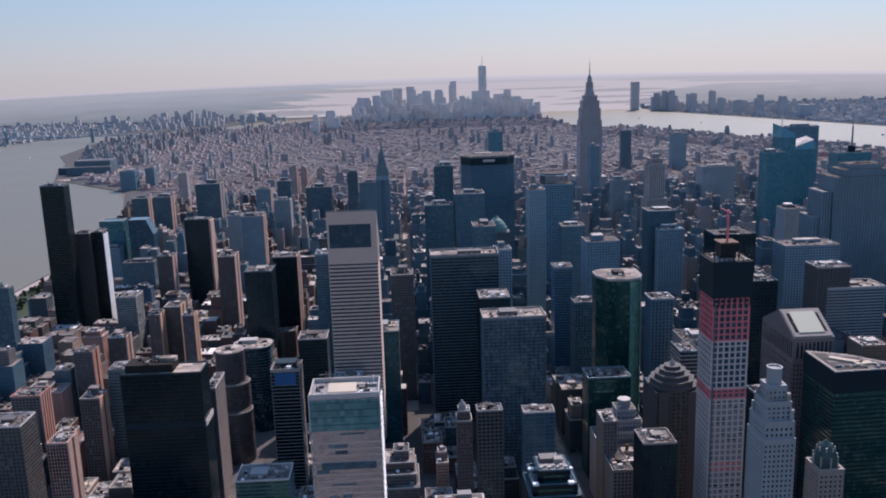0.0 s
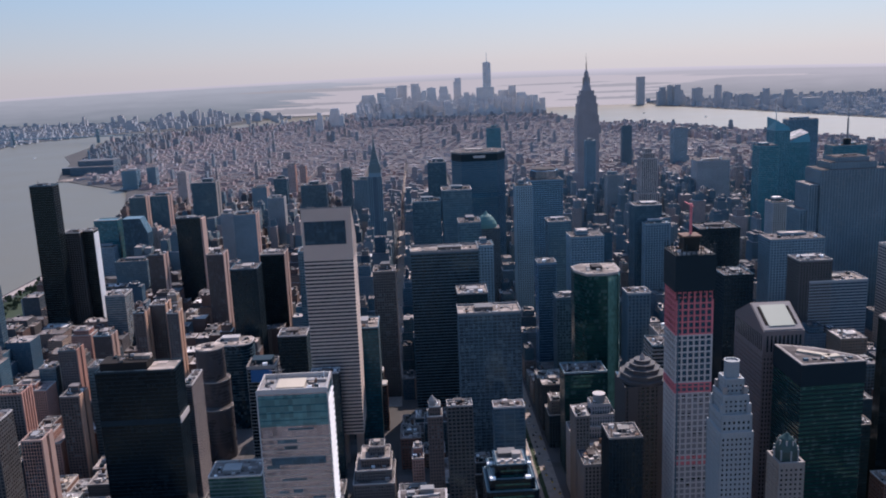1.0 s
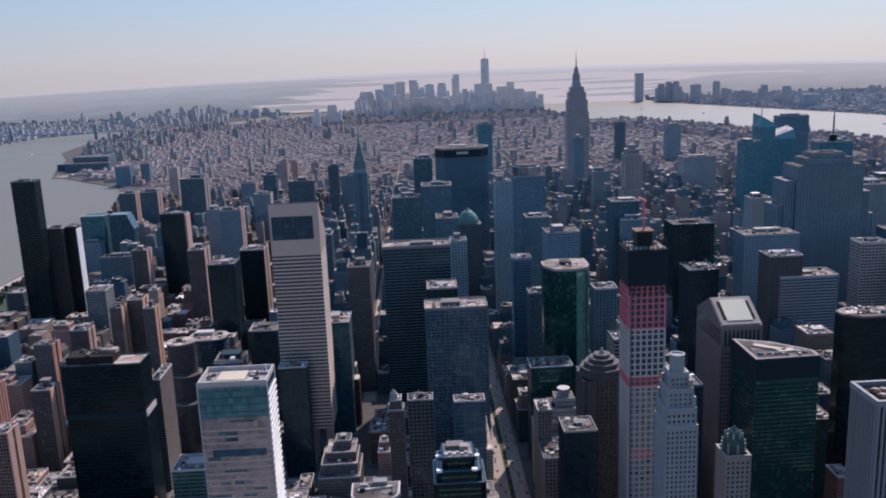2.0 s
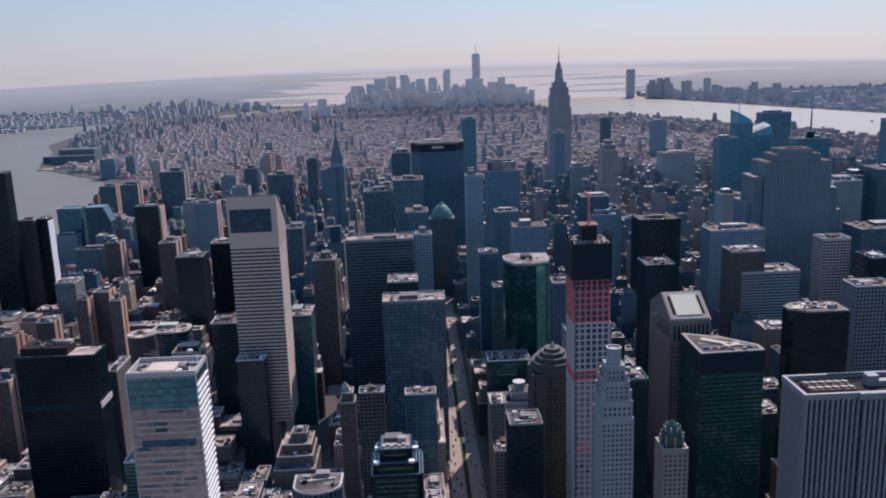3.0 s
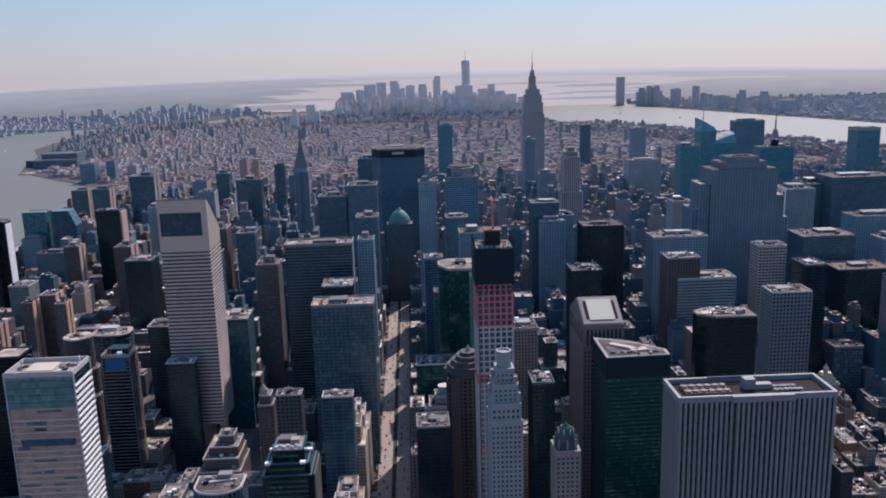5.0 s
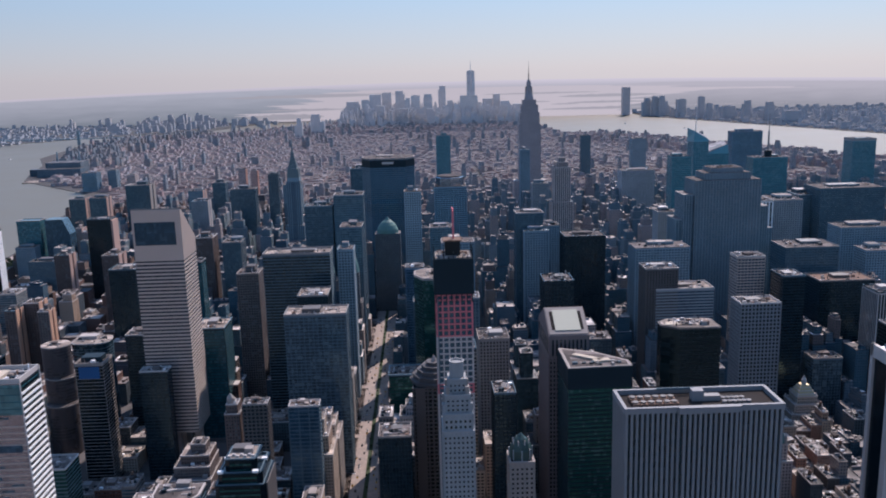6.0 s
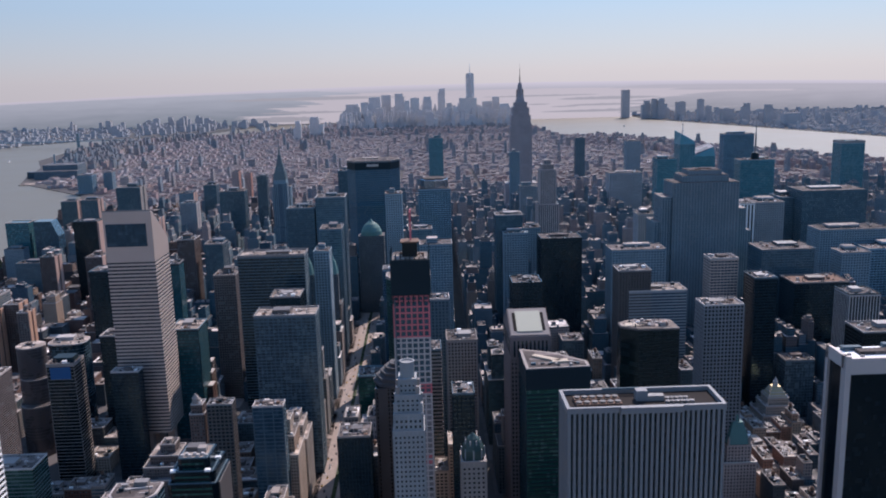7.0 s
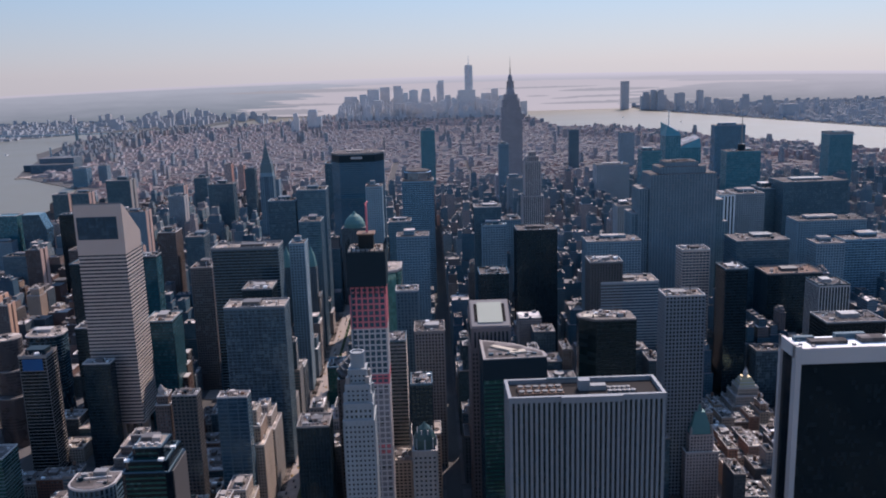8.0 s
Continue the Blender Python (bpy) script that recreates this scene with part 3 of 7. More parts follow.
def tower(name, label, x0, x1, y0, y1, h, skin, trim=None, floor=2.2, band=0.7, bay=0.0, pier=0.4, proud=0.15, z0=0.0, top=0.0, deck=None, units=4, parapet=1.0, parent=None, kind="skyscraper", crown=None, gable=None):
    """A high-rise: a body, a spandrel to each floor, piers, parapet, roof deck and roof plant."""
    w, d = x1 - x0, y1 - y0
    at = ((x0 + x1) / 2, (y0 + y1) / 2, z0)
    if skin.name in RELIEF:
        body = relief(w, d, h - z0, *RELIEF[skin.name])
    elif trim and y0 > 440:
        body, trim = relief(w, d, h - z0, trim, skin, floor, band, bay, pier if bay else 0.0, proud), None
    else:
        body = box(w, d, h - z0, skin, "body")
    if parent is None:
        root = new(name, body)
        root.location = at
        tagged(root, label, kind)
        FOOT.append((x0 - 1, x1 + 1, y0 - 1, y1 + 1))
    else:
        root = part(name, body, parent, at)
    hh = h - z0
    if trim:
        if band:
            k = max(1, int((hh - top) / floor))
            me = ring(w, d, band, proud, trim, "spandrel")
            for i in range(k):
                part("spandrel", me, root, (0, 0, hh - top - (i + 1) * floor))
        if bay:
            kx, ky = max(1, round(w / bay)), max(1, round(d / bay))
            me = box(pier, proud * 1.6, hh - top, trim, "pier")
            for i in range(kx + 1):
                for s in (-1,):
                    part("pier", me, root, (-w / 2 + i * w / kx, s * (d / 2 + proud * 0.8 - 0.01), 0))
            mf = box(proud * 1.6, pier, hh - top, trim, "pier")
            for i in range(ky + 1):
                for s in (-1, 1):
                    part("pier", mf, root, (s * (w / 2 + proud * 0.8 - 0.01), -d / 2 + i * d / ky, 0))
    if parapet:
        part("parapet", ring(w - 0.5, d - 0.5, parapet, 0.25 + proud, crown or random.Random(x0 + 5 * y1).choice((m_coping, m_lime, m_plant, m_grey, skin if skin.name in ("black_glass", "bronze_glass") else m_slate)), "parapet"), root, (0, 0, hh))
    part("roof_deck", box(w - 0.9, d - 0.9, 0.15, deck or m_roof), root, (0, 0, hh))
    if gable:     # brick flanks either side of one strip of windows, brightened for the sun side
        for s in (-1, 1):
            part("end_wall", box(0.7, d * 0.38, hh + 0.9, gable, "end_wall"), root, (w / 2 + 0.3, s * d * 0.3, 0), "plain brick flank of the end wall, toned for the sun")
    if skin.name in RELIEF:
        r = random.Random(x0 * 3 + y0)
        bw, bd, bh = w * r.uniform(0.3, 0.6), d * r.uniform(0.3, 0.5), r.uniform(1.5, 4.5)
        part("bulkhead", relief(bw, bd, bh, RELIEF[skin.name][0], g_navy, 2.0, 1.2, 0.0, 0.0), root, (r.uniform(-0.15, 0.15) * w, r.uniform(0, 0.2) * d, hh + 0.15))
        tagged(part("roof_plant", plant_heap(w * 0.9, d * 0.85, x0 + y0, 26), root, (0, 0, hh + 0.15)), kind="stuff")
    elif units:
        tagged(part("roof_plant", plant_heap(w * 0.9, d * 0.88, x0 + y0, 34), root, (0, 0, hh + 0.15)), kind="stuff")
        clutter(root, w * 0.9, d * 0.9, hh + 0.15, x0 * 7 + y0, units)
    return root


# ---- land and water ----
def sheet(name, points, z, mat, label, category, drop=1.5):
    me = prism(points, drop, mat, name)
    ob = new(name, me)
    ob.location = (0, 0, z - drop)
    return tagged(ob, label, category, kind="structure")


water = new("water", mesh("water", [(-6000, -1500, 0), (6000, -1500, 0), (6000, 5600, 0), (-6000, 5600, 0)], [(0, 1, 2, 3)], m_water))
water.location = (0, 0, -1.2)
tagged(water, "broad grey-green river and bay with small ripples", "water", kind="structure")
EAST = [(-430, -1400), (-450, 241), (-415, 954), (-405, 1200), (-450, 1560), (-560, 1930), (-700, 2080), (-830, 2220), (-900, 2420), (-960, 2640), (-1080, 2901), (-1150, 3450), (-960, 3700), (-674, 3860), (-335, 4238), (24, 4880)]
WEST = [(370, 4880), (600, 4600), (655, 4329), (811, 3424), (1000, 3050), (1240, 2441), (1400, 1980), (1526, 1455), (1560, 323), (1560, -1400)]
sheet("ground", EAST + WEST, 0.0, m_ground, "dark asphalt ground of the island between two rivers", "ground")
sheet("ground_1", [(-5900, -1400), (-900, -1400), (-850, 700), (-928, 1087), (-1028, 1527), (-1249, 1977), (-1400, 2600), (-1450, 3100), (-1560, 3600), (-1322, 3882), (-835, 4151), (-600, 4900), (-590, 5500), (-5900, 5500)], 0.0, m_flats, "low built-up far bank across the river", "ground")
sheet("ground_2", [(2350, -1400), (2300, 893), (1956, 2609), (1722, 3395), (1393, 4480), (1420, 5500), (5900, 5500), (5900, -1400)], 0.0, m_flats, "low built-up western bank beyond the wide river", "ground")


def frame_thing(name, label, x, y, kind="skyscraper"):
    root = new(name, None)
    root.location = (x, y, 0)
    root.empty_display_size = 1.0
    return tagged(root, label, kind)


def storeys(root, w, d, z0, z1, floor, band, bay, pier, trim, proud=0.3, sides=(-1, 1), south=False):
    """Spandrels and piers of one stage, as pieces of their own, round a centre line."""
    k = max(1, round((z1 - z0) / floor))
    step = (z1 - z0) / k
    if band:
        me = ring(w, d, band, proud, trim, "spandrel")
        for i in range(k + 1):
            part("spandrel", me, root, (0, 0, z0 + i * step - (band if i == k else 0)))
    if bay:
        kx, ky = round(w / bay), round(d / bay)
        a = box(pier, proud * 1.1, z1 - z0, trim, "pier")
        b = box(proud * 1.1, pier, z1 - z0, trim, "pier")
        for i in range(kx + 1):
            for s in ((-1, 1) if south else (-1,)):
                part("pier", a, root, (-w / 2 + i * w / kx, s * (d / 2 + proud * 0.52), z0))
        for i in range(ky + 1):
            for s in sides:
                part("pier", b, root, (s * (w / 2 + proud * 0.52), -d / 2 + i * d / ky, z0))


# ---- the aluminium tower with the slanted crown ----
slant = frame_thing("slant_roofed_tower", "tall pale aluminium tower with window bands and a slanted roof", 39.2, 513.2)
W = 30.0
part("stem", box(7, 7, 22, m_alu), slant, (0, 0, 0))
for x, y in ((0, -11), (0, 11), (-11, 0), (11, 0)):
    part("stilt", box(4.6, 4.6, 25, m_alu), slant, (x, y, 0))
part("body", box(W - 0.6, W - 0.6, 114, g_mirror), slant, (0, 0, 25))
band = ring(W - 0.6, W - 0.6, 1.1, 0.3, m_alu, "spandrel")
for i in range(49):
    part("spandrel", band, slant, (0, 0, 25 + i * 2.33))
h0, h1, h2 = 139.0, 149.0, 171.0
c = W / 2
part("crown", mesh("crown", [(-c, -c, h0), (c, -c, h0), (c, c, h0), (-c, c, h0), (-c, -c, h2), (c, -c, h2), (c, c, h1), (-c, c, h1), (-c, -c + 2, h2), (c, -c + 2, h2)],
     [(0, 3, 2, 1), (0, 1, 5, 4), (1, 2, 6, 9, 5), (2, 3, 7, 6), (3, 0, 4, 8, 7), (4, 5, 9, 8), (8, 9, 6, 7)], m_alu), slant)
part("louvre_panel", box(25, 0.3, 14.4, g_blue), slant, (-1.2, -c - 0.1, 149))
for i in range(9):
    part("louvre", box(25, 0.25, 0.25, m_dark), slant, (-1.2, -c - 0.3, 149.8 + i * 1.6))
part("roof_rail", box(W, 0.2, 0.8, m_plant), slant, (0, -c + 0.2, h2))
FOOT.append((20, 58, 490, 535))

# ---- the concrete tower under construction ----
rising = frame_thing("unfinished_tower", "slender concrete tower under construction with red nets", 216.1, 361.5)
W = 17.0
part("core", box(W - 1.2, W - 1.2, 107, m_grey), rising)
part("core", box(W - 1.2, W - 1.2, 43, g_blue), rising, (0, 0, 107))
part("board_wall", box(W - 1.15, W - 1.15, 101, m_board, taper=0.0), rising, (0, 0, 0.2), "pale boards closing the lower openings")


def grid_stage(z0, z1, mat, net=False):
    storeys(rising, W - 0.8, W - 0.8, z0, z1, 2.87, 0.65, 2.7, 0.7, mat, 0.4, south=True)


grid_stage(0, 101.9, m_white)
grid_stage(101.9, 106.7, m_pink)
grid_stage(106.7, 129.5, m_white)
grid_stage(129.5, 149.6, m_pink)
r = random.Random(3)
for _ in range(26):
    part("open_window", box(1.5, 0.12, 1.7, g_black), rising, (-W / 2 + 1.75 + 2.7 * r.randint(0, 5), -W / 2 + 0.5, 0.95 + 2.87 * r.randint(16, 34)))
for z in (66.0, 68.9):
    for i in range(6):
        part("safety_net", box(1.8, 0.12, 1.9, m_pink), rising, (-W / 2 + 1.75 + 2.7 * i, -W / 2 + 0.5, z))
part("formwork", box(W + 1.2, W + 1.2, 16.5, m_dark), rising, (0, 0, 149.8), "black cladding of the climbing formwork")
for i in range(8):
    part("formwork_leg", box(0.5, 0.5, 5, m_dark), rising, (-W / 2 + 0.3 + i * 2.35, -W / 2 - 0.4, 146))
for i in range(9):
    for sx, sy in ((0, -1), (1, 0), (-1, 0)):
        q = -W / 2 + i * W / 8
        part("formwork_post", box(0.35, 0.35, 2.2 + 1.6 * ((i * 7 + sx) % 3), m_dark), rising, (q if sx == 0 else sx * (W / 2 + 0.3), q if sy == 0 else sy * (W / 2 + 0.3), 165.5))
part("work_deck", box(W - 1, W - 1, 0.4, m_gravel), rising, (0, 0, 166.3))
for i in range(22):
    s = r.uniform(0.5, 1.8)
    part("material_stack", box(s, s * 0.7, r.uniform(0.3, 1.1), r.choice((m_white, m_gravel, m_lime, m_tank))), rising, (r.choice((-1, 1)) * r.uniform(4.0, 7.2), r.uniform(-7, 7), 166.7))
part("hoist_house", box(7, 7, 6.5, m_bronze), rising, (0, 1, 166.7))
part("hoist_house_deck", box(8.5, 8.5, 0.6, m_tank), rising, (0, 1, 173.2))
mast = part("crane_mast", box(0.9, 0.9, 14, m_pink), rising, (0.5, 1, 173.8), "red lattice crane mast")
part("crane_jib", box(0.4, 13, 0.4, m_pink), mast, (0, 3, 13))
part("hoist_rail", box(0.5, 0.5, 118, m_grey), rising, (-W / 2 + 1.0, -W / 2 - 0.9, 30))
FOOT.append((206, 226, 351, 372))

# ---- the white ribbed slab ----
ribbed = frame_thing("ribbed_slab_tower", "white marble slab tower with close vertical ribs", 302, 271.5)
GW, GD, GH = 57.5, 18.5, 127.0
part("body", box(GW - 1, GD - 1, GH, g_black), ribbed)
part("centre_bay", box(21, 1.6, GH + 0.4, g_black), ribbed, (1.5, -GD / 2 + 0.3, 0))
pw = 0.95
rib, ribw = box(pw, 1.0, GH, m_marble, "rib"), box(1.0, pw, GH, m_marble, "rib")
n = 30
for i in range(n + 1):
    x = -GW / 2 + 0.5 + i * (GW - 1) / n
    front = -1.15 if -9.2 < x < 12.2 else 0.0
    for s in (-1, 1):
        part("rib", rib, ribbed, (x, s * (GD / 2 - 0.1) + (front if s < 0 else 0), 0))
for i in range(10):
    y = -GD / 2 + 0.9 + i * (GD - 1.8) / 9
    for s in (-1, 1):
        part("rib", ribw, ribbed, (s * (GW / 2 - 0.1), y, 0))
part("cornice", ring(GW - 1.7, GD - 1.7, 2.2, 1.25, m_marble), ribbed, (0, 0, GH))
part("centre_cornice", box(22.5, 1.6, 2.4, m_marble), ribbed, (1.5, -GD / 2 - 1.1, GH))
part("roof_well", box(GW - 1.8, GD - 1.8, 0.6, m_well), ribbed, (0, 0, GH - 0.2))
for i in range(6):
    for j in range(2):
        u = part("cooling_tower", box(2.6, 3.6, 1.3, m_tank), ribbed, (-23.5 + i * 2.9 if i < 5 else -9.2, -3 + j * 5, GH + 0.4))
        part("fan_ring", lathe([(1.1, 0), (1.2, 0.5), (0.9, 0.5)], m_brown, "fan_ring", 12), u, (0, 0, 1.3))
part("plant_house", box(4.2, 3.6, 4.0, m_marble), ribbed, (0.5, 1.5, GH + 0.4))
part("plant_house_annex", box(6.5, 3.0, 2.0, m_plant), ribbed, (5.5, 1.0, GH + 0.4))
for i in range(11):
    part("exhaust_fan", lathe([(0.8, 0), (0.8, 0.8), (1.0, 0.9), (0.2, 1.2)], m_plant, "exhaust_fan", 10), ribbed, (9.5 + 1.8 * (i % 6) + 0.5 * (i // 6), -2.5 + 3.4 * (i // 6), GH + 0.4))
part("window_rig", box(14, 0.6, 0.8, m_grey), ribbed, (-6, GD / 2 - 2, GH + 2.3))
FOOT.append((271, 333, 258, 284))

# ---- the granite tower with the sloped roof panel ----
gabled = frame_thing("gabled_granite_tower", "brown granite tower with a gabled top and pale roof panel", 276.5, 415)
SW, SD, SE, SR = 20.5, 38.0, 114.5, 121.5
part("body", box(SW, SD, SE, g_black), gabled)
storeys(gabled, SW, SD, 0, 103, 2.4, 1.0, 1.7, 0.9, m_granite, 0.25)
part("upper_wall", box(SW + 0.5, SD + 0.5, SE - 102.9, m_granite), gabled, (0, 0, 103))
for i in range(9):
    part("tall_window", box(0.95, 0.3, 8.5, g_black), gabled, (-8.4 + 2.1 * i, -SD / 2 - 0.18, 103.8))
for i in range(15):
    for s in (-1, 1):
        part("tall_window", box(0.3, 0.95, 8.5, g_black), gabled, (s * (SW / 2 + 0.18), -16.8 + 2.4 * i, 103.8))
a, b = SW / 2 + 0.25, SD / 2 + 0.25
part("gable", mesh("gable", [(-a, -b, SE), (a, -b, SE), (a, b, SE), (-a, b, SE), (-a, 0, SR + 3), (a, 0, SR + 3)], [(0, 1, 5, 4), (2, 3, 4, 5), (1, 2, 5), (3, 0, 4), (0, 3, 2, 1)], m_granite), gabled, (0, 0, 0.02))
sl = math.degrees(math.atan2(SR + 3 - SE, b))
for nm, w, d, up, mm in (("roof_border", 19.9, 19.9, 0.15, m_lime), ("roof_channel", 16.6, 13.6, 0.3, m_well), ("roof_panel", 13.2, 15.4, 0.6, m_panel)):
    p = part(nm, box(w, d, 0.25, mm), gabled, (0, -b / 2, (SE + SR + 3) / 2 + up))
    p.rotation_euler = (radians(sl), 0, 0)
FOOT.append((264, 289, 394, 437))

# ---- the green-black prism with the cut corner ----
prismatic = frame_thing("prism_glass_tower", "dark green glass prism tower with a five-sided roof", 270, 361)
plan = [(0, 0), (31, 1.5), (31, 9), (17, 23), (0, 31)]
part("body", prism(plan, 108, g_green, "body"), prismatic)
for i in range(48):
    part("spandrel", prism([(x + (0.18 if x > 8 else -0.18), y + (0.18 if y > 8 else -0.18)) for x, y in plan], 0.75, m_dark, "spandrel"), prismatic, (0, 0, 2.2 * i + 1)) if i < 44 else None
part("top_wall", prism([(x + (0.25 if x > 8 else -0.25), y + (0.25 if y > 8 else -0.25)) for x, y in plan], 10.5, m_dark, "top_wall"), prismatic, (0, 0, 98.5))
part("roof_border", prism(plan, 0.5, m_lime, "roof_border"), prismatic, (0, 0, 109))
part("roof_deck", prism([(1.4, 1.4), (29.5, 2.6), (29.5, 8.4), (16.2, 21.6), (1.4, 28.6)], 0.4, m_roof, "roof_deck"), prismatic, (0, 0, 109.2))
part("roof_ramp", box(15, 3.0, 1.0, m_cream), prismatic, (11.5, 13, 109.6), turn=-38)
part("roof_ramp_landing", box(8, 3.6, 1.0, m_cream), prismatic, (17.5, 8, 109.6), turn=8)
for i in range(14):
    part("cooling_unit", box(r.uniform(1, 2.4), r.uniform(0.8, 1.6), r.uniform(0.5, 1.1), r.choice((m_plant, m_dark, m_grey))), prismatic, (r.uniform(3, 26), r.uniform(3, 8), 109.6))
FOOT.append((268, 302, 359, 393))

# ---- the dark folded-glass tower ----
tr = frame_thing("dark_folded_tower", "black-brown glass tower with a notched facade", 334, 384)
FOLD = [(-14, -2.5), (-6.2, -8.5), (14, -8.5), (14, 6), (10, 8), (-9, 8), (-14, 4)]
part("body", prism(FOLD, 122, g_bronze, "body"), tr)
for i in range(55):
    part("spandrel", box(20.0, 0.12, 0.45, m_bronze), tr, (3.9, -8.55, 2.2 * i + 1))
part("roof_border", prism([(x * 1.01, y * 1.01) for x, y in FOLD], 0.8, m_taupe, "roof_border"), tr, (0, 0, 122.0))
part("roof_deck", prism([(x * 0.95, y * 0.93) for x, y in FOLD], 0.3, m_gravel, "roof_deck"), tr, (0, 0, 122.8))
part("tarred_patch", prism([(-4, -5), (5, -6), (6, 2), (-3, 3)], 0.3, m_roof, "tarred_patch"), tr, (-2, 1, 123.1), "dark tarred square of the roof")
part("membrane_patch", prism([(-4, -2.5), (4, -2.5), (2, 3), (-3, 2.4)], 0.35, m_cream, "membrane_patch"), tr, (-8.0, -1.2, 123.1), "pale membrane strip of the roof")
tagged(part("roof_plant", plant_heap(22, 12, 55, 46), tr, (1.5, 0.5, 123.1)), kind="stuff")
FOOT.append((319, 350, 374, 394))

# ---- the black slab in a white frame ----
sol = frame_thing("white_framed_tower", "black glass slab in a broad white travertine frame", 432, 344)
part("body", box(53.6, 17, 118, g_jet), sol, (5.2, -3.5, 0))
part("corner_frame", box(2.5, 2.0, 121, m_white), sol, (-21.4, -12.6, 0))
part("corner_frame", box(1.6, 2.4, 121, m_white), sol, (-22.0, -10.9, 0))
part("corner_frame", box(1.6, 2.4, 121, m_white), sol, (-22.0, 4.4, 0))
part("top_frame", box(56.4, 1.6, 7.5, m_white), sol, (5.6, -12.6, 112.5))
part("top_frame", box(1.6, 18, 6.0, m_white), sol, (-22.0, -3.5, 115))
part("roof_deck", box(52, 15.5, 0.4, m_enamel), sol, (5, -3.8, 119.2))
for i, (x, y, w, d) in enumerate(((-5, -5, 17, 5), (-14, 0, 9, 3), (16, -4, 12, 6), (8, 1, 14, 3))):
    part("plant_house", box(w, d, 1.6 + 0.3 * i, m_roof if i % 2 == 0 else m_grey), sol, (x, y, 119.6))
for i in range(12):
    part("cooling_unit", box(1.6, 1.2, 0.8, m_plant), sol, (r.uniform(-19, 24), r.uniform(-10, 3), 119.6))
FOOT.append((403, 470, 328, 360))

# ---- the white and teal glass tower ----
a4 = frame_thing("white_banded_tower", "white-banded glass tower with a teal top and open roof well", 49.6, 268.5)
AW, AD = 23.0, 15.0
part("body", box(AW, AD, 147, g_pale), a4)
part("teal_top", box(AW + 0.3, AD + 0.3, 11, g_aqua), a4, (0, 0, 135.5), "pale teal glass top storeys")
me = ring(AW, AD, 0.5, 0.12, m_alu, "spandrel")
for i in range(57):
    part("spandrel", me, a4, (0, 0, 2.3 * i + 2))
top = ring(AW + 0.3, AD + 0.3, 0.35, 0.12, g_teal, "top_rail")
for i in range(4):
    part("top_rail", top, a4, (0, 0, 137.5 + 2.6 * i))
part("dark_louvre", box(AW * 0.8, 0.3, 2.6, g_blue), a4, (0.5, -AD / 2 - 0.2, 121.5))
wr = random.Random(14)
for i in range(34):     # darker panes painting mottled reflections among the reflective ones
    w = wr.choice((2.2, 3.3, 4.4, 6.6))
    part("dark_pane", box(w, 0.1, wr.choice((0.7, 1.2)), g_navy, "dark_pane"), a4, (wr.uniform(-0.47, 0.47) * (AW - w), -AD / 2 - 0.03, 2.3 * wr.randint(26, 57) + 2.8))
for sx in (-1, 1):
    for sy in (-1, 1):
        part("corner_fin", box(0.35, 0.35, 148.5, m_coping), a4, (sx * (AW / 2 + 0.3), sy * (AD / 2 + 0.3), 0))
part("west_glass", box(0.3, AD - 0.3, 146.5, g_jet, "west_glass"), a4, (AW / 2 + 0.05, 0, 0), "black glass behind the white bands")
# West bands whiter than the north ones to carry the sun on that side.
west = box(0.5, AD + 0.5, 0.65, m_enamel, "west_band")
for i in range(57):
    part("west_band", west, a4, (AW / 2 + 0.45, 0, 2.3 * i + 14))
part("parapet", ring(AW - 0.6, AD - 0.6, 1.8, 0.45, m_coping), a4, (0, 0, 147))
part("roof_well", box(AW - 0.7, AD - 0.7, 0.3, m_plant), a4, (0, 0, 147))
part("roof_slab", box(9.5, 8.5, 1.2, m_cream), a4, (-1.0, -1.0, 147.3), "cream membrane roof slab")
tagged(part("roof_plant", plant_heap(7, 11, 31, 22), a4, (7.2, 0, 147.3)), kind="stuff")
tagged(part("roof_plant", plant_heap(3.6, 10, 32, 12), a4, (-8.4, 0, 147.3)), kind="stuff")
part("crane_track", box(8, 1.2, 1.0, m_plant), a4, (6.5, 2, 147.3))
for i in range(3):
    part("mast", box(0.15, 0.15, 4.5, m_plant), a4, (-7 + i * 0.8, 6.2, 147.3))
part("mast_arm", box(5, 0.15, 0.15, m_plant), a4, (-7, 6.2, 150.5))
FOOT.append((37, 66, 258, 278))

# ---- the black block with the notched roof ----
bk = frame_thing("black_glass_block", "broad black glass block with a pale roof corner", -66, 452)
part("body", box(44, 18, 93, g_jet), bk)
storeys(bk, 44, 18, 0, 60, 2.3, 0.2, 0, 0, m_dark, 0.06)
storeys(bk, 44, 18, 65, 93, 2.3, 0.2, 0, 0, m_dark, 0.06)
part("louvre_band", box(44.6, 18.6, 3.0, m_dark), bk, (0, 0, 62))
# Same louvre band in a pale tone, painting the sun on the west end.
part("west_louvre", box(0.5, 17.6, 3.4, m_coping), bk, (22.45, 0, 61.8), "louvre strip on the end wall, paled for the sun")
tagged(part("roof_plant", plant_heap(17, 12, 91, 24), bk, (-9, 1, 97.8)), kind="stuff")
part("parapet", ring(43, 17, 1.0, 0.7, m_dark), bk, (0, 0, 93))
part("roof_deck", box(43, 17, 0.3, m_gravel), bk, (0, 0, 93))
part("plant_storey", box(26, 13, 4.5, m_well), bk, (-7, 1, 93.3))
part("plant_house", box(9, 5, 2.0, m_gravel), bk, (2, 2, 97.8))
FOOT.append((-89, -43, 441, 463))

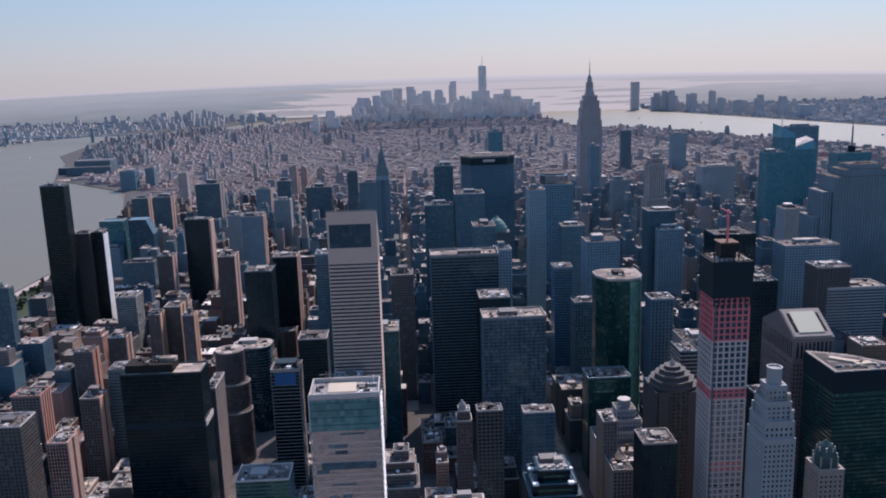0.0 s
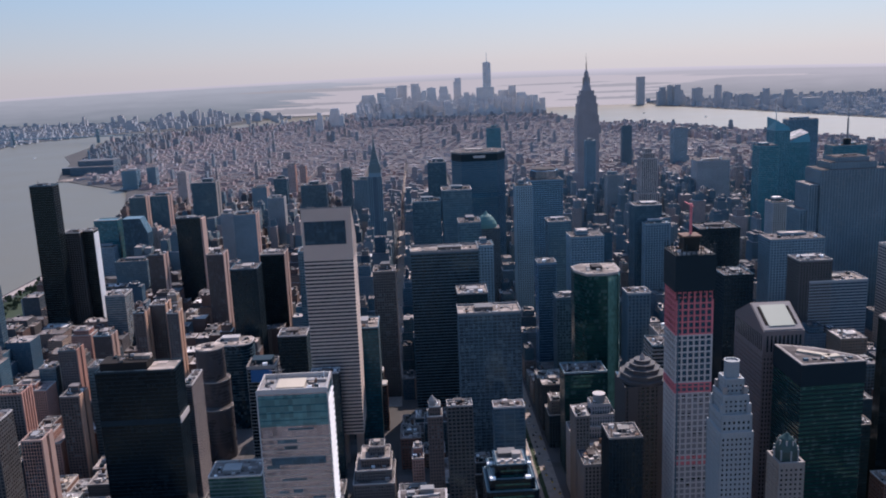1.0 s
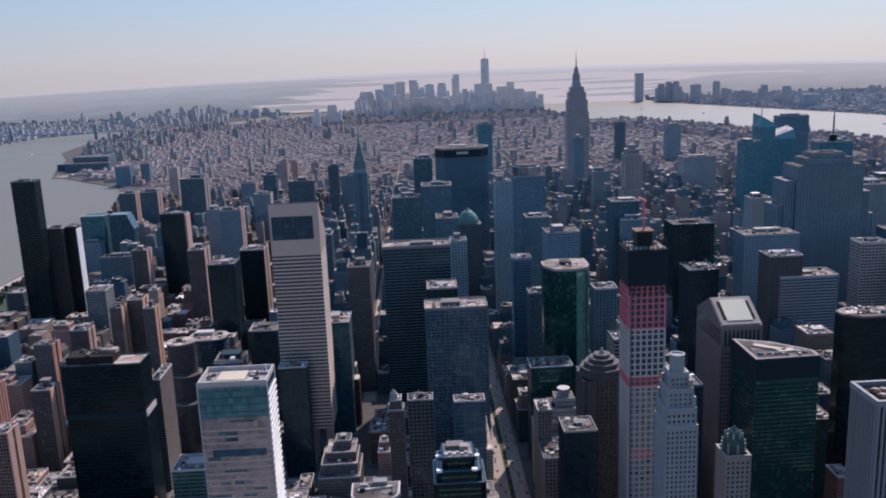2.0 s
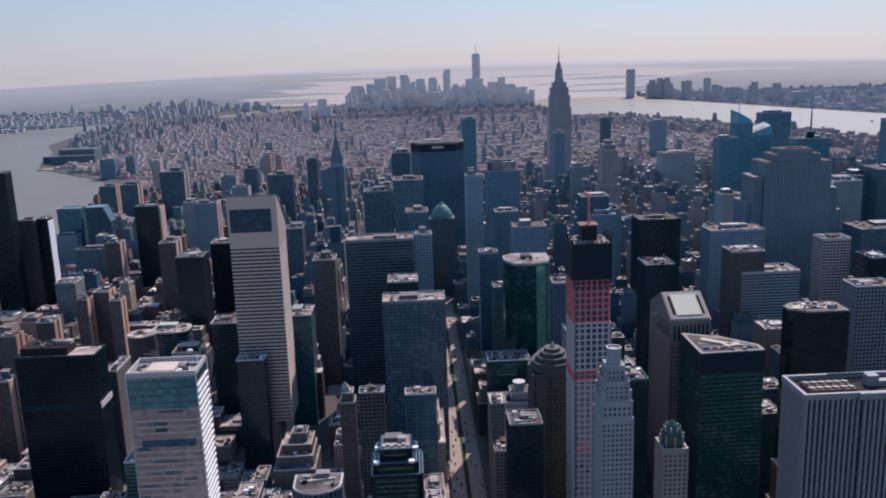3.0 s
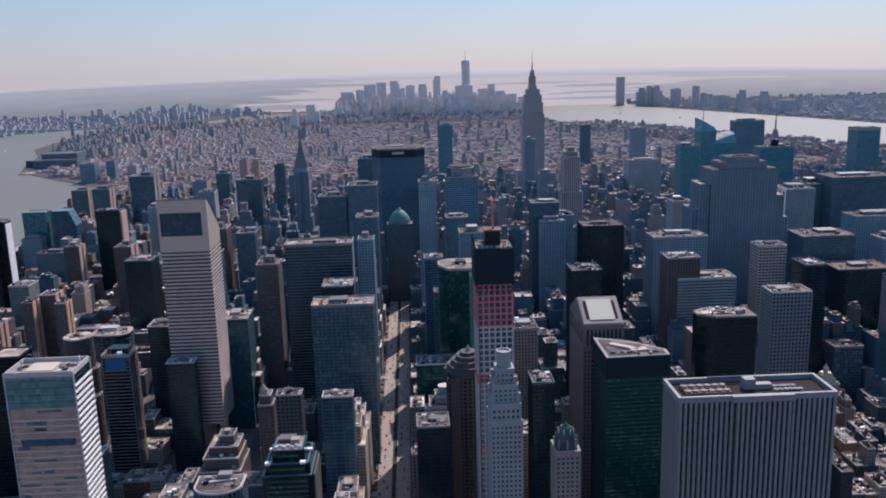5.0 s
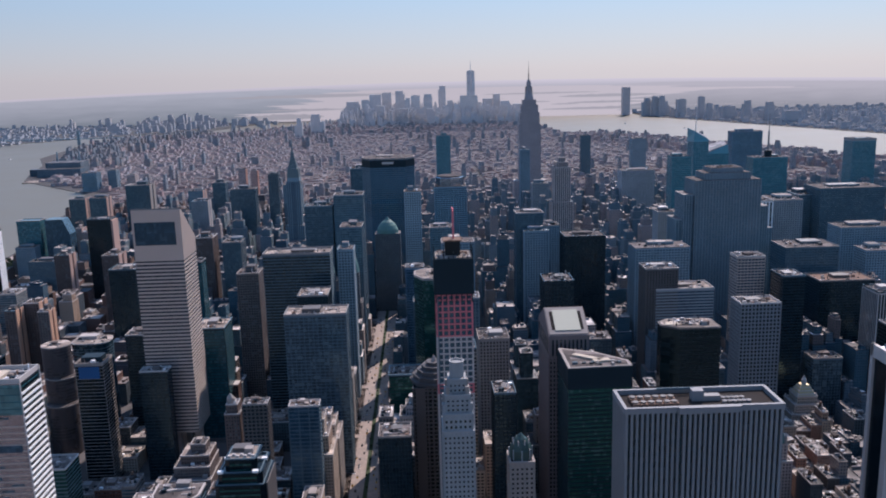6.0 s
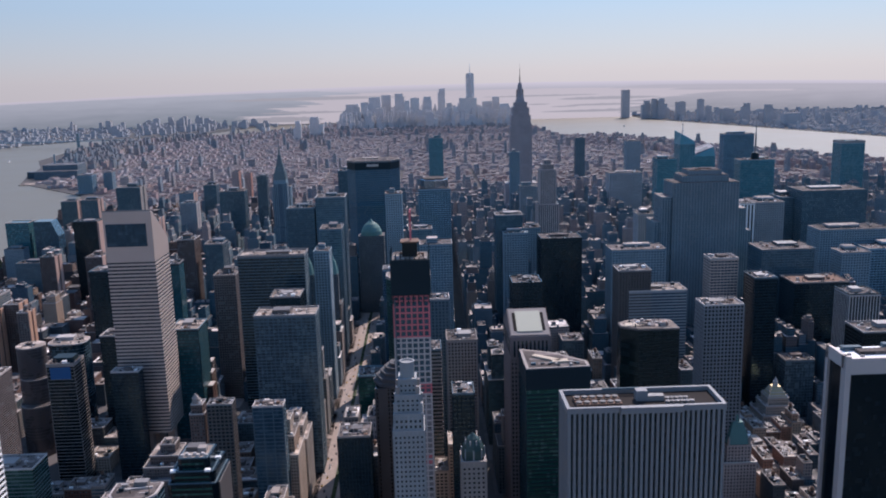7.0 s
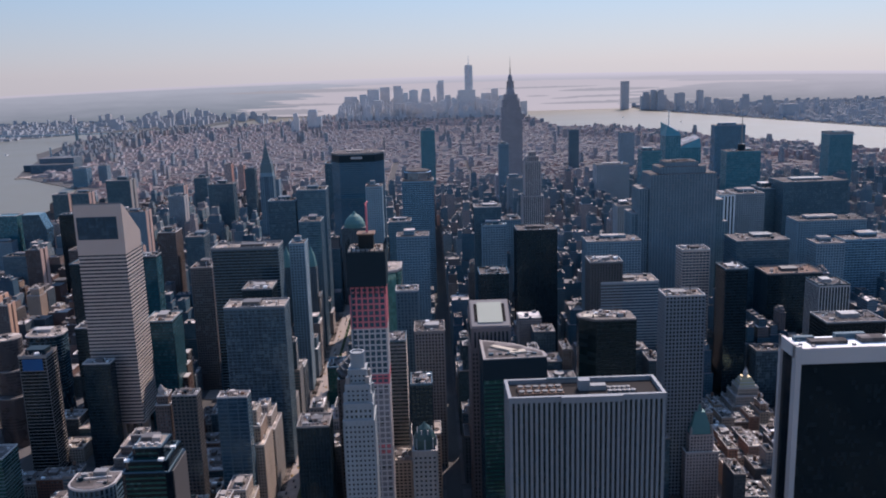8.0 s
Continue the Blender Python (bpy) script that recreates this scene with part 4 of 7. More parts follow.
# ---- the round tower in three tiers ----
lp = frame_thing("round_tiered_tower", "rounded polished granite tower in three stepped tiers before a dark slab", -48.4, 538)
for k, (rr, h, dx, dy) in enumerate(((10.4, 36.0, 3.3, -7.0), (10.1, 53.5, 2.1, -1.5), (9.4, 75.0, 0.0, 0.0))):
    t = part("tier", lathe([(rr, 0), (rr, h), (rr - 0.6, h + 0.05)], m_polish, "tier", 48), lp, (dx, dy, 0))
    n0 = (6, 13, 20)[k]
    hoop = lathe([(rr - 0.1, 0), (rr + 0.04, 0), (rr + 0.04, 0.5), (rr - 0.1, 0.5)], m_brown, "window_band", 48)
    for i in range(n0, int(h / 2.2)):
        part("window_band", hoop, t, (0, 0, i * 2.2))
    part("rim", lathe([(rr - 0.2, -0.6), (rr + 0.15, -0.6), (rr + 0.15, 0.2), (rr - 0.2, 0.2)], m_lime, "rim", 48), t, (0, 0, h))
    part("tier_roof", lathe([(rr - 0.3, 0), (rr - 0.3, 0.2)], m_gravel if k == 2 else m_roof, "tier_roof", 48), t, (0, 0, h + 0.15))


def oval(w, d):
    """A rectangle with broadly rounded ends."""
    return [(math.copysign(abs(math.cos(a)) ** 0.6, math.cos(a)) * w / 2, math.copysign(abs(math.sin(a)) ** 0.6, math.sin(a)) * d / 2) for a in (2 * math.pi * (i + 0.5) / 32 for i in range(32))]


rear = part("rear_slab", prism(oval(27, 22), 63.0, g_night, "rear_slab"), lp, (6.4, 46, 0), "dark glass slab with rounded ends")
for i in range(10, 28):
    part("floor_band", prism(oval(27.25, 22.25), 0.3, m_grey, "floor_band"), rear, (0, 0, i * 2.2))
part("roof_rim", prism(oval(27.4, 22.4), 0.8, m_coping, "roof_rim"), rear, (0, 0, 63.0))
part("roof_deck", prism(oval(26.2, 21.2), 0.2, m_gravel, "roof_deck"), rear, (0, 0, 63.8))
part("plant_room", box(13, 7, 2.4, m_coping, "plant_room"), rear, (-3, 3, 64.0))
tagged(part("roof_plant", plant_heap(22, 17, 77, 40), rear, (0, 0, 64.0)), kind="stuff")
clutter(lp, 10, 10, 75.2, 4, 8)
FOOT.append((-60, -34, 519, 550))
FOOT.append((-57, -27, 571, 597))

# ---- the white stepped hotel tower ----
rz = frame_thing("white_stepped_tower", "white stone tower stepping in to a round tank house", 214.5, 303)
for k, (w, d, z0, z1) in enumerate(((12.7, 15.5, 0, 108), (11.8, 14.2, 108, 115), (10.0, 11.4, 115, 122.5), (7.2, 7.6, 122.5, 128.5))):
    part("stage", box(w - 0.5, d - 0.5, z1 - z0, g_black), rz, (0, 0, z0))
    storeys(rz, w - 0.5, d - 0.5, z0, z1, 2.1, 1.1, 1.75, 1.0, m_hotel, 0.25, south=True)
    part("cornice", ring(w - 1.5, d - 1.5, 0.7, 0.9, m_hotel), rz, (0, 0, z1 - 0.2))
    part("ledge", box(w - 1.0, d - 1.0, 0.3, m_gravel), rz, (0, 0, z1))
part("tank_house", lathe([(2.9, 0), (2.9, 6.8), (3.1, 7.0), (2.4, 7.0), (2.4, 6.4)], m_hotel, "tank_house", 20), rz, (0, 0, 128.5))
for sx in (-1, 1):
    for sy in (-1, 1):
        part("corner_turret", box(1.8, 1.8, 4.5, m_hotel), rz, (sx * 5.0, sy * 5.5, 115), )
        part("corner_turret", box(1.6, 1.6, 3.5, m_lime), rz, (sx * 4.0, sy * 4.4, 122.5))
FOOT.append((206, 223, 293, 313))

# ---- the small tower with the jewelled crown ----
cr = frame_thing("crowned_hotel_tower", "pale stone tower with a green-grey glass crown", 241, 310)
part("body", box(9.8, 11.0, 89, g_black), cr)
storeys(cr, 9.8, 11.0, 0, 89, 2.1, 1.1, 1.9, 1.1, m_lime, 0.25, south=True)
part("cornice", ring(8.8, 10, 0.8, 1.0, m_lime), cr, (0, 0, 89))
part("crown_drum", lathe([(4.8, 0), (4.8, 4.0), (4.2, 6.0), (2.6, 8.8), (1.6, 9.6), (0.2, 11)], m_crown, "crown_drum", 8), cr, (0, 0, 89.3))
for i in range(8):
    a = i * math.pi / 4
    part("crown_fin", box(0.5, 0.7, 4.6, m_hotel), cr, (4.9 * math.cos(a), 4.9 * math.sin(a), 89.5))
    part("finial", box(0.4, 0.4, 2.2, m_white), cr, (3.4 * math.cos(a + 0.4), 3.4 * math.sin(a + 0.4), 95.6))
FOOT.append((234, 248, 303, 318))

# ---- the pyramid-topped stepped tower ----
fs = frame_thing("pyramid_topped_tower", "grey limestone tower stepping up to a small pyramid", 206.5, 404)
w = 22.5
part("stage", box(w, w, 90, g_bronze), fs)
storeys(fs, w, w, 0, 90, 2.2, 0.7, 2.6, 0.9, m_taupe, 0.25)
for x in (-7.5, 7.5):
    part("blank_bay", box(5.2, 0.8, 90, m_taupe), fs, (x, -w / 2 - 0.2, 0), "blank stone corner bay")
for k, (rr, z0, z1) in enumerate(((12.8, 90, 91.6), (11.4, 91.6, 94.2), (9.0, 94.2, 96.6), (6.6, 96.6, 98.8), (4.2, 98.8, 100.6))):
    part("hat_tier", lathe([(rr, 0), (rr, (z1 - z0) * 0.55), (rr - 0.5, z1 - z0)], m_taupe, "hat_tier", 8), fs, (0, 0, z0))
    part("tier_rim", lathe([(rr - 0.4, 0), (rr + 0.35, 0), (rr + 0.35, 0.4), (rr - 0.4, 0.5)], m_taupe, "tier_rim", 8), fs, (0, 0, z1 - 0.3))
part("finial", lathe([(1.5, 0), (1.2, 1.4), (0.3, 3.2)], m_lime, "finial", 8), fs, (0, 0, 100.6))
FOOT.append((189, 219, 389, 419))

# ---- the green faceted tower ----
gf = frame_thing("green_faceted_tower", "green glass tower with cut corners and a pale roof", 211, 537)
plan = [(-15, -2), (-9, -14), (4, -15), (12, -11.5), (15, -4), (15, 14), (-8, 15), (-15, 9)]
part("body", prism(plan, 115, g_green, "body"), gf)
for i in range(50):
    part("spandrel", prism([(x * 1.008, y * 1.008) for x, y in plan], 0.35, m_dark, "spandrel"), gf, (0, 0, 2.3 * i))
part("roof_border", prism([(x * 1.01, y * 1.01) for x, y in plan], 1.6, m_lime, "roof_border"), gf, (0, 0, 115))
part("roof_deck", prism([(x * 0.92, y * 0.92) for x, y in plan], 0.2, m_gravel, "roof_deck"), gf, (0, 0, 116.6))
# Paler glass on two facets paints in their bright sky reflection.
for (xa, ya), (xb, yb) in zip(plan[2:4], plan[3:5]):
    p = part("bright_facet", box(math.hypot(xb - xa, yb - ya) * 0.86, 0.2, 112, g_leaf), gf, ((xa + xb) / 2 * 1.012, (ya + yb) / 2 * 1.012, 2), "facet in pale glass painted for its reflection", turn=math.degrees(math.atan2(yb - ya, xb - xa)))
clutter(gf, 20, 20, 116.8, 21, 10)
FOOT.append((195, 227, 521, 553))

# ---- the great stepped tower with the mast ----
es = frame_thing("stepped_spire_tower", "great limestone tower stepping in to a tall mast", 395, 1476)
for w, d, z0, z1 in ((76, 36, 0, 14), (56, 34, 14, 60), (37, 29, 60, 158), (33, 27, 158, 178), (28.5, 25, 178, 191), (22, 21, 191, 200)):
    part("stage", box(w, d, z1 - z0, f_spire), es, (0, 0, z0))
    k = round(w / 3.2)
    me = box(0.9, 0.4, z1 - z0, f_spire, "pier")
    for i in range(k + 1):
        part("pier", me, es, (-w / 2 + i * w / k, -d / 2 - 0.15, z0))
part("crown", box(15, 15, 8, f_spire, taper=0.2), es, (0, 0, 200))
part("drum", lathe([(6.5, 0), (5.2, 4), (4.3, 8), (4.0, 20), (3.2, 23), (2.0, 25), (1.0, 27)], f_spire, "drum", 16), es, (0, 0, 208))
for i in range(4):
    part("mast_wing", box(1.0, 4.0, 14, m_lime, taper=0.3), es, (4.6 * math.cos(i * math.pi / 2), 4.6 * math.sin(i * math.pi / 2), 208), turn=90 * (i % 2 == 0))
part("antenna", lathe([(0.9, 0), (0.8, 10), (0.45, 11), (0.35, 22), (0.15, 23), (0.1, 31)], m_dark, "antenna", 8), es, (0, 0, 234))
FOOT.append((350, 437, 1455, 1500))

# ---- the tower with the arched steel crown ----
ch = frame_thing("arched_spire_tower", "slim grey brick tower with a tiered steel spire", 44, 1045)
for w, z0, z1 in ((34, 0, 48), (22, 48, 66), (16.5, 66, 121)):
    part("stage", box(w, w, z1 - z0, f_grey), ch, (0, 0, z0))
    k = round(w / 2.4)
    for i in range(k + 1):
        if i not in (k // 2, k // 2 + 1):
            part("pier", box(0.8, 0.35, z1 - z0, m_slate, "pier"), ch, (-w / 2 + i * w / k, -w / 2 - 0.15, z0))
part("shoulder", box(15.5, 15.5, 6, m_slate, taper=0.05), ch, (0, 0, 121))
for sx in (-1, 1):
    for sy in (-1, 1):
        part("eagle_ledge", box(2.2, 2.2, 3.0, m_verd, taper=0.3), ch, (sx * 7.2, sy * 7.2, 119))


def sunburst(w, h, top):
    """One tier of the crown: four walls under round arches, drawn in toward the next tier."""
    k, v, f = 9, [], []
    arch = [(-0.5, 0.0)] + [(-0.5 * math.cos(math.pi * i / (k - 1)), 0.45 + 0.55 * math.sin(math.pi * i / (k - 1))) for i in range(k)] + [(0.5, 0.0)]
    for turn in range(4):
        c, s = math.cos(turn * math.pi / 2), math.sin(turn * math.pi / 2)
        at = len(v)
        for x, z in arch:
            out = w / 2 - (w - top) / 2 * z * 0.55
            v.append((x * w * c + out * s, x * w * s - out * c, z * h))
        v.append((0.0, 0.0, h * 1.05))
        f.append(tuple(range(at, at + len(arch))))
        f += [(at + i, at + len(arch), at + i + 1) for i in range(len(arch) - 1)]
    return mesh("arch_tier", v, f, m_verd)


z, w, h = 126.0, 15.0, 11.5
for k in range(6):
    part("arch_tier", sunburst(w, h, w * 0.8), ch, (0, 0, z))
    z, w, h = z + h * 0.46, w * 0.78, h * 0.93
part("spire", lathe([(2.0, 0), (1.1, 8), (0.5, 16), (0.08, 28)], m_verd, "spire", 8), ch, (0, 0, z))
FOOT.append((26, 62, 1027, 1063))

# ---- the long octagonal slab over the avenue ----
ml = frame_thing("octagonal_slab_tower", "long grey concrete slab tower with cut ends", 166, 962)
plan = [(-20, -22), (20, -22), (30, -6), (30, 6), (20, 22), (-20, 22), (-30, 6), (-30, -6)]
part("body", prism(plan, 156, f_blue, "body"), ml)
for i in range(61):
    if i not in (20, 21, 44, 45):
        part("spandrel", prism([(x * 1.006, y * 1.006) for x, y in plan], 1.0, m_grey, "spandrel"), ml, (0, 0, 2.4 * i))
part("louvre_crown", prism([(x * 1.008, y * 1.008) for x, y in plan], 8, m_dark, "louvre_crown"), ml, (0, 0, 146))
part("roof_edge", prism([(x * 1.012, y * 1.012) for x, y in plan], 1.6, m_lime, "roof_edge"), ml, (0, 0, 154.5))
part("sign", box(13, 0.3, 2.6, m_white), ml, (0, -22.4, 149.5))
part("roof_deck", prism([(x * 0.95, y * 0.95) for x, y in plan], 0.3, m_roof, "roof_deck"), ml, (0, 0, 156))
clutter(ml, 40, 24, 156.3, 2, 8)
FOOT.append((134, 198, 938, 986))

# ---- the limestone slab of the plaza ----
ge = frame_thing("limestone_slab_tower", "tall grey limestone slab stepping back at its ends", 468, 716)
for w, d, z0, z1 in ((57, 30, 0, 152), (40, 24, 152, 158), (28, 20, 158, 162)):
    part("stage", box(w, d, z1 - z0, f_slab), ge, (0, 0, z0))
    k = round(w / 2.6)
    me = box(1.0, 0.35, z1 - z0, w_slab, "pier")
    for i in range(k + 1):
        part("pier", me, ge, (-w / 2 + i * w / k, -d / 2 - 0.12, z0))
    k = round(d / 2.6)
    me = box(0.35, 1.0, z1 - z0, w_slab, "pier")
    for i in range(k + 1):
        part("pier", me, ge, (-w / 2 - 0.12, -d / 2 + i * d / k, z0))
    part("roof_deck", box(w - 1, d - 1, 0.4, m_roof), ge, (0, 0, z1))
for x, w, y, h in ((-33, 10, 0, 140), (33, 9, 2, 128), (-41, 6, 2, 118), (40, 6, 4, 108)):
    part("wing", relief(w, 26, h, w_slab, g_navy, 2.2, 0.6, 2.4, 0.9), ge, (x, y, 0))
clutter(ge, 24, 16, 162, 9, 6)
FOOT.append((428, 508, 700, 732))

# ---- the copper-topped hotel, and the domed tower ----
pi = frame_thing("copper_roofed_hotel", "cream brick hotel tower with a green copper mansard", 397, 424)
part("body", relief(19, 17, 30, w_pink, g_room, 2.0, 0.95, 2.0, 0.9), pi)
part("stage", relief(14, 13, 10, w_pink, g_room, 2.0, 0.95, 2.0, 0.9), pi, (0, 0, 30))
part("mansard", box(13, 12, 12, m_copper, taper=0.55), pi, (0, 0, 40))
part("lantern", lathe([(1.6, 0), (1.6, 3), (0.2, 7)], m_copper, "lantern", 8), pi, (0, 0, 52))
for sx in (-1, 1):
    for sy in (-1, 1):
        part("turret", lathe([(0.9, 0), (0.9, 3), (0.1, 5)], m_lime, "turret", 8), pi, (sx * 6, sy * 5.5, 40))
part("cornice", ring(18, 16, 0.6, 0.8, m_coping), pi, (0, 0, 30))
FOOT.append((387, 408, 415, 434))
dm = frame_thing("domed_tower", "grey stone tower with a green copper dome", 166, 872)
part("body", box(27, 20, 84, m_stone), dm)
part("dome", lathe([(11.5, 0), (11, 4), (9, 8), (6, 11.5), (2.5, 14), (0.4, 17)], m_copper, "dome", 20), dm, (0, 0, 84))
FOOT.append((152, 180, 862, 884))
for x in (122, 143):
    wd = frame_thing("copper_capped_tower", "stone hotel tower with a pointed green copper cap", x, 690)
    part("body", box(9, 9, 84, m_stone), wd)
    part("cap", lathe([(5.2, 0), (4.4, 5), (3.2, 10), (1.0, 15), (0.2, 18)], m_copper, "cap", 8), wd, (0, 0, 84))
    FOOT.append((x - 5, x + 5, 684, 696))

# ---- towers by the river ----
tower("river_tower", "very tall dark bronze glass slab", -271, -249, 804, 818, 155, g_bronze, m_bronze, 2.3, 0.5, 0, 0, deck=m_dark)
tower("river_tower", "brown tower with a steel-bright west edge", -258, -241, 832, 848, 104, g_bronze, m_brown, 2.2, 0.9, 2.4, 0.7)
rt = tower("river_tower", "slim dark tower with a white west edge painted for a glint", -240, -230, 838, 852, 104, g_bronze, m_bronze, 2.2, 0.9, 0, 0)
# White panels paint the sun's glint onto the west edge.
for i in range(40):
    part("steel_panel", box(0.6, 12.5, 2.2, m_enamel), rt, (5.4, 0, 2 + i * 2.5), "white panel painted for the sun glint")
un = frame_thing("teal_glass_block", "teal glass block with a sloped shoulder", -297, 1068)
part("body", box(29, 20, 78, g_sea), un)
storeys(un, 29, 20, 0, 78, 2.4, 0.35, 0, 0, m_dark, 0.1)
part("roof_edge", ring(28, 19, 0.8, 0.6, m_alu), un, (0, 0, 78))
FOOT.append((-312, -282, 1057, 1079))
un2 = frame_thing("teal_glass_block", "teal glass block with a slanted cut side", -262, 1068)
part("body", mesh("body", [(-14, -10, 0), (16, -10, 0), (16, 10, 0), (-14, 10, 0), (-14, -10, 79), (8, -10, 79), (8, 10, 79), (-14, 10, 79), (16, -10, 60), (16, 10, 60)],
     [(0, 3, 2, 1), (0, 1, 8, 5, 4), (1, 2, 9, 8), (8, 9, 6, 5), (2, 3, 7, 6, 9), (3, 0, 4, 7), (4, 5, 6, 7)], g_blue), un2)
FOOT.append((-277, -245, 1057, 1079))
dt = tower("apartment_tower", "dark slab tower with a pinkish west face", -174, -147, 932, 950, 97, g_black, m_bronze, 2.2, 0.6, 2.2, 0.5)
# West wall in a brighter brick that stands in for sun on it.
part("west_wall", box(2.0, 17.5, 96, m_pinkish), dt, (14.5, 0, 0), "pinkish brick end wall, brightened for the sun")

# ---- nearer office towers ----
tower("office_slab", "grey grid office slab with mottled windows", 116, 154, 483, 503, 105, g_grey, m_grey, 2.2, 0.55, 3.0, 0.35, top=7, deck=m_gravel, parapet=1.2)
tower("office_slab", "dark banded office slab with louvred top storey", 88, 136, 575, 596, 124, g_black, m_grey, 2.25, 0.75, 0, 0, top=6, deck=m_gravel, parapet=1.6)
tower("office_slab", "black office tower with a cluttered pale roof", 118, 138, 529, 551, 105, g_black, m_dark, 2.2, 0.4, 1.6, 0.3, deck=m_gravel, units=14)
tower("office_tower", "grey glass tower with a pale concrete edge", 129, 145, 402, 411, 78, g_blue, m_grey, 2.2, 0.5, 5.0, 0.5)
tower("office_tower", "brown brick tower with a walled roof", 105, 118, 402, 411, 80, g_black, m_brown, 2.1, 0.8, 2.2, 0.6)
tower("office_tower", "black slab with an open white-rimmed roof", 178.5, 194, 356, 372, 79.5, g_black, m_dark, 2.2, 0.3, 1.6, 0.35, crown=m_lime)
tower("office_tower", "dark green glass block with fine bands", 179, 205, 478, 496, 66, g_green, m_dark, 2.2, 0.5, 0, 0)
tower("office_tower", "black glass slab beside the aluminium tower", 25, 42, 483, 492, 72, g_black, m_dark, 2.2, 0.3, 0, 0)
tower("office_tower", "teal glass tower with a cut roof corner", 44, 64, 545, 571, 80, g_teal, m_dark, 2.2, 0.35, 0, 0, deck=m_gravel)
tower("office_tower", "green-teal glass tower with a slanted edge", 14, 31, 625, 640, 110, g_teal, m_dark, 2.2, 0.35, 0, 0)
tower("office_tower", "white grid tower with square windows", 376, 398, 423, 438, 120, g_black, m_marble, 2.2, 0.9, 2.0, 0.8, deck=m_gravel)
tower("office_tower", "grey banded office block with a wide roof", 369, 411, 565, 587, 92, g_blue, m_hotel, 2.2, 1.1, 0, 0, top=5, deck=m_gravel)
tower("office_tower", "black glass tower with a brown roof", 507, 550, 605, 632, 84, g_black, m_dark, 2.2, 0.25, 0, 0, deck=m_tank)
tower("office_tower", "pale glass block with steaming roof vents", 477, 498, 545, 560, 43, g_grey, m_grey, 2.2, 0.4, 2.2, 0.3)
tower("office_tower", "bluish glass slab with a plain north face", 188, 203, 648, 664, 95, g_blue, m_blue, 2.2, 0.2, 0, 0)
tower("office_tower", "slim grey tower with arched top windows", 223, 237.5, 500, 514, 108, g_blue, m_grey, 2.2, 0.6, 2.4, 0.8)
tower("office_tower", "mid grey block with a fine grid", 194, 212, 596, 612, 80, g_grey, m_grey, 2.2, 0.6, 2.2, 0.5)
bx = tower("blue_tower", "blue glass tower turned toward the avenue", 235, 263, 1650, 1668, 129, f_teal)
bo = frame_thing("glass_spire_tower", "pale teal glass tower with two crystal slanted tops", 578, 1085)
for x, y, w, d, h, a, b in ((-12, 0, 20, 26, 154, 13, 4), (11, 2, 28, 28, 138, 3, 11)):
    part("body", relief(w, d, h, w_teal, g_sea, 2.3, 0.5, 3.2, 0.25), bo, (x, y, 0))
    part("slanted_top", mesh("slanted_top", [(-w / 2, -d / 2, 0), (w / 2, -d / 2, 0), (w / 2, d / 2, 0), (-w / 2, d / 2, 0), (-w / 2 + 2, -d / 2 + 2, a), (w / 2 - 2, -d / 2 + 2, b), (w / 2, d / 2, b + 3), (-w / 2, d / 2, a + 3)], BOX, w_teal), bo, (x, y, h))
part("spire", lathe([(0.8, 0), (0.6, 12), (0.2, 26)], m_steel, "spire", 8), bo, (-14, 4, 164))
FOOT.append((552, 606, 1068, 1103))
tower("skyscraper", "hazy blue-grey tower with a screened flat top", 842, 877, 1222, 1250, 135, f_teal, parapet=3.5)
ma = frame_thing("lattice_mast", "tall red-grey lattice broadcast mast", 668, 1106, "mast")
part("drum", lathe([(5, 0), (5, 8), (3, 9)], m_dark, "drum", 12), ma, (0, 0, 128.5))
part("mast", lathe([(1.4, 0), (1.1, 25), (0.6, 26), (0.3, 48)], m_plant, "mast", 8), ma, (0, 0, 137))

bs = tower("office_tower", "dark pale-banded tower with a bright blue screen at its top", -12, 5, 478, 494, 80, g_jet, m_lime, 2.2, 0.28, 0, 0, top=12)
part("blue_screen", box(12.5, 0.3, 7.5, m_bluescreen), bs, (0, -8.3, 71), "bright blue screen panel")
part("roof_cap", box(12, 9, 3, m_dark), bs, (0, 1, 80.2))

# ---- blocks round the wide avenue ----
nb = frame_thing("tiered_black_tower", "black glass tower stepping in under a white roof deck", 126.5, 304, "office tower")
for w, d, z0, z1 in ((20.5, 23, 0, 89.5), (18, 20, 89.5, 94), (13, 14.5, 94, 98.5)):
    part("stage", prism([(-w / 2, -d / 2 + 2), (-w / 2 + 2, -d / 2), (w / 2 - 2, -d / 2), (w / 2, -d / 2 + 2), (w / 2, d / 2), (-w / 2, d / 2)], z1 - z0, g_jet, "stage"), nb, (0, 0, z0))
    for i in range(int((z1 - max(z0, 40)) / 2.2)):
        part("glass_band", box(w - 4.4, 0.14, 0.7, g_green), nb, (0, -d / 2 - 0.02, z1 - 2.2 * (i + 1)), "pale green glass band")
    part("ledge", ring(w - 2.4, d - 2.4, 0.5, 0.5, m_grey), nb, (0, 0, z1))
part("side_wall", box(0.6, 19, 89, m_brown), nb, (10.4, 1, 0), "pale stone side wall")
part("roof_deck", box(11.5, 12.8, 0.3, m_gravel), nb, (0, 0, 98.5))
part("plant_house", box(7, 5, 1.6, m_brown), nb, (-1, 3, 98.8))
part("plant_house", box(3.4, 3.4, 2.2, m_lime), nb, (2.5, 0, 98.8))
for x, y in ((-8.2, -9.4), (6.6, -9.4), (8.2, 3), (-8.2, 4)):
    part("skylight", box(2.2, 1.8, 0.9, m_enamel), nb, (x * 0.94, y * 0.94, 94.1), "white skylight")
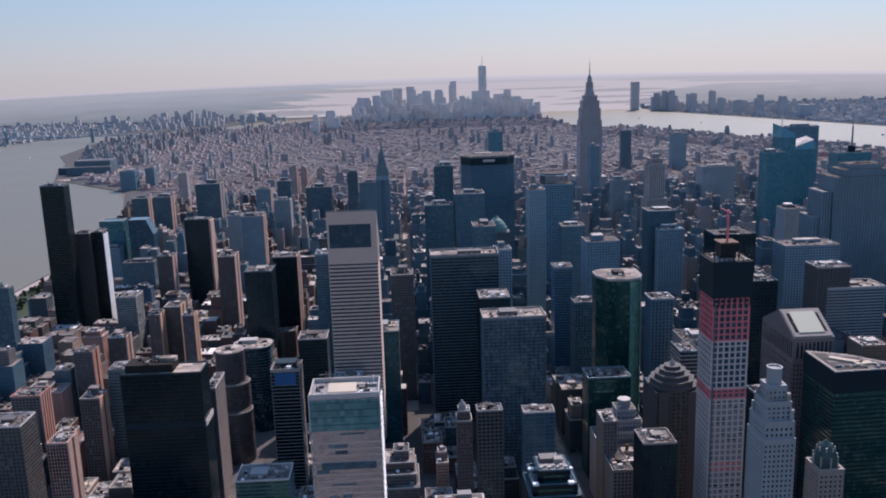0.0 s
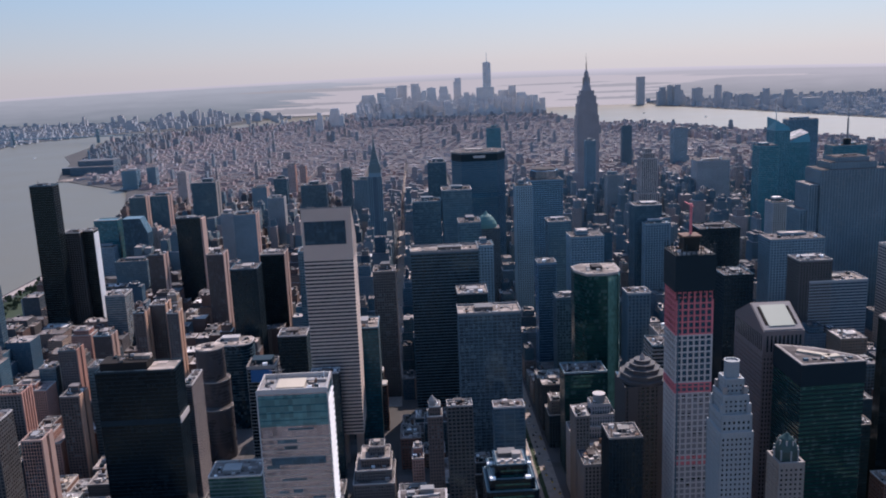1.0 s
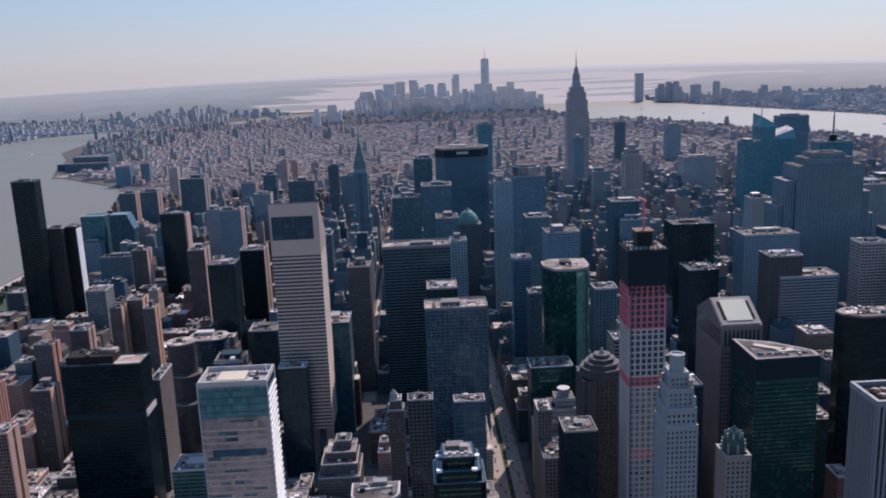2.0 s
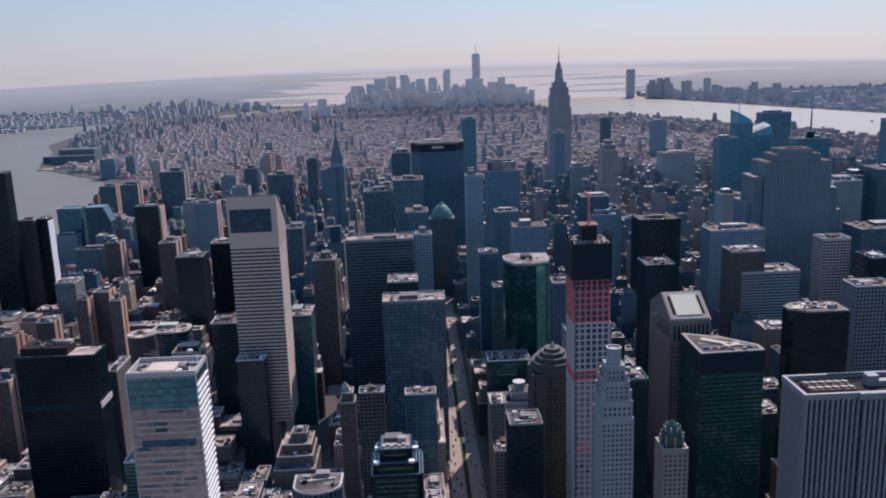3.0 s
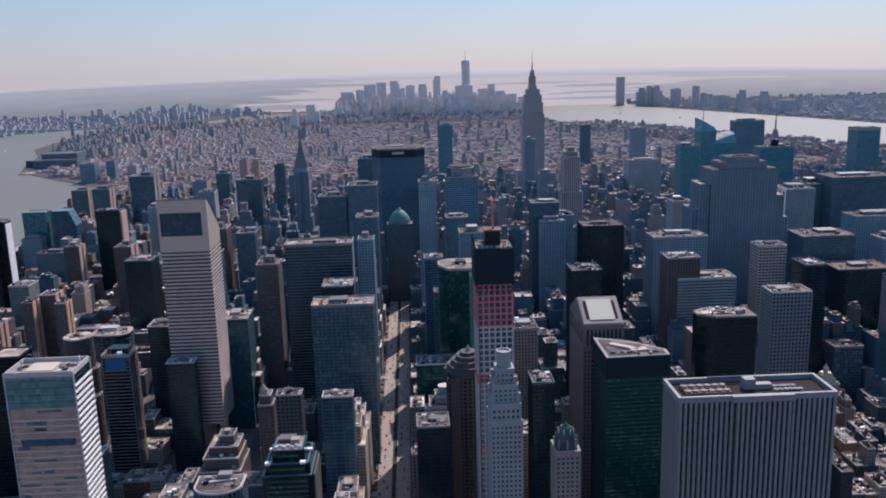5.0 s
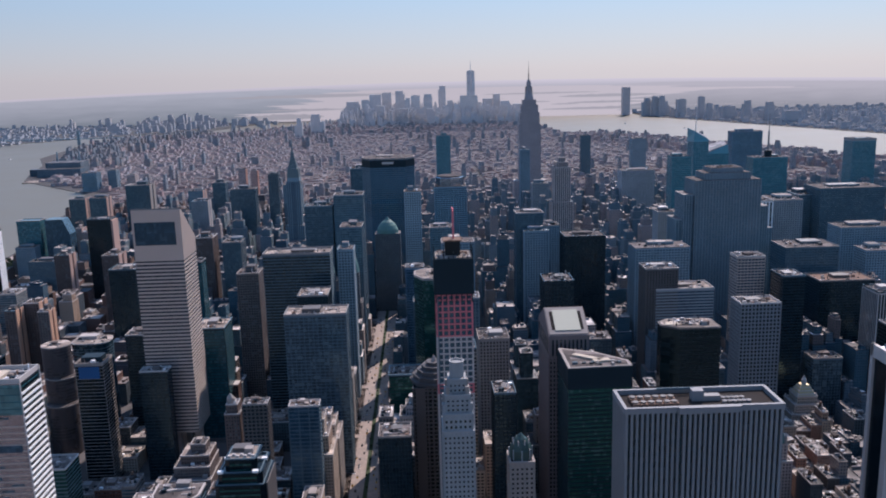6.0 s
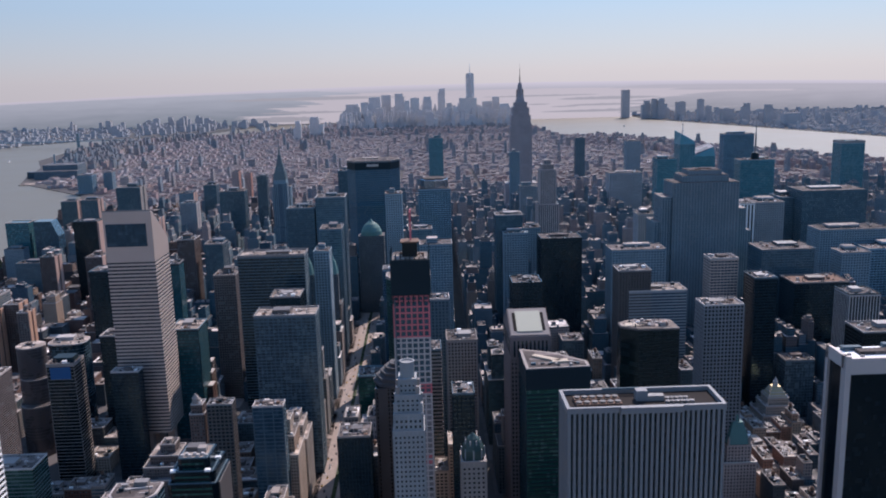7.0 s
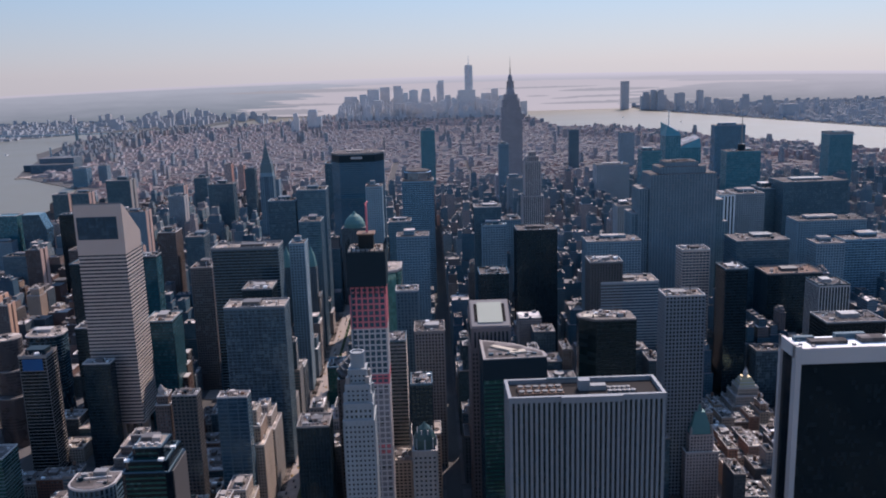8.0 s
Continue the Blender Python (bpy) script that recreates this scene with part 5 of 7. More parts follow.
for i in range(7):
    part("cooling_unit", box(1.3, 1.1, 0.9, m_coping), nb, (-4.8 + 1.6 * i, -4.6 + 1.4 * (i % 2), 98.8))
FOOT.append((112, 141, 289, 319))

cv = frame_thing("bow_fronted_block", "grey block with a bowed glass front and white rim", 91, 324, "office building")
arc = [(10.5 * math.sin(radians(q)), -8.0 * math.cos(radians(q)) + 1.0) for q in range(-78, 79, 12)]
bow = arc + [(10.5, 10), (-10.5, 10)]
part("body", prism(bow, 70, g_night, "body"), cv)
for x, y in arc:
    part("mullion", box(0.8, 0.8, 70, m_grey), cv, (x * 1.01, y * 1.01, 0))
for i in range(14):
    part("spandrel", prism([(x * 1.004, y * 1.004) for x, y in bow], 0.8, m_grey, "spandrel"), cv, (0, 0, 38 + 2.2 * i))
part("roof_rim", prism([(x * 1.02, y * 1.02) for x, y in bow], 1.0, m_coping, "roof_rim"), cv, (0, 0, 70))
part("roof_deck", prism([(x * 0.93, y * 0.93) for x, y in bow], 0.3, m_roof, "roof_deck"), cv, (0, 0, 71))
part("roof_walk", box(15, 1.2, 0.8, m_coping), cv, (0, 3, 71.3), turn=8)
part("bulkhead", box(6, 4, 2.6, m_plant), cv, (2, 6.5, 71.3))
tagged(part("roof_plant", plant_heap(15, 10, 77, 18), cv, (0, 2, 71.3)), kind="stuff")
FOOT.append((69, 105, 315, 339))


def stepped(name, label, x, y, stages, wall, glass=g_room, fl=1.9, tip=None):
    """A masonry block that steps in: (width, depth, top, shift in x, shift in y) for each stage."""
    root = frame_thing(name, label, x, y, "building")
    z = 0.0
    for w, d, top, sx, sy in stages:
        part("stage", relief(w, d, top - z, wall, glass, fl, 0.9, 1.6, 0.75), root, (sx, sy, z))
        part("parapet", ring(w - 0.5, d - 0.5, 0.7, 0.35, m_coping, "parapet"), root, (sx, sy, top))
        tagged(part("roof_plant", plant_heap(w * 0.85, d * 0.85, x + top, 18), root, (sx, sy, top)), kind="stuff")
        z = top
    part("bulkhead", box(stages[-1][0] * 0.4, stages[-1][1] * 0.4, 2.4, m_lime), root, (stages[-1][3], stages[-1][4], z))
    w, d = max(q[0] for q in stages), max(q[1] for q in stages)
    FOOT.append((x - w / 2 - 1, x + w / 2 + 1, y - d / 2 - 1, y + d / 2 + 1))
    return root


stepped("stepped_stone_block", "dark stone block stepping back in pale-edged terraces", 62, 458, ((24, 30, 18, 0, 0), (21, 24, 24, 0, 2), (17, 18, 29, 1, 4), (9, 10, 34, 2, 5)), w_brown)
st = stepped("terraced_glass_block", "silvery block climbing in steps to a round tank", 191, 453, ((27, 26, 40, 0, 0), (22, 22, 46, 2, 1), (17, 17, 52, 3.5, 2), (11, 11, 57, 4, 2)), w_pale, g_navy, 2.2)
part("tank", lathe([(3.4, 0), (3.4, 4.6), (3.0, 4.9), (2.4, 4.9)], m_hotel, "tank", 18), st, (4, 2, 57))
part("tank_rim", lathe([(2.6, 0), (3.7, 0), (3.7, 0.6), (2.6, 0.6)], m_coping, "tank_rim", 18), st, (4, 2, 61.6))
stepped("avenue_apartment_block", "tan brick block stepping down beside the avenue", 142.5, 428, ((14, 26, 44, 0, 0), (11, 20, 53, -1, 2), (8, 13, 61, -2, 3)), w_tan)
stepped("avenue_apartment_block", "cream brick block with a sunlit front on the avenue", 143.5, 458, ((13, 26, 40, 0, 0), (10, 20, 47, -1, 1), (7, 12, 52, -2, 1)), w_cream)
stepped("avenue_apartment_block", "tan brick block with small roof terraces", 143, 382, ((13, 24, 30, 0, 0), (10, 17, 38, -1, 1)), w_tan)
stepped("avenue_apartment_block", "brown brick block with a pale cornice", 142.5, 349, ((14, 28, 33, 0, 0), (11, 20, 42, -1, 2), (7, 11, 47, -1, 3)), w_brown)
stepped("brick_apartment_block", "red brick slab with pale balcony grid", -193, 590, ((27, 18, 34, 0, 0), (14, 10, 37, -3, 1)), w_red)
stepped("brick_apartment_block", "red-brown brick block with a pink parapet", -150, 516, ((20, 22, 26, 0, 0), (11, 12, 31, -2, 2)), w_red)
stepped("brick_apartment_block", "brown brick tower with pale corner balconies", -205, 724, ((17, 16, 33, 0, 0), (13, 12, 37, 0, 0)), w_red)
stepped("brick_apartment_block", "tan brick tower with a sunlit west side", -146, 796, ((13, 15, 40, 0, 0), (9, 10, 46.5, 1, 0)), w_tan)
stepped("brick_apartment_block", "tan brick tower with a plain pale side", -134, 814, ((9, 12, 23.5, 0, 0),), w_cream)
ln = stepped("corner_lantern_tower", "slim brown brick tower with a round corner lantern", 98.5, 410, ((8, 10, 74, 0, 0), (6, 8, 79, 0, 0)), w_brown)
part("lantern", lathe([(2.0, 0), (2.0, 3.0), (1.4, 4.0), (0.3, 5.6)], m_lime, "lantern", 10), ln, (-1, -1, 79))
stepped("brick_apartment_block", "narrow bright red brick block among low roofs", 88, 462, ((7, 16, 27, 0, 0), (5, 8, 31, 0, 2)), w_red)
tb = frame_thing("terrace_row", "row of pale terraces stepping down beside a side avenue", 61, 572, "terrace building")
for i, (x, y, h) in enumerate(((-2, 13, 45), (0.5, 2, 40), (3, -9, 34))):
    part("terrace", relief(7, 10, h, w_brick, g_night, 2.0, 0.6, 1.6, 0.4), tb, (x, y, 0))
    part("terrace_roof", box(6.4, 8.6, 0.4, m_coping), tb, (x, y, h), "white terrace roof")
FOOT.append((54, 69, 556, 592))

# ---- the gilded stepped tower beyond the square ----
gl = frame_thing("gilded_stepped_tower", "ornate cream tower stepping up to a pale gilded roof", 464, 530, "tower")
z = 0.0
for w, d, top in ((30, 30, 9), (25, 24, 13), (19, 18, 19), (14, 13, 24)):
    part("stage", relief(w, d, top - z, w_cream, g_room, 1.9, 0.8, 1.6, 0.8), gl, (0, 0, z))
    part("cornice", ring(w - 0.6, d - 0.6, 0.6, 0.6, m_coping, "cornice"), gl, (0, 0, top))
    for sx in (-1, 1):
        for sy in (-1, 1):
            part("corner_urn", lathe([(0.5, 0), (0.7, 1.2), (0.2, 2.4)], m_coping, "corner_urn", 8), gl, (sx * (w / 2 - 0.8), sy * (d / 2 - 0.8), top))
    z = top
part("roof", box(13, 12, 7, m_gilt, taper=0.55), gl, (0, 0, 24))
for i in range(3):
    part("roof_band", ring(11.5 - 2.4 * i, 10.5 - 2.3 * i, 0.5, 0.5, m_coping, "roof_band"), gl, (0, 0, 25.2 + 2 * i))
part("lantern", lathe([(1.8, 0), (1.8, 3), (1.0, 4.2), (0.15, 6.5)], m_coping, "lantern", 8), gl, (0, 0, 31))
FOOT.append((448, 480, 514, 546))

# ---- towers of midtown ----
tower("skyscraper", "dark glass office tower with thin dark spandrels", -266.8, -245.0, 662, 671, 92.7, f_dark, parapet=0.7)
tower("skyscraper", "grey concrete tower with deep window grid", -340.1, -318.9, 900, 924, 21.0, f_grey, parapet=0.7)
tower("skyscraper", "pale-banded tower with dark ribbon windows", -197.1, -178.7, 760, 782, 56.2, g_navy, m_lime, 2.2, 0.5, 0, 0)
tower("skyscraper", "dark blue-grey office slab with a fine grid", -252.7, -216.7, 950, 970, 47.0, f_dark, parapet=0.7)
tower("skyscraper", "pale metal-clad tower with blue windows", -307.3, -283.3, 1038, 1054, 47.6, f_grey, parapet=0.7)
tower("skyscraper", "brown brick tower with small windows", -192.0, -176.2, 880, 898, 67.5, f_brown, parapet=0.7, gable=m_pinkish)
tower("skyscraper", "brown brick tower with small windows", -111.1, -94.9, 800, 822, 82.0, f_brown, parapet=0.7, gable=m_pinkish)
tower("skyscraper", "dark glass office tower with thin dark spandrels", -64.8, -42.3, 690, 714, 91.5, g_black, m_dark, 2.2, 0.4, 2.0, 0.3)
tower("skyscraper", "brown brick tower with small windows", -52, -30, 760, 784, 88, g_bronze, m_bronze, 2.2, 0.5, 2.0, 0.3, gable=m_pinkish)
tower("skyscraper", "dark glass office tower with thin dark spandrels", 0.2, 10.2, 640, 660, 114.9, f_dark, parapet=0.7)
tower("skyscraper", "dark glass office tower with thin dark spandrels", -67.8, -32.4, 1185, 1209, 94.5, f_dark, parapet=0.7)
tower("skyscraper", "grey concrete tower with deep window grid", -124.8, -98.8, 1000, 1022, 86.8, f_grey, parapet=0.7, gable=m_pinkish)
tower("skyscraper", "white-ribbed tower with dark vertical window strips", -149.0, -132.4, 1040, 1060, 82.5, f_pale, parapet=0.7)
tower("skyscraper", "grey concrete tower with deep window grid", -158.1, -135.7, 1300, 1322, 78.7, f_grey, parapet=0.7, gable=m_pinkish)
tower("skyscraper", "dark glass office tower with thin dark spandrels", -132.2, -111.6, 1350, 1372, 84.8, f_dark, parapet=0.7)
tower("skyscraper", "grey concrete tower with deep window grid", -100.5, -79.2, 1100, 1118, 90.8, f_grey, parapet=0.7, gable=m_coping)
tower("skyscraper", "dark glass office tower with thin dark spandrels", -6.9, 6.9, 1150, 1166, 118.3, f_dark, parapet=0.7)
tower("skyscraper", "grey concrete tower with deep window grid", 6.3, 32.5, 1190, 1208, 98.5, f_grey, parapet=0.7)
tower("skyscraper", "blue glass tower with flush bands", -578.4, -544.2, 1960, 1990, 43.8, f_blue, parapet=0.7)
tower("skyscraper", "grey concrete tower with deep window grid", -532.9, -512.1, 2000, 2024, 44.4, f_grey, parapet=0.7)
tower("skyscraper", "pinkish brick apartment tower with many windows", -352.9, -336.2, 1600, 1620, 74.5, f_pink, parapet=0.7)
tower("skyscraper", "dark glass office tower with thin dark spandrels", -236.5, -201.0, 1250, 1278, 96.6, f_dark, parapet=0.7, gable=m_lime)
tower("apartment_tower", "dark brick riverside slab with a pinkish end wall", -362.7, -337, 1350, 1370, 65, f_dark, parapet=0.7, gable=m_pinkish)
tower("apartment_tower", "dark slab tower with a broad pinkish end wall", -323, -296, 1330, 1354, 68, f_dark, parapet=0.7, gable=m_pinkish)
for i in range(3):     # a row of slim brick towers on one hill
    tower("apartment_tower", "slim ribbed pink brick apartment tower on a hill", -252 + 9.5 * i, -244.5 + 9.5 * i, 1092 - 6 * i, 1110 - 6 * i, 60 - 4 * i, f_pink, parapet=0.7, gable=m_pinkish)
tower("apartment_tower", "red brick apartment tower with a plain end wall", -153, -139, 1650, 1668, 74, f_pink, parapet=0.7, gable=m_brickend)
tower("apartment_tower", "red brick apartment tower with a plain end wall", -136, -124, 1690, 1706, 66, f_pink, parapet=0.7, gable=m_brickend)
tower("skyscraper", "brown brick tower with small windows", -8.8, 7.6, 760, 782, 104.2, f_brown, parapet=0.7)
tower("skyscraper", "dark glass office tower with thin dark spandrels", 15.5, 33.0, 762, 784, 98.7, f_dark, parapet=0.7)
tower("skyscraper", "brown brick tower with small windows", 58.3, 75.4, 620, 640, 100.8, f_brown, parapet=0.7)
tower("skyscraper", "grey concrete tower with deep window grid", 137.6, 149.8, 612, 630, 119.0, f_grey, parapet=0.7)
tower("skyscraper", "limestone-clad tower with punched windows", 137, 149, 688, 708, 56, g_black, m_lime, 2.1, 0.9, 2.2, 1.0)
tower("skyscraper", "grey concrete tower with deep window grid", 218.2, 245.5, 668, 690, 110.8, f_grey, parapet=0.7)
tower("skyscraper", "grey concrete tower with deep window grid", 317.1, 334.6, 780, 802, 102.2, f_grey, parapet=0.7)
ft = frame_thing("stepped_pink_tower", "slim pinkish limestone tower with stepped top and upright piers", 374.3, 1010)
for w, d, z0, z1 in ((26, 24, 0, 92), (20, 20, 92, 134), (15, 16, 134, 140), (9, 10, 140, 145)):
    part("stage", relief(w, d, z1 - z0, w_pink, g_room, 2.0, 0.25, 2.6, 1.1), ft, (0, 0, z0))
FOOT.append((360, 388, 996, 1024))
tower("skyscraper", "grey concrete tower with deep window grid", 357.8, 380.7, 1150, 1170, 94.5, f_grey, parapet=0.7)
tower("skyscraper", "grey concrete tower with deep window grid", 373.9, 418.1, 645, 669, 105.9, f_grey, parapet=0.7)
tower("skyscraper", "brown brick tower with small windows", 361.2, 384.8, 565, 585, 107.3, g_black, m_brown, 2.0, 0.9, 2.2, 1.2)
tower("skyscraper", "tower with broad white piers and dark window strips", 538.5, 553.5, 808, 836, 115.2, g_black, m_enamel, 2.2, 0.0, 3.6, 1.5, proud=0.4)
tower("skyscraper", "grey concrete tower with deep window grid", 554.5, 583.1, 808, 842, 115.8, f_grey, parapet=0.7)
tower("skyscraper", "dark glass office tower with thin dark spandrels", 596.8, 620.1, 850, 880, 114.0, f_dark, parapet=0.7)
tower("skyscraper", "dark glass office tower with thin dark spandrels", 611.0, 678.2, 830, 870, 122.7, f_dark, parapet=0.7)
tower("skyscraper", "grey concrete tower with deep window grid", 579.2, 642.1, 720, 746, 103.0, f_grey, parapet=0.7)
tower("skyscraper", "grey concrete tower with deep window grid", 560.3, 583.9, 640, 660, 99.3, f_grey, parapet=0.7)
tower("skyscraper", "blue glass tower with flush bands", 608.3, 655.6, 690, 716, 90.8, f_blue, parapet=0.7)
tower("skyscraper", "white-ribbed tower with dark vertical window strips", 517.2, 539.1, 540, 562, 91.5, g_black, m_white, 2.2, 0.0, 2.2, 0.7)
tower("skyscraper", "bronze-coloured metal and glass tower", 477.9, 513.2, 445, 467, 94.4, g_bronze, m_bronze, 2.2, 0.7, 2.0, 0.4)
tower("skyscraper", "pale-banded tower with dark ribbon windows", 219.3, 230.5, 430, 448, 97.3, g_black, m_lime, 2.2, 1.0, 0, 0)
tower("skyscraper", "limestone-clad tower with punched windows", 234.6, 253.3, 470, 492, 89.7, g_black, m_lime, 2.1, 0.9, 2.2, 1.0)
tower("skyscraper", "black metal and glass office slab with close piers", 234.4, 244.8, 360, 376, 97.7, g_black, m_dark, 2.2, 0.6, 2.0, 0.45)
tower("skyscraper", "dark glass office tower with thin dark spandrels", 89.7, 116.8, 792, 814, 125.8, f_dark, parapet=0.7)
tower("skyscraper", "black metal and glass office slab with close piers", 118.4, 146.5, 790, 816, 136.1, f_dark, parapet=0.7)
tower("skyscraper", "dark glass office tower with thin dark spandrels", 110.2, 134.6, 1100, 1130, 128.1, f_dark, parapet=0.7)
tower("skyscraper", "dark glass office tower with thin dark spandrels", 129.8, 149.2, 720, 746, 117.2, f_dark, parapet=0.7)
tower("skyscraper", "grey concrete tower with deep window grid", 186.5, 202.4, 776, 794, 139.6, f_grey, parapet=0.7)
tower("skyscraper", "dark glass office tower with thin dark spandrels", 209.4, 229.6, 728, 748, 113.0, f_dark, parapet=0.7)
oc = tower("skyscraper", "blue glass tower with an eight-sided glass lantern", 217.4, 252.5, 900, 934, 126.8, f_blue, parapet=0.7)
part("lantern", lathe([(15.5, 0), (15.5, 9.0), (14.5, 9.6), (13.0, 9.6)], g_pale, "lantern", 8), oc, (0, 0, 127), "pale glass lantern")
part("lantern_cap", lathe([(14.2, 0), (14.2, 1.2), (11, 1.6)], m_roof, "lantern_cap", 8), oc, (0, 0, 136.6))
tower("skyscraper", "dark glass office tower with thin dark spandrels", 287.4, 312.0, 733, 753, 123.0, f_dark, parapet=0.7)
tower("skyscraper", "pale metal-clad tower with blue windows", 293.0, 315.2, 719, 729, 108.7, f_grey, parapet=0.7)
tower("skyscraper", "pale gridded office slab with small square windows", 482, 528, 1150, 1176, 109, f_pale, parapet=0.7)
tower("skyscraper", "dark glass office tower with thin dark spandrels", 316.9, 350, 647, 673, 116.5, g_black, m_dark, 2.2, 0.3, 1.8, 0.3)
tower("skyscraper", "pale metal-clad tower with blue windows", 429.8, 450.1, 572, 588, 112.6, g_blue, m_alu, 2.2, 0.9, 2.6, 0.4)
tower("skyscraper", "dark glass office tower with thin dark spandrels", 496.6, 540.1, 645, 675, 102.5, f_dark, parapet=0.7)
tower("skyscraper", "dark glass office tower with thin dark spandrels", 455.6, 471.5, 553, 575, 101.8, g_black, m_dark, 2.2, 0.7, 0, 0)
tower("skyscraper", "limestone-clad tower with punched windows", 423.8, 443.1, 760, 778, 115.5, f_pale, parapet=0.7)
tower("skyscraper", "black metal and glass office slab with close piers", 276.1, 294.2, 480, 500, 121.9, g_black, m_dark, 2.2, 0.6, 2.0, 0.45)
tower("skyscraper", "teal glass tower with thin bands", 646.5, 692.6, 1100, 1124, 127.5, f_teal, parapet=0.7)
tower("skyscraper", "blue glass tower with flush bands", 776, 832, 1532, 1556, 129.5, f_blue, parapet=0.7)
tower("skyscraper", "grey concrete tower with deep window grid", 358.7, 373.7, 1300, 1316, 128.6, f_grey, parapet=0.7)
tower("skyscraper", "dark glass office tower with thin dark spandrels", 586.4, 609.3, 2000, 2018, 95.2, f_dark, parapet=0.7)
tower("skyscraper", "grey concrete tower with deep window grid", 708.3, 742.2, 2000, 2026, 84.0, f_grey, parapet=0.7)
tower("skyscraper", "teal glass tower with thin bands", 507.5, 531.1, 1000, 1022, 142.2, f_teal, parapet=0.7)
tower("skyscraper", "pale metal-clad tower with blue windows", 105.2, 122.3, 610, 628, 104.9, f_grey, parapet=0.7)
tower("skyscraper", "slim orange brick apartment tower with a blank sunlit side", -137, -125, 506, 521, 56.5, f_brown, parapet=0.7, gable=m_orange)
tower("skyscraper", "brown brick tower with small windows", -175.6, -162.3, 600, 614, 56.8, f_brown, parapet=0.7, gable=m_brickend)
tower("skyscraper", "dark brown brick tower with deep window grid", -158.4, -139.1, 430, 450, 71.5, g_room, m_brown, 2.2, 0.8, 2.2, 0.7)
bt2 = tower("skyscraper", "dark brown brick tower with salmon piers on its end wall", -185.9, -167.6, 520, 536, 54.6, g_black, w_brown, 2.0, 0.8, 2.2, 0.8, crown=m_brickend)
for i in range(5):     # salmon brick piers, brightened for the sun, between the window columns of the end wall
    part("end_pier", box(0.7, 1.5, 55.4, m_salmon, "end_pier"), bt2, (9.5, -7.0 + 3.5 * i, 0), "salmon brick pier")
tower("skyscraper", "dark gridded tower with pink brick edges and end wall", -121.8, -111.3, 420, 434, 65.2, g_night, m_brickend, 2.0, 0.32, 1.6, 0.28, crown=m_pinkish, gable=m_pinkish)
tower("skyscraper", "dark blue-grey tower with a pale roof", -191.3, -179.0, 600, 612, 44.0, f_dark, parapet=0.7)
tower("skyscraper", "thin dark slab with a finely banded pinkish side wall", -49.7, -44.4, 474, 500, 72.0, g_night, m_granite, 1.5, 0.6, 0, 0)
tower("skyscraper", "dark glass office tower with thin dark spandrels", -4.0, 15.4, 545, 563, 77.1, g_black, m_dark, 2.2, 0.7, 0, 0)
tower("skyscraper", "dark brick apartment tower with an orange end wall", -131.5, -122.7, 640, 654, 71.7, f_brown, parapet=0.7, gable=m_orange)
tower("skyscraper", "brown brick tower with punched windows", -123.1, -110.7, 655, 671, 73.8, f_brown, parapet=0.7, gable=m_orange)
tower("skyscraper", "brown brick apartment tower with a tan end wall", -105.5, -96.7, 640, 652, 70.5, f_brown, parapet=0.7, gable=m_orange)
tower("skyscraper", "brown brick tower with small windows", -164.5, -150.6, 640, 654, 54.6, f_brown, parapet=0.7, gable=m_pinkish)
tower("office_block", "dark green glass block with a white-edged roof", -23, 5, 411, 430, 43, g_green, m_verd, 2.2, 0.6, 0, 0, deck=m_roof, crown=m_coping)
tower("office_slab", "plain grey-green office slab with faint floor bands", -124.3, -112.5, 524, 540, 68.5, g_night, m_verd, 2.2, 1.5, 0, 0, units=2)
tower("skyscraper", "pinkish brick apartment tower with many windows", -225.7, -208.9, 1700, 1716, 21.2, f_pink, parapet=0.7)
tower("skyscraper", "pinkish brick apartment tower with many windows", -136.3, -116.6, 2000, 2016, 28.8, f_pink, parapet=0.7)


# ---- the city's streets ----
AVES = [-430, -290, -153, -23, 70, 163, 256, 349, 536, 704, 872, 1040, 1208, 1376, 1540]
HALF = [8, 9, 9, 9, 7, 12, 7, 9, 9, 9, 9, 9, 9, 9, 9]


def shore(y, side):
    pts = EAST if side < 0 else WEST[::-1]
    for (xa, ya), (xb, yb) in zip(pts, pts[1:]):
        if ya <= y <= yb:
            return xa + (xb - xa) * (y - ya) / (yb - ya)
    return -430 if side < 0 else 1540


def street(n):
    return 1457.0 + (34 - n) * 48.3


def boxes(name, rows, mat, label, category):
    """Many small blocks joined in one mesh."""
    v, f = [], []
    for x0, x1, y0, y1, z0, z1 in rows:
        k = len(v)
        v += [(x0, y0, z0), (x1, y0, z0), (x1, y1, z0), (x0, y1, z0), (x0, y0, z1), (x1, y0, z1), (x1, y1, z1), (x0, y1, z1)]
        f += [tuple(k + i for i in q) for q in BOX[1:]]
    ob = new(name, mesh(name, v, f, mat))
    return tagged(ob, label, category, kind="stuff")


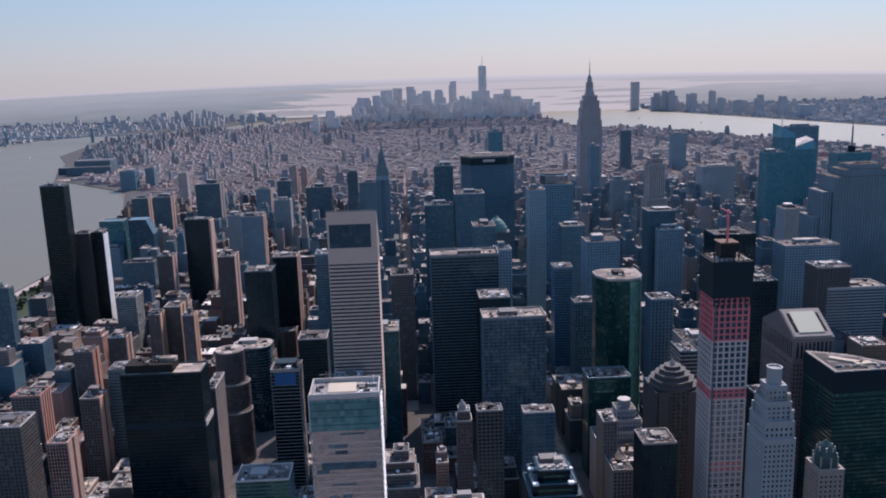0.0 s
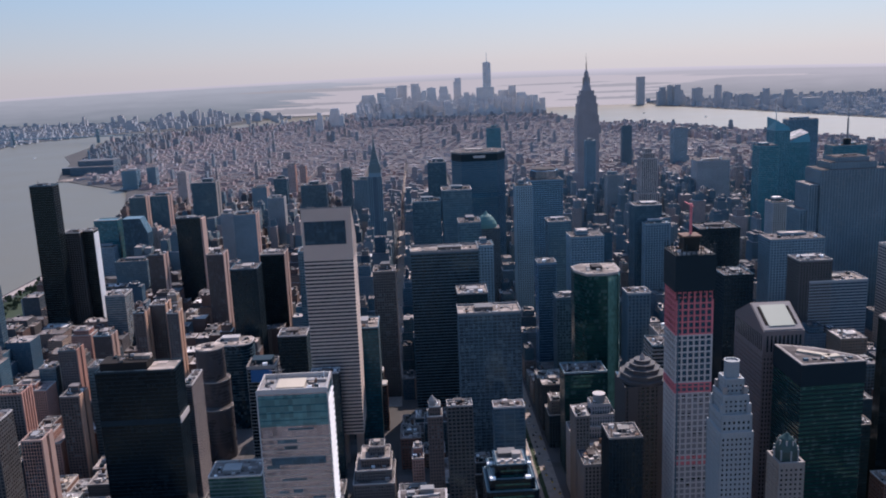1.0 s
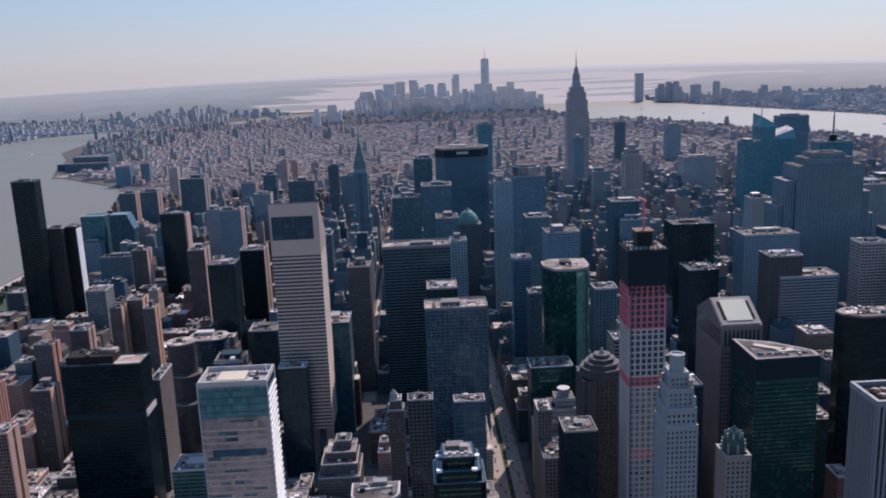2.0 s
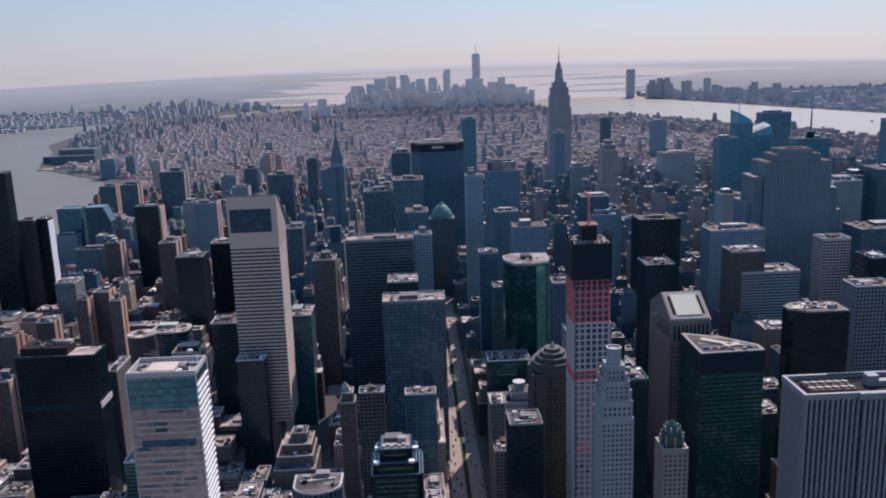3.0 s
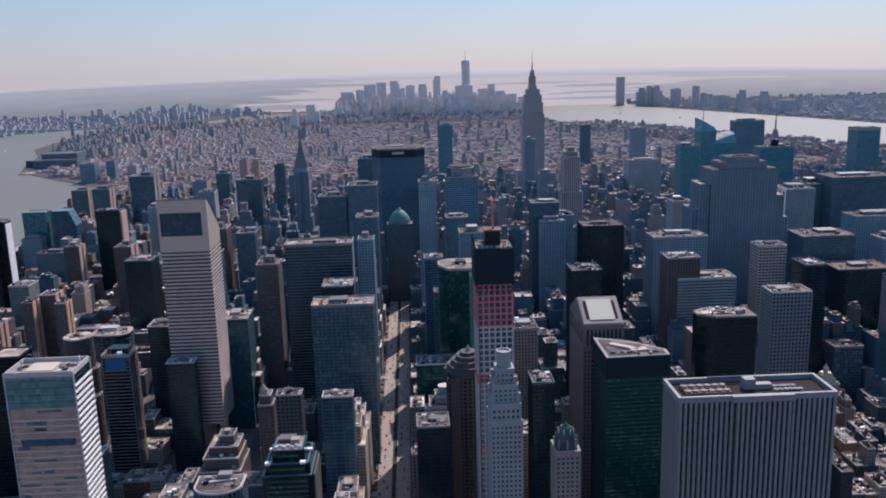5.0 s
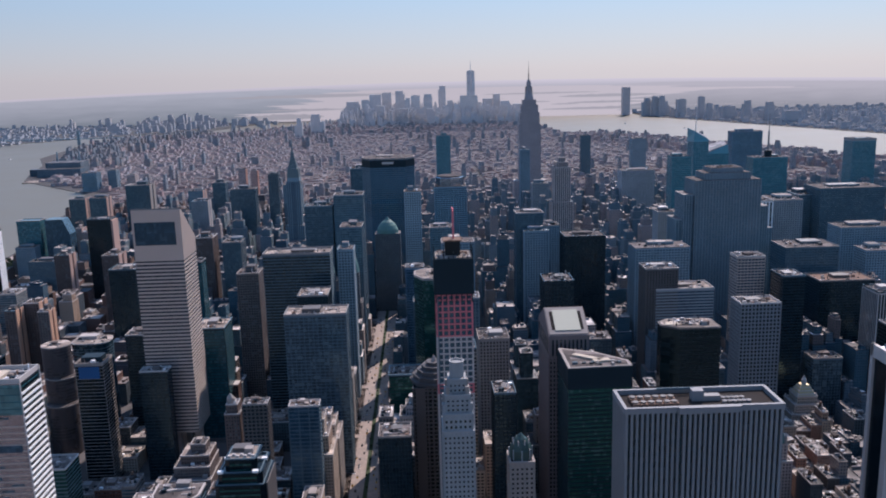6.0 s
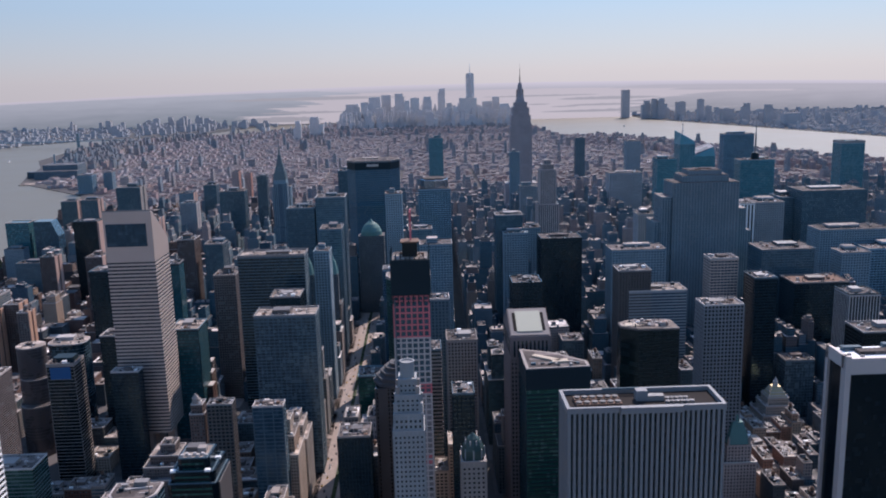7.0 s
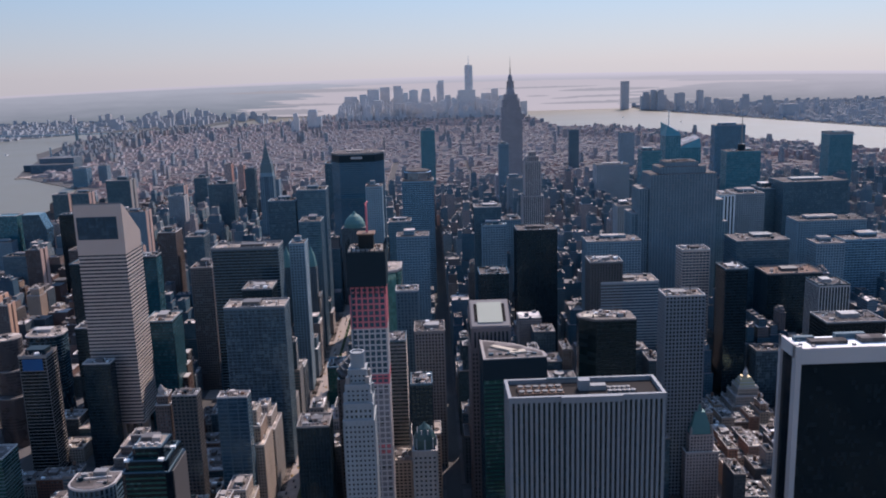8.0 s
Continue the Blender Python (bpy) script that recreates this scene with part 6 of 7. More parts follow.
def heights(x, y, r):
    """How high the ordinary houses of a quarter are."""
    # Unseen blocks behind the viewpoint, added for the glass to mirror.
    if y < -60:
        h = r.uniform(12, 26) if r.random() < 0.7 else r.uniform(24, 48)
    elif y < 418 and x > 352:
        h = r.uniform(6, 13)
    elif y < 560 and x > 395:
        h = r.uniform(7, 16) if r.random() < 0.75 else r.uniform(15, 26)
    elif y < 470 and -125 < x < 66:
        h = r.uniform(7, 15)
    elif 420 < y < 860 and 172 < x < 198:
        h = r.uniform(25, 34) if r.random() < 0.65 else r.uniform(12, 24)
    elif 420 < y < 860 and 172 < x < 262:
        h = r.uniform(10, 24) if r.random() < 0.8 else r.uniform(22, 34)
    elif y < 640 and -20 < x < 112:
        h = r.uniform(9, 22) if r.random() < 0.8 else r.uniform(20, 34)
    elif y < 1450 and x < -255:
        h = r.uniform(6, 16) if r.random() < 0.8 else r.uniform(20, 45)
    elif y < 480 and 70 < x < 175:
        h = r.uniform(11, 26) if r.random() < 0.75 else r.uniform(24, 38)
    elif y < 330:
        h = r.uniform(12, 30) if r.random() < 0.6 else r.uniform(25, 42)
    elif y < 1000:
        if x < -20:
            h = r.uniform(8, 24) if r.random() < 0.68 else r.uniform(22, 44)
            if r.random() < 0.05:
                h = r.uniform(44, 60)
        else:
            h = r.uniform(20, 40) if r.random() < 0.35 else r.uniform(36, 66)
            if r.random() < 0.12:
                h = r.uniform(62, 84)
    elif y < 1330:
        h = r.uniform(18, 40) if r.random() < 0.4 else r.uniform(36, 72)
        if -340 < x < 40 and r.random() < 0.3:
            h = r.uniform(44, 78)
        h *= 0.85 if x < -60 else 1.25 if x > 150 else 1.0
    elif y < 1750:
        h = r.uniform(9, 20) if r.random() < 0.65 else r.uniform(17, 42)
        if x < -60 and y < 1560:
            h = r.uniform(14, 28) if r.random() < 0.6 else r.uniform(26, 46)
        elif x < -60:
            h *= 0.8
    elif y < 3650:
        h = r.uniform(4, 8) if r.random() < 0.86 else r.uniform(8, 15)
        if r.random() < 0.012:
            h = r.uniform(28, 46)
    elif 3950 < y < 4800 and -170 < x < 780:
        h = r.uniform(20, 60) if r.random() < 0.6 else r.uniform(50, 104)
    else:
        h = r.uniform(10, 22) if r.random() < 0.85 else r.uniform(22, 40)
    return h


def estates(x, y, r):
    """The tall brick estates along the river's bend and the higher western shore."""
    if 2450 < y < 3750 and x < shore(y, -1) + 260 and r.random() < 0.5:
        return r.uniform(22, 38)
    if 1800 < y < 3200 and x > shore(y, 1) - 240 and r.random() < 0.6:
        return r.uniform(14, 30)
    return 0.0


R = random.Random(11)
far_rows, mid_rows, east_rows, far_towers, down_rows, old_rows, haze_rows, walks, nearby = [], [], [], [], [], [], [], [], []
for n in range(82, -36, -1):
    ya, yb = street(n) + 4.5, street(n - 1) - 4.5
    ym = (ya + yb) / 2
    xe, xw = shore(ym, -1) + (78 if 700 < ym < 1350 else 12), shore(ym, 1) - 12
    edges = list(zip(AVES, HALF))
    if xe < AVES[0] - 60:
        x, extra = AVES[0], []
        while x - 70 > xe:
            x -= 70
            extra.insert(0, (x, 8))
        edges = extra + edges
    spans = [(a + ha, b - hb) for (a, ha), (b, hb) in zip(edges, edges[1:])]
    if ym > 1330:     # narrower streets, and no long vistas through the old town
        shift = 0 if ym < 2300 else 30 + 22 * (n % 3)
        spans = [(a - 4 + shift, b + 4 + shift) for a, b in spans]
    for a, b in spans:
        a, b = max(a, xe), min(b, xw)
        if b - a < 12 or (ya < -30 and 349 <= a and b <= 880):
            continue
        walks.append((a - 2.2, b + 2.2, ya - 1.6, yb + 1.6, -0.5, 0.12))
        for row in (0, 1):
            x = a
            while x < b - 5:
                wide = R.uniform(9, 26) if ym < 1000 and x < -30 else R.uniform(5, 10) if ym < 620 and x > 380 else R.uniform(8, 18) if ym < 1000 else R.uniform(7, 15) if ym < 1750 else R.uniform(5, 12) if R.random() < 0.85 else R.uniform(12, 22)
                x1 = min(b, x + wide)
                if b - x1 < 6:
                    x1 = b
                depth = (yb - ya) / 2 - R.uniform(0.5, 3.5)
                y0, y1 = (ya, ya + depth) if row == 0 else (yb - depth, yb)
                h = max(heights((x + x1) / 2, ym, R), estates((x + x1) / 2, ym, R))
                if free(x, x1, y0, y1):
                    if 0 < ym < 640 and -20 - 0.42 * ym < x < 200 + 0.56 * ym and len(nearby) < 540:
                        nearby.append((x, x1 - 0.3, y0, y1, h))
                    else:
                        rows = (east_rows if x < 0 and h < 44 else mid_rows if ym < 900 else haze_rows) if ym < 1330 or (ym < 1600 and h > 20) else (far_rows if ym < 2150 else old_rows) if h < 28 else far_towers if ym < 3900 else down_rows
                        q0, q1, p0, p1, base = x, x1 - R.uniform(0, 0.5), y0, y1, -0.3
                        for stage in range(R.choice((1, 2, 3)) if h > 24 else 1):
                            left = h - max(base, 0)
                            z = h if h < 24 or left < 10 else max(base, 0) + left * R.uniform(0.55, 0.9)
                            rows.append((q0, q1, p0, p1, base, z))
                            gx, gy = (q1 - q0) * R.uniform(0.06, 0.2), (p1 - p0) * R.uniform(0.06, 0.2)
                            q0, q1, p0, p1, base = q0 + gx, q1 - gx, p0 + gy, p1 - gy, z
                        rim = rows[-1]
                        if 0 < ym < 1800:
                            for e in ((rim[0], rim[1], rim[2], rim[2] + 0.35), (rim[0], rim[0] + 0.35, rim[2], rim[3]), (rim[1] - 0.35, rim[1], rim[2], rim[3])):
                                rows.append((*e, rim[5], rim[5] + 0.6))
                        for _ in range(R.randint(2, 5) if 0 < ym < 1500 else R.choice((0, 0, 0, 1))):
                            s, s2 = R.uniform(0.8, 3.2), R.uniform(0.8, 3.0)
                            cx, cy = R.uniform(rim[0], max(rim[0], rim[1] - s)), R.uniform(rim[2], max(rim[2], rim[3] - s2))
                            rows.append((cx, min(cx + s, rim[1]), cy, min(cy + s2, rim[3]), rim[5], rim[5] + R.uniform(0.6, 2.6)))
                x = x1
boxes("pavement", walks, m_walk, "pale concrete pavements round every block", "pavement")
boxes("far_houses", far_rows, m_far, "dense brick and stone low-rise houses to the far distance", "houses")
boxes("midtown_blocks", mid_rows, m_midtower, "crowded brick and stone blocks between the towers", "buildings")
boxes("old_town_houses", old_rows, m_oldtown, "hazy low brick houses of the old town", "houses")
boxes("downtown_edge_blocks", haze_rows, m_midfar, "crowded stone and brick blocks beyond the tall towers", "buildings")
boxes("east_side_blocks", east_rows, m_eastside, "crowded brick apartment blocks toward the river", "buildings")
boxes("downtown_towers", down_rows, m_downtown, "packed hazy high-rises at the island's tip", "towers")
boxes("far_towers", far_towers, m_fartower, "scattered apartment towers among low houses, paled for haze", "towers")

for x0, x1, y0, y1, h in nearby:
    w, d = x1 - x0, y1 - y0
    r = random.Random(x0 * 31 + y0)
    east = x0 < 20
    tan = (105 < x0 < 330 and y0 < 420) or (x0 < 20 and r.random() < 0.3) or (x0 > 395 and y0 < 600)
    style = "tan" if tan and r.random() < (0.4 if x0 > 395 else 0.6) else r.choices(("brick", "stone", "ribbon", "office"), (4 if east else 1.2, 2, 1.2, 1 if east else 2.5))[0]
    wall, glass, fl, bd, by, pi, label = {
        "tan": (w_tan, g_room, 1.9, 0.95, 1.6, 0.8, "mid-rise tan brick block with rows of small windows"),
        "brick": (w_brick, g_room, 1.9, 0.95, 1.5, 0.75, "mid-rise brick block with rows of small windows"),
        "stone": (w_stone, g_room, 2.1, 0.8, 1.7, 0.85, "mid-rise stone-faced block with punched windows"),
        "ribbon": (w_stone, g_navy, 2.2, 1.1, 0.0, 0.0, "mid-rise block with pale bands and ribbon windows"),
        "office": (w_office, g_navy, 2.2, 0.5, 1.5, 0.25, "mid-rise dark glass and metal office block")}[style]
    by = round(by * r.uniform(0.9, 1.4), 2)
    kind = "apartment_block" if style in ("brick", "tan") else "office_block"
    setback = h > 22 and r.random() < 0.55
    hb = h * r.uniform(0.6, 0.85) if setback else h
    ob = new(kind, relief(w, d, hb, wall, glass, fl, bd, by, pi))
    ob.location = ((x0 + x1) / 2, (y0 + y1) / 2, 0)
    tagged(ob, label, "building", "ordinary blocks of midtown")
    z = hb
    part("parapet", ring(w - 0.5, d - 0.5, 0.6, 0.3, m_coping if r.random() < 0.6 else m_lime, "parapet"), ob, (0, 0, hb))
    if setback:
        k = r.uniform(0.55, 0.78)
        part("upper_stage", relief(w * k, d * k, h - hb, wall, glass, fl, bd, by, pi), ob, (0, 0, hb))
        part("parapet", ring(w * k - 0.5, d * k - 0.5, 0.5, 0.3, m_coping, "parapet"), ob, (0, 0, h))
        w, d, z = w * k, d * k, h
    clutter(ob, w * 0.8, d * 0.8, z, x0 * 13 + y0, r.randint(0, 1), r.random() < 0.35 and style != "office")
    tagged(part("roof_plant", plant_heap(w * 0.88, d * 0.88, x0 * 3 + y0, 20), ob, (0, 0, z)), kind="stuff")

# ---- the wide avenue ----
# Unseen lawn, added to darken what the glass towers mirror.
pk = new("park_lawn", box(500, 820, 0.3, m_grass))
pk.location = (613, -445, -0.1)
tagged(pk, "broad unseen green park behind the viewpoint", "park", kind="structure")
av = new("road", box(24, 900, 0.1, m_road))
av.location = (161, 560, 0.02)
tagged(av, "wide concrete avenue, paled for the sun, with a planted median", "road", kind="structure")
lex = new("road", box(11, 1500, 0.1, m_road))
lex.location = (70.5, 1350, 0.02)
tagged(lex, "straight avenue, paled for the sun, running far downtown", "road", kind="structure")


def shore_strip(name, a, b, z, mat, label, category):
    """A strip of ground along the eastern shore, from a to b metres inland."""
    ys = [690 + 15 * i for i in range(45)]
    v = [p for y in ys for p in ((shore(y, -1) + a, y, z), (shore(y, -1) + b, y, z))]
    f = [(2 * i, 2 * i + 1, 2 * i + 3, 2 * i + 2) for i in range(len(ys) - 1)]
    ob = new(name, mesh(name, v, f, mat))
    return tagged(ob, label, category, kind="structure")


shore_strip("park_lawn", 20, 76, 0.2, m_grass, "green riverside park lawn", "park")
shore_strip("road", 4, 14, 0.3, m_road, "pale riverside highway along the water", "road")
med = new("median", box(2.6, 900, 0.25, m_grass))
med.location = (163, 560, 0.1)
tagged(med, "long planted median strip along the avenue", "median", kind="structure")


def leaf_clump(v, f, x, y, z, r, rng):
    """A ragged clump of leaf faces."""
    for _ in range(14):
        a, e, q = rng.uniform(0, 6.28), rng.uniform(-0.6, 1.4), r * rng.uniform(0.4, 1.0)
        c = Vector((x + q * math.cos(a) * math.cos(e), y + q * math.sin(a) * math.cos(e), z + q * math.sin(e)))
        s = r * rng.uniform(0.25, 0.5)
        u, w = Vector((rng.uniform(-1, 1), rng.uniform(-1, 1), rng.uniform(-0.4, 0.4))).normalized() * s, Vector((rng.uniform(-0.5, 0.5), rng.uniform(-0.5, 0.5), 1)).normalized() * s
        k = len(v)
        v += [tuple(c - u - w), tuple(c + u - w), tuple(c + u + w), tuple(c - u + w)]
        f.append((k, k + 1, k + 2, k + 3))


rng = random.Random(17)
v, f = [], []
for i in range(70):
    leaf_clump(v, f, 163 + rng.uniform(-1.2, 1.2), 150 + i * 11.6 + rng.uniform(-3, 3), rng.uniform(0.7, 1.2), rng.uniform(0.5, 1.0), rng)
for i in range(260):
    y = rng.uniform(880, 1300)
    leaf_clump(v, f, shore(y, -1) + rng.uniform(14, 50), y, rng.uniform(1.5, 4), rng.uniform(1.5, 3.2), rng)
trees = new("street_trees", mesh("street_trees", v, f, m_leaf))
tagged(trees, "small leafy trees along the median and the river park", "trees", kind="stuff")


def car(paint, label):
    """A car: body and cabin."""
    root = new("car", box(1.1, 2.7, 0.5, paint, "car_body", 0.04))
    tagged(root, label, "car", "traffic on the avenues")
    part("cabin", box(0.95, 1.5, 0.4, m_card, "cabin", 0.18), root, (0, -0.1, 0.5))
    return root


kinds = [car(m_taxi, "yellow taxi on the sunlit avenue"), car(m_carw, "white car on the sunlit avenue"), car(m_card, "dark car on the sunlit avenue")]
for i, k in enumerate(kinds):
    k.location = (156.5 + 2.2 * i, 330.0 + 9 * i, 0.12)
for i in range(170):
    lane = rng.choice((154.5, 156.8, 159, 167, 169.2, 171.5))
    copy_thing(rng.choice(kinds), pose(lane, 220 + i * 3.6 + rng.uniform(-1, 1), 0.12))

for i in range(70):
    copy_thing(rng.choice(kinds), pose(rng.choice((67, 69.4, 71.8, 74)), 640 + i * 14 + rng.uniform(-4, 4), 0.12))

# ---- the bridge over the river ----
br = frame_thing("suspension_bridge", "grey steel suspension bridge with two lattice towers", -1276, 3520, "bridge")
for x in (-250, 90):
    t = part("bridge_tower", box(12, 6, 56, m_slate, "bridge_tower", 0.2), br, (x, 0, -1))
    part("cross_beam", box(16, 5, 4, m_slate), t, (0, 0, 38))
part("deck", box(760, 14, 3, m_slate), br, (-80, 0, 22))
for x0, x1 in ((-250, 90), (90, 250), (-420, -250)):
    for i in range(16):
        a0, a1 = x0 + (x1 - x0) * i / 16, x0 + (x1 - x0) * (i + 1) / 16
        g = lambda q: 25 + 29 * ((2 * (q - x0) / (x1 - x0) - 1) ** 2 if (x0, x1) == (-250, 90) else ((x1 - q) / (x1 - x0) if x0 == 90 else (q - x0) / (x1 - x0)))
        me = mesh("cable", [(a0, -6, g(a0)), (a1, -6, g(a1)), (a1, -6, g(a1) + 0.8), (a0, -6, g(a0) + 0.8), (a0, -5, g(a0)), (a1, -5, g(a1)), (a1, -5, g(a1) + 0.8), (a0, -5, g(a0) + 0.8)], BOX, m_slate)
        part("cable", me, br, (0, 0, 0))

# ---- the river power plant and its piers ----
pp = frame_thing("power_station", "dark brick power station on the river bend", -790, 2360, "power station")
part("boiler_house", box(95, 60, 36, f_grey), pp, (20, 0, 0))
part("turbine_hall", box(116, 34, 22, f_grey), pp, (20, -46, 0))
part("switch_house", box(44, 30, 18, f_dark), pp, (-52, -10, 0))
for i in range(2):
    part("chimney", lathe([(2.6, 0), (1.9, 26)], m_slate, "chimney", 12), pp, (-10 + i * 60, 10, 36))
for i, (x, y, w, d) in enumerate(((-742, 2200, 150, 44), (-575, 1965, 40, 16))):
    pr = new("river_pier", box(w, d, 3.0, m_gravel))
    pr.location = (x, y, -2.2)
    tagged(pr, "pale concrete river pier with low sheds", "pier", "river piers")
    part("shed", box(w * 0.5, d * 0.4, 4, m_coping), pr, (0, 0, 3))
for i, (x, y) in enumerate(((-1180, 2900), (-1100, 2100), (1300, 3500), (1150, 3900), (1620, 2700))):
    bt = new("ferry", box(5, 16, 2.5, m_carw, "hull", 0.1))
    bt.location = (x, y, -1.3)
    tagged(bt, "small white ferry on the open river", "boat", "river traffic")
    part("deck_house", box(4, 9, 2.2, m_white), bt, (0, 0, 2.5))

# ---- the far banks ----
far_bank = []
R = random.Random(5)
for side, xs, ys in ((-1, (-3400, -620), (1000, 4900)), (1, (1420, 3400), (2400, 4900))):
    for _ in range(7000):
        x, y = R.uniform(*xs), R.uniform(*ys)
        bank = (-928 - (y - 1087) * 0.32 if y < 3000 else -1480 if y < 3650 else -1480 + (y - 3650) * 0.7) if side < 0 else (1990 - (y - 2500) * 0.3)
        if (side < 0 and x > bank - 15) or (side > 0 and x < bank + 15):
            continue
        s = R.uniform(6, 26)
        h = R.uniform(4, 11) if R.random() < 0.93 else R.uniform(12, 32)
        far_bank.append((x, x + s, y, y + R.uniform(6, 22), -0.3, h))
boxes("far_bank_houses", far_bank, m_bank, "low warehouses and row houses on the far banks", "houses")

# ---- distant high-rises ----


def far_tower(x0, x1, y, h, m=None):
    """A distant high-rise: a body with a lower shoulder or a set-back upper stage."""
    # Both wall tones carry the haze of the far skyline.
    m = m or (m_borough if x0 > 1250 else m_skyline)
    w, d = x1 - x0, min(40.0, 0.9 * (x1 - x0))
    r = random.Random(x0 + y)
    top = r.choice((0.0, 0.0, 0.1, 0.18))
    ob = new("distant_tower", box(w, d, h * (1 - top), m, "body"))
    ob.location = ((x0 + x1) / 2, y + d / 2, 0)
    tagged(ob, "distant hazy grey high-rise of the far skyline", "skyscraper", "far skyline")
    if top:
        k = r.uniform(0.7, 0.9)
        part("upper_stage", box(w * k, d * k, h * top, m), ob, (r.choice((-0.5, 0.0, 0.5)) * w * (1 - k), 0, h * (1 - top)))
    if r.random() < 0.5:
        part("shoulder", box(w * 0.45, d * 0.9, h * r.uniform(0.6, 0.8), m), ob, (r.choice((-0.7, 0.7)) * w, -0.1 * d, 0))
    elif r.random() < 0.5:
        part("roof_house", box(w * 0.5, d * 0.4, 3, m), ob, (r.uniform(-0.15, 0.15) * w, 0, h))


far_tower(-155.3, -85.6, 4300, 119)
far_tower(-78.3, -42.2, 4280, 128)
far_tower(-36.7, 21.2, 4250, 152)
far_tower(21.3, 69.3, 4350, 159)
far_tower(90.3, 137.8, 4300, 166)
far_tower(142.3, 164.2, 4200, 134)
far_tower(167.6, 212.2, 4280, 142)
far_tower(229.6, 274.5, 4300, 147)
far_tower(306.7, 343.9, 4380, 185)
far_tower(337.3, 369.9, 4150, 118)
far_tower(372.1, 401.7, 4100, 97)
far_tower(406.6, 491.1, 4160, 139)
far_tower(531.6, 580.2, 4350, 116)
far_tower(582.6, 616.8, 4340, 138)
far_tower(617.6, 660.1, 4300, 104)
far_tower(662.5, 715.8, 4250, 90)
far_tower(728.0, 756.4, 4280, 73)
far_tower(-56.2, -34.9, 4100, 112)
far_tower(6.7, 41.0, 4050, 106)
far_tower(117.4, 156.6, 4000, 91)
far_tower(242.0, 280.8, 3950, 89)
far_tower(1304.2, 1344.0, 4600, 149)
far_tower(1394.8, 1430.7, 4480, 93)
far_tower(1425.1, 1451.9, 4450, 101)
far_tower(1451.9, 1484.5, 4430, 104)
far_tower(1512.5, 1555.9, 4300, 88)
far_tower(1588.0, 1616.3, 4200, 102)
far_tower(1593.9, 1621.5, 4100, 72)
far_tower(1640.4, 1694.6, 4000, 62)
far_tower(1697.5, 1731.8, 3900, 90)
far_tower(1766.6, 1800.2, 3800, 85)
far_tower(1762.7, 1833.9, 3600, 55)
far_tower(-257.4, -217.0, 3664, 89)
far_tower(-294.4, -271.7, 3500, 83)
r = random.Random(41)
for i in range(76):     # slender towers of the borough beyond the river, thickest round its centre
    x, y = r.gauss(-1130, 150) if i % 2 else r.uniform(-1750, -560), r.uniform(4150, 4820)
    w = r.uniform(12, 30)
    far_tower(x, x + w, y, (r.uniform(22, 46) if r.random() < 0.7 else r.uniform(44, 76)) * (1.0 if i % 2 else 0.75), m_borough)
for i in range(26):     # and of the western shore
    x = r.uniform(1480, 2250)
    y = 4550 - (x - 1400) * 1.6 + r.uniform(0, 260)
    far_tower(x, x + r.uniform(14, 30), y, r.uniform(22, 60))
wt = frame_thing("tapering_glass_tower", "tallest pale glass tower with tapering facets and a mast", 464, 4240)
a = 19.5
bot = [(-a, -a, 0), (a, -a, 0), (a, a, 0), (-a, a, 0)]
lo = [(x, y, 34) for x, y, _ in bot]
hi = [(0, -a * 1.0, 250), (a, 0, 250), (0, a, 250), (-a, 0, 250)]
fs2 = [(0, 1, 5, 4), (1, 2, 6, 5), (2, 3, 7, 6), (3, 0, 4, 7), (8, 9, 10, 11)]
for i in range(4):
    j = (i + 1) % 4
    fs2 += [(4 + i, 4 + j, 8 + i), (4 + j, 8 + j, 8 + i)]
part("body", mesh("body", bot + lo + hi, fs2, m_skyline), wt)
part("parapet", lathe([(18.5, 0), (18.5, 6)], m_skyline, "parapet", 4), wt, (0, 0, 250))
part("mast_ring", lathe([(11, 0), (11, 4), (2, 5)], m_steel, "mast_ring", 12), wt, (0, 0, 254))
part("mast", lathe([(2.2, 0), (1.6, 20), (0.6, 48)], m_steel, "mast", 8), wt, (0, 0, 256))

# ---- the far distance ----
def rise(x):
    """Height of the hazy horizon over the backdrop."""
    return 200.0 - 42.0 * ((x - 350.0) / 2500.0) ** 2


def far_sheet(name, rows, mat, label, y):
    """A strip of distant country: lower and upper edge heights along x."""
    v, f = [], []
    for x, lo, hi in rows:
        v += [(x, 0, lo), (x, 0, hi)]
    f = [(2 * i, 2 * i + 2, 2 * i + 3, 2 * i + 1) for i in range(len(rows) - 1)]
    ob = new(name, mesh(name, v, f, mat))
    ob.location = (0, y, 0)
    return tagged(ob, label, "backdrop", kind="structure")


def tongue(x0, x1, z, thick, seed):
    """A flat strip of shore along the curve of the horizon, thin and ragged at its end in the bay."""
    k, out = 110, []
    for i in range(k + 1):
        x = x0 + (x1 - x0) * i / k
        end = (x1 - x if x0 < -4000 else x - x0)
        t = min(1.0, end / (260.0 + 60.0 * noise.noise((seed, 0, 0)))) ** 0.8
        t *= 1.0 + 0.5 * noise.noise((x * 0.006, seed, 2)) * (1 - t)
        mid = z - 42.0 * ((x - 350.0) / 2500.0) ** 2 * z / 200.0
        ragged = 1.6 * noise.noise((x * 0.02, seed, 5)) + 1.2 * noise.noise((x * 0.06, seed, 9))
        out.append((x, mid - 4.0 - 3.0 * t, mid - 3.0 + (thick * 0.85 + ragged) * t))
    return out


